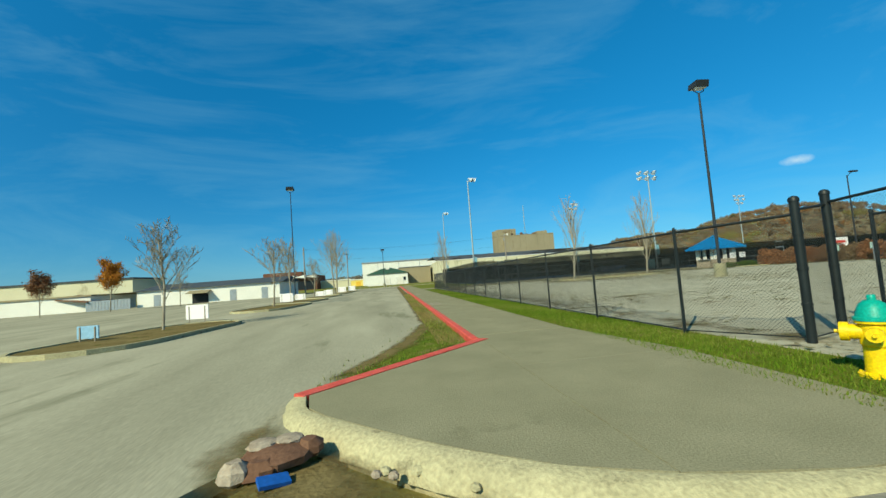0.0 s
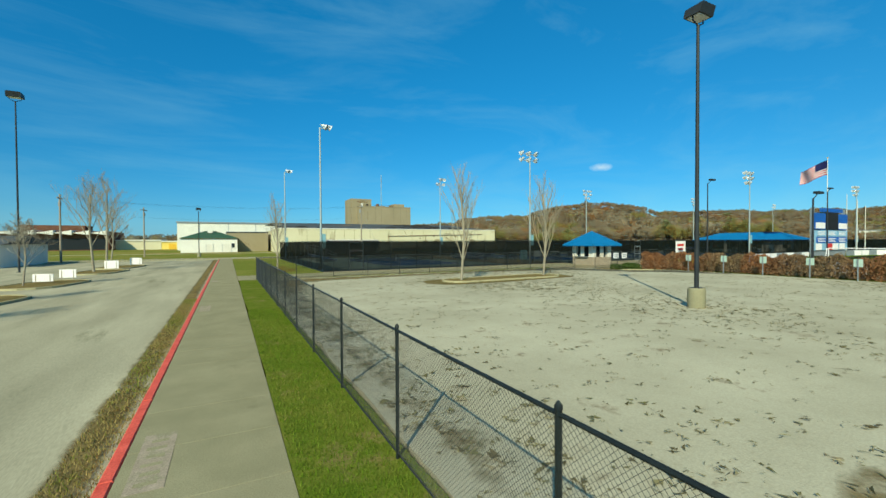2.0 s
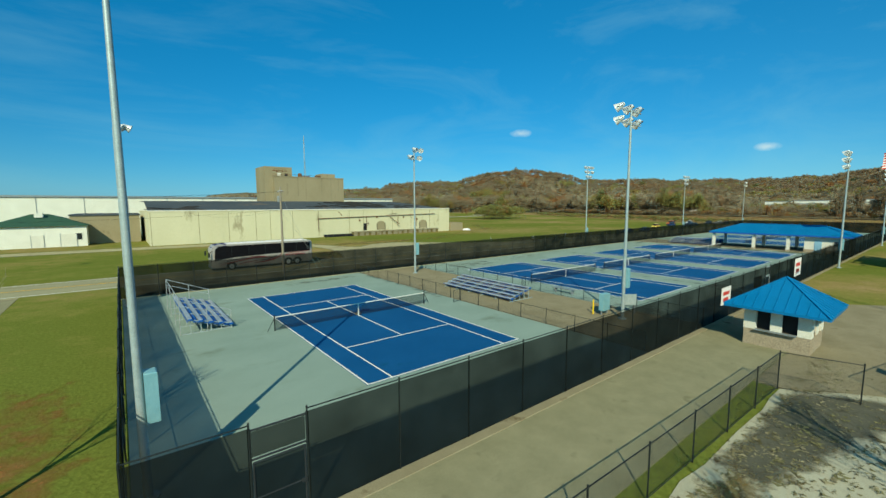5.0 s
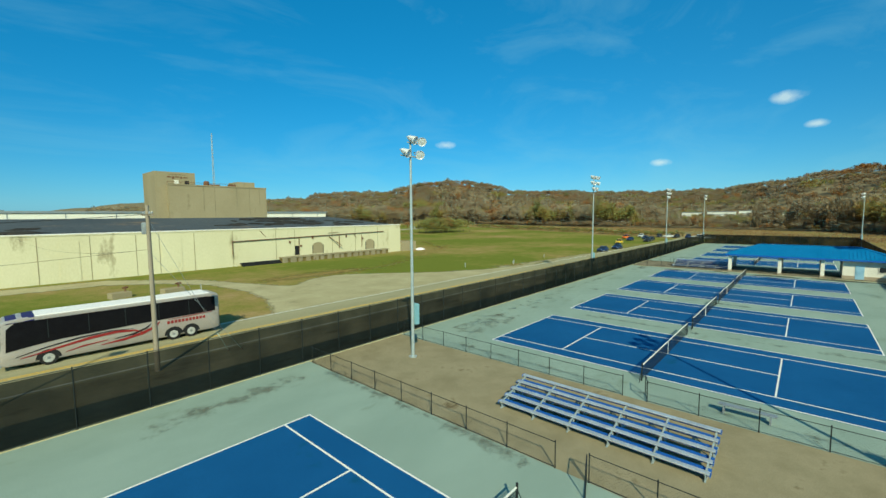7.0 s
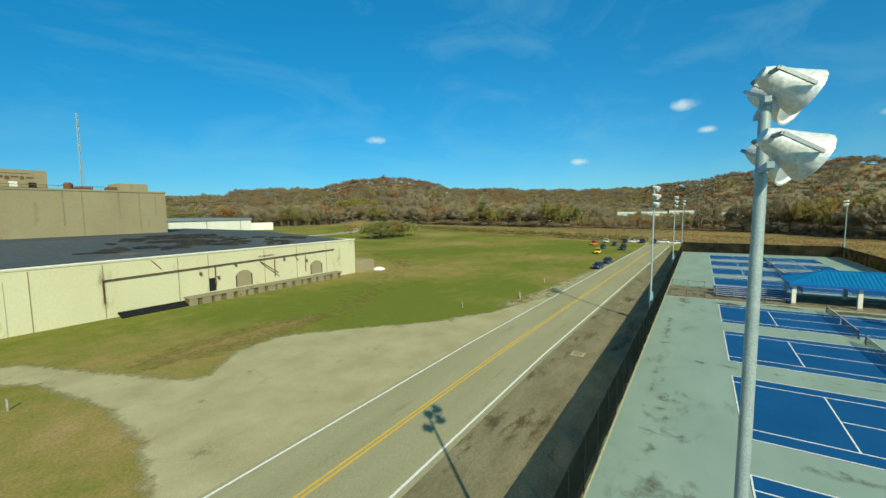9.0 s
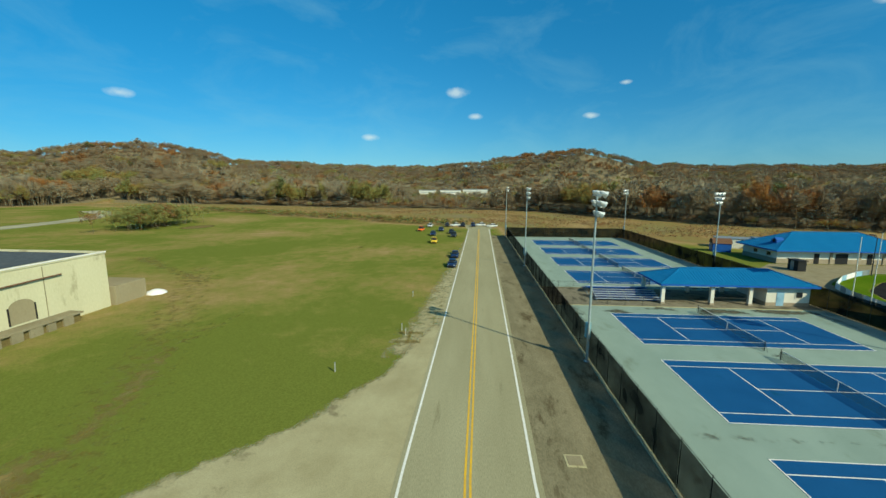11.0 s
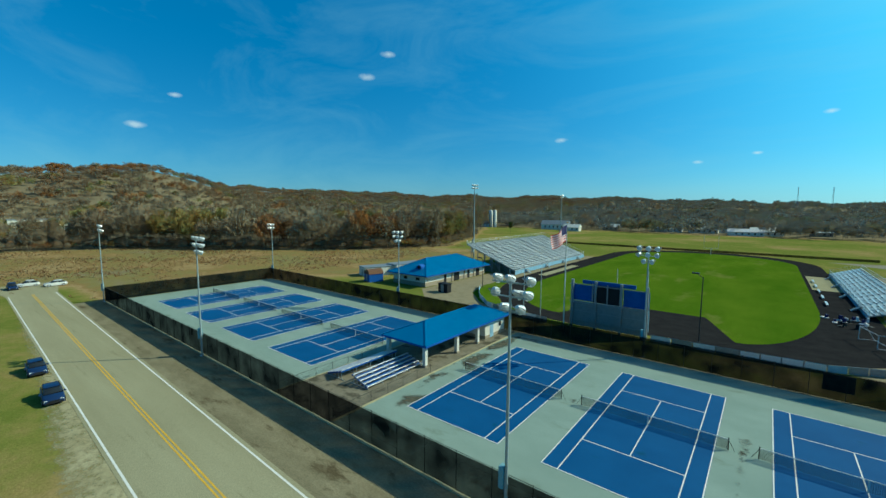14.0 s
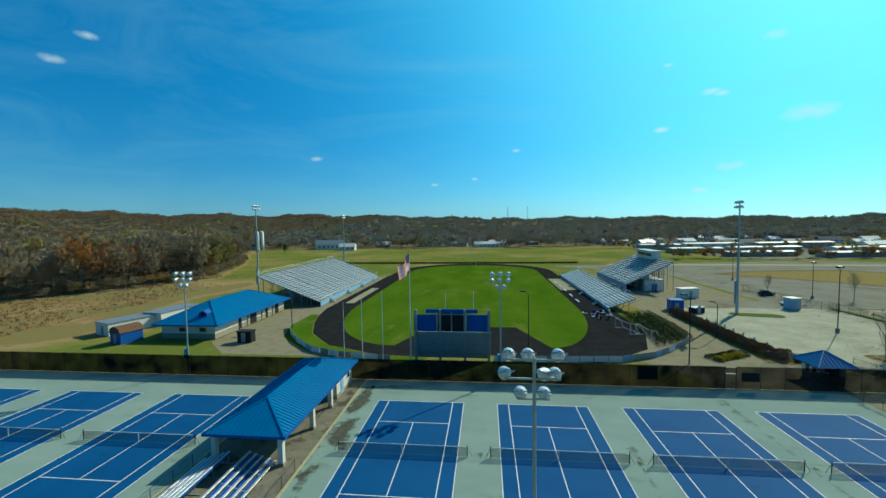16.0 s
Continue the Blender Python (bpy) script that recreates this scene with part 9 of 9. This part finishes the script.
# goal posts, far end benches
for y, s in ((27.5, 1), (-111.0, -1)):
    gp = thing("goal_post", (99.5, y, -0.05), "white football goal post at the end zone", "goal post")
    part("stem", Mesh().tube((0, 0, 0), (0, 0, 3.0), 0.1), "cloth", gp)
    part("crossbar", Mesh().tube((-2.8, 0, 3.0), (2.8, 0, 3.0), 0.06), "cloth", gp)
    for q in (-2.8, 2.8):
        part("upright", Mesh().tube((q, 0, 3.0), (q, 0, 9.0), 0.05), "cloth", gp)
for i in range(5):
    tb = thing("team_bench", (68.5, -10 - 9 * i, -0.05), "grey aluminium team bench beside the track", "bench", "team benches")
    part("seat", Mesh().box(-0.2, -2.2, 0.42, 0.2, 2.2, 0.48), "alu", tb)
    for q in (-1.8, 1.8):
        part("leg", Mesh().box(-0.15, q - 0.05, 0, 0.15, q + 0.05, 0.42), "alu", tb)


def dry_ring(x, y):
    """Weeds left standing round a culvert's edge."""
    u, v = (x - 96.9) / 1.7, (y - 107.4) / 1.3
    return np.where((np.abs(np.abs(u) - 0.8) < 0.14) | (np.abs(v) < 0.12), 0.8, 0.02)


blades("dry_weeds", 5000, 95.0, 98.8, 106.0, 108.8, GROUND_Z, 0.34, 0.95, "dry pale weeds standing round a culvert", dry_ring)


# ---- far houses and silos ----
def house(x, y, w, d, h, yaw, wall, roof, label):
    z = float(height(np.array([x]), np.array([y]))[0])
    th = thing("house", (x, y, z, 0, 0, yaw), label, "house", "far houses")
    part("wall", Mesh().box(0, 0, -1.5, w, d, h), wall, th, smooth=0)
    part("roof", Mesh().extrude([(-0.4, h), (d + 0.4, h), (d / 2, h + d * 0.32)], "x", -0.4, w + 0.4), roof, th, smooth=0)
    for i in range(max(1, int(w / 4))):
        part("window", Mesh().box(1.2 + 4 * i, d, h * 0.35, 2.4 + 4 * i, d + 0.05, h * 0.75), "glass", th, smooth=0)


HOUSES = [(232, -282, 26, 12, 5.0, 10), (214, -262, 14, 9, 3.4, 5), (318, -272, 16, 9, 3.6, 20), (165, -420, 18, 8, 3.2, 0), (128, -424, 30, 9, 3.4, 0), (88, -428, 34, 9, 3.4, -2), (52, -432, 22, 9, 3.2, 0), (10, -410, 20, 9, 3.2, 5),
          (-48, -330, 26, 8, 3.4, 8), (-90, -350, 30, 8, 3.6, 12), (-150, -290, 28, 8, 3.4, 20), (-210, -240, 34, 8, 3.4, 25), (-240, -190, 30, 8, 3.4, 30), (-20, -420, 16, 9, 3.4, 4), (255, -300, 12, 9, 3.4, 15), (190, -300, 14, 9, 3.2, 0), (430, 330, 16, 9, 4, -40), (500, 300, 14, 9, 4, -50), (520, 240, 18, 9, 4, -60), (450, 60, 34, 12, 4, -80)]
for i, (x, y, w, d, h, a) in enumerate(HOUSES):
    house(x, y, w, d, h, a, ("metalwhite", "cream", "cloth", "tanblock")[i % 4], ("greysteel", "metalwhite", "tar", "metalwhite")[(i * 3) % 4], ("far white house with a grey roof", "far cream house among trees", "far white shed with a pale roof", "far tan house among trees")[i % 4])
for x, y, w, d, h in ((488, 112, 12, 22, 11.5), (494, 84, 14, 26, 12.2), (484, 58, 10, 20, 10.0), (500, 140, 12, 18, 11.0)):
    z = float(height(np.array([x]), np.array([y]))[0])
    fw = thing("far_works", (x, y, z), "far white sheet-metal works among bare trees", "building", "far works")
    part("wall", Mesh().box(0, 0, -1.5, w, d, h), "metalwhite", fw, smooth=0)
    part("roof", Mesh().box(-0.3, -0.3, h, w + 0.3, d + 0.3, h + 0.5), "greysteel", fw, smooth=0)
    part("window_strip", Mesh().box(-0.05, 1.2, h - 2.6, -0.002, d - 1.2, h - 1.9), "greysteel", fw, smooth=0)
hr = random.Random(5)
for i in range(34):
    x = hr.uniform(-330, 150)
    y = -290 - hr.uniform(0, 150) + max(0, -x - 20) * 0.3
    house(x, y, hr.uniform(11, 24), hr.uniform(7, 10), hr.uniform(2.8, 3.8), hr.uniform(-15, 25), hr.choice(("metalwhite", "cream", "cloth", "tanblock")), hr.choice(("greysteel", "metalwhite", "cloth", "tar")), "small far house among bare trees")
for k in range(2):
    si = thing("silo", (309.0 + 5.0 * k, -266.0, GROUND_Z), "tall white steel silo before the woods", "silo", "silos")
    part("shell", Mesh().lathe([(2.0, 0), (2.0, 17), (1.3, 18), (0.3, 18.6)], 20), "metalwhite", si)
    part("ladder", Mesh().box(-0.25, 2.0, 0, 0.25, 2.15, 17), "greysteel", si)
for x, y, h in ((40, -900, 95), (-15, -980, 100)):
    rm = thing("radio_mast", (x, y, 10), "distant lattice radio mast on the ridge", "mast", "radio masts")
    ms = Mesh()
    for a in range(3):
        ms.tube((2.2 * math.cos(a * 2.1), 2.2 * math.sin(a * 2.1), 0), (0.3 * math.cos(a * 2.1), 0.3 * math.sin(a * 2.1), h * 0.55), 0.25, n=5)
    part("lattice", ms, "greysteel", rm)
def low_hall(x, y, w, d, h, yaw, wall, label):
    """A long flat-roofed hall with a pale roof edge, doors and a window band."""
    th = thing("low_hall", (x, y, GROUND_Z, 0, 0, yaw), label, "hall", "far halls")
    part("wall", Mesh().box(0, 0, -0.5, w, d, h), wall, th, smooth=0)
    part("roof", Mesh().extrude([(-0.5, h), (d + 0.5, h), (d + 0.5, h + 0.3), (d / 2, h + 0.9), (-0.5, h + 0.3)], "x", -0.5, w + 0.5), "metalwhite", th, smooth=0)
    for i in range(int(w / 9)):
        part("door", Mesh().box(3 + 9 * i, d, 0, 6 + 9 * i, d + 0.06, h * 0.75), "greysteel", th, smooth=0)


for i, (x, y, w, d, h, a) in enumerate(((-95, -172, 40, 9, 2.6, 4), (-150, -166, 46, 9, 2.6, 6), (-205, -160, 44, 9, 2.6, 8), (-70, -205, 34, 10, 3.0, 2), (-125, -212, 48, 10, 3.2, 5), (-190, -205, 54, 10, 3.2, 8), (-255, -190, 50, 10, 3.2, 10), (-60, -245, 30, 11, 3.6, 0), (-110, -256, 44, 12, 3.8, 4), (-180, -258, 60, 12, 4.0, 6), (-265, -240, 60, 12, 4.0, 10))):
    low_hall(x, y, w, d, h, a, ("tanblock", "greysteel", "cream")[i % 3], ("long low tan hall with a white roof", "long low grey hall with a white roof", "long low cream hall with a white roof")[i % 3])
ev = bare_tree((243.0, -182.0, GROUND_Z), 9.0, 0.8, "dark evergreen tree before the woods", 31, leaf=8)
for o in ev.children:
    if o.name.startswith("leaves"):
        o.data.attributes["tint"].data.foreach_set("value", [1.0] * len(o.data.vertices))


# ---- gates, guy wires, and loose gear ----
def screen_gate(x, y, yaw, w, h, label, gate_mat="greysteel"):
    """A walk-through gate in the tall tennis fence: pale steel posts, transom, and a framed leaf with cloth."""
    th = thing("tennis_gate", (x, y, 0, 0, 0, yaw), label, "gate", "gates in the tennis fence")
    for q in (0, w):
        part("gate_post", Mesh().tube((q, 0, -0.1), (q, 0, h), 0.045, n=10), "black", th)
    part("transom", Mesh().tube((0, 0, 2.15), (w, 0, 2.15), 0.03, n=8).tube((0, 0, h - 0.05), (w, 0, h - 0.05), 0.03, n=8), gate_mat, th)
    part("leaf_frame", Mesh().tube((0.08, 0, 0.1), (0.08, 0, 2.05), 0.028, n=8).tube((w - 0.08, 0, 0.1), (w - 0.08, 0, 2.05), 0.028, n=8).tube((0.08, 0, 2.05), (w - 0.08, 0, 2.05), 0.028, n=8)
         .tube((0.08, 0, 0.1), (w - 0.08, 0, 0.1), 0.028, n=8).tube((0.08, 0, 1.05), (w - 0.08, 0, 1.05), 0.022, n=8), gate_mat, th)
    part("gate_cloth", Mesh().add([(0.1, 0.02, 0.12), (w - 0.1, 0.02, 0.12), (w - 0.1, 0.02, 2.03), (0.1, 0.02, 2.03)], [(0, 1, 2, 3)]), "screen", th, "black mesh cloth", smooth=0)
    part("panel_above", Mesh().add([(0.05, 0.02, 2.2), (w - 0.05, 0.02, 2.2), (w - 0.05, 0.02, h - 0.1), (0.05, 0.02, h - 0.1)], [(0, 1, 2, 3)]), "screen", th, "black mesh cloth", smooth=0)
    part("latch", Mesh().box(w - 0.2, -0.06, 1.0, w - 0.06, -0.02, 1.12), gate_mat, th)


screen_gate(17.7, 51.38, 0, 1.5, 3.0, "dark steel gate in the tennis fence beside the walk", "bronze")
screen_gate(61.3, 51.2, 0, 1.4, 3.0, "pale steel gate in the tennis fence beside the stadium")
fence_banner(59.6, 51.30, 1.1, 2.2, 1.2, "dark blank banner on the tennis fence", "dark")

small_bleacher((21.4, 81.6, 0, 0, 0, 180), 9.2, 5, "alu", "five-row bleacher with pipe rails beside the single court")


def pipe_rail(m, label):
    th = thing("bleacher_rail", m, label, "rail", "bleacher rails")
    for y in (0.0, 9.2):
        part("end_rail", Mesh().tube((0.1, y, 1.3), (3.2, y, 2.55), 0.022, n=6).tube((0.1, y, 0.9), (3.2, y, 2.1), 0.018, n=6).tube((0.1, y, 0), (0.1, y, 1.3), 0.022, n=6).tube((1.6, y, 0), (1.6, y, 1.9), 0.022, n=6).tube((3.2, y, 0), (3.2, y, 2.55), 0.022, n=6), "alu", th)
    part("back_rail", Mesh().tube((3.2, 0, 2.55), (3.2, 9.2, 2.55), 0.022, n=6).tube((3.2, 0, 2.1), (3.2, 9.2, 2.1), 0.018, n=6).tube((3.2, 3.0, 0), (3.2, 3.0, 2.55), 0.02, n=6).tube((3.2, 6.2, 0), (3.2, 6.2, 2.55), 0.02, n=6), "alu", th)


pipe_rail((21.4, 81.64, 0, 0, 0, 180), "bare aluminium pipe rail round the corner bleacher")


def guy_wire(x, y, top, label):
    th = thing("guy_wire", (x, y, -0.03), label, "guy wire", "guy wires")
    d = Vector(top) - Vector((x, y, -0.03))
    part("cable", Mesh().tube((0, 0, 0), tuple(d), 0.012, n=5), "greysteel", th)
    g = d.normalized()
    part("guard", Mesh().tube(tuple(g * 0.15), tuple(g * 1.7), 0.028, n=8), "hyd_sign", th, "pale sun-bleached guard sleeve")
    part("anchor", Mesh().tube((0, 0, -0.15), (0, 0, 0.12), 0.04, n=8), "rust", th)


guy_wire(36.7, 95.6, (31.9, 94.9, 10.2), "steel guy wire with a pale guard sleeve beside the road")
guy_wire(37.6, 95.3, (31.9, 94.9, 8.0), "steel guy wire with a pale guard sleeve beside the road")


def field_goal(x, y, yaw, label):
    th = thing("soccer_goal", (x, y, -0.03, 0, 0, yaw), label, "goal", "stored goals")
    f = Mesh()
    for q in (0, 5.4):
        f.tube((q, 0, 0), (q, 0, 2.1), 0.05, n=8).tube((q, 0, 2.1), (q, 0.8, 2.1), 0.04, n=8).tube((q, 0.8, 2.1), (q, 2.0, 0), 0.04, n=8).tube((q, 0, 0.04), (q, 2.0, 0.04), 0.04, n=8)
    f.tube((0, 0, 2.1), (5.4, 0, 2.1), 0.05, n=8).tube((0, 2.0, 0.04), (5.4, 2.0, 0.04), 0.04, n=8)
    part("frame", f, "cloth", th)


field_goal(64.5, 24.0, 100, "white tubular soccer goal stored on the track apron")
field_goal(67.0, 19.0, 105, "white tubular soccer goal stored on the track apron")
gr = random.Random(9)
for i in range(16):
    gx, gy = 67.5 + gr.uniform(-3.2, 3.2), 8.5 + gr.uniform(-4.5, 4.5)
    sl = thing("training_sled", (gx, gy, -0.03, 0, 0, gr.uniform(0, 360)), "small dark and pale training sled on the track apron", "training gear", "training gear")
    part("base", Mesh().box(-0.6, -0.35, 0, 0.6, 0.35, 0.14, 0.02), "dark" if i % 3 else "cloth", sl)
    part("pad", Mesh().box(0.2, -0.25, 0.14, 0.5, 0.25, gr.uniform(0.5, 1.0), 0.03), ("navy", "cloth", "dark")[i % 3], sl)
for x, y, wide in ((133.6, -20.0, 1.3), (66.5, -45.0, 3.0)):
    setting("throwing_slab", Mesh().box(x - wide, y - 14, -0.1, x + wide, y + 14, -0.012), "road", "pale concrete runway slab beside the track", "pavement")


def stencil(x, y, label):
    """A fire-lane stencil, worn to a pale patch with dark unreadable strokes."""
    th = thing("sidewalk_stencil", (x, y, 0.004), label, "pavement marking", "sidewalk stencils")
    part("patch", Mesh().box(0, 0, -0.004, 0.42, 1.7, 0.0), MAT["faded"], th, smooth=0)
    for k in range(6):
        part("stroke", Mesh().box(0.08 + 0.03 * (k % 2), 0.15 + 0.25 * k, 0.0, 0.33, 0.24 + 0.25 * k, 0.002), "concrete", th, smooth=0)


MAT["faded"] = surf("faded_pink_paint", (0.255, 0.215, 0.165), (0.325, 0.275, 0.220), 2.5, 0.9, 0.2, 40, c3=(0.230, 0.215, 0.145), spots=0.5, spot_scale=3)
for y in (15.8, 30.4, 45.6):
    stencil(5.55, y, "pale pink worn stencil on the concrete sidewalk")
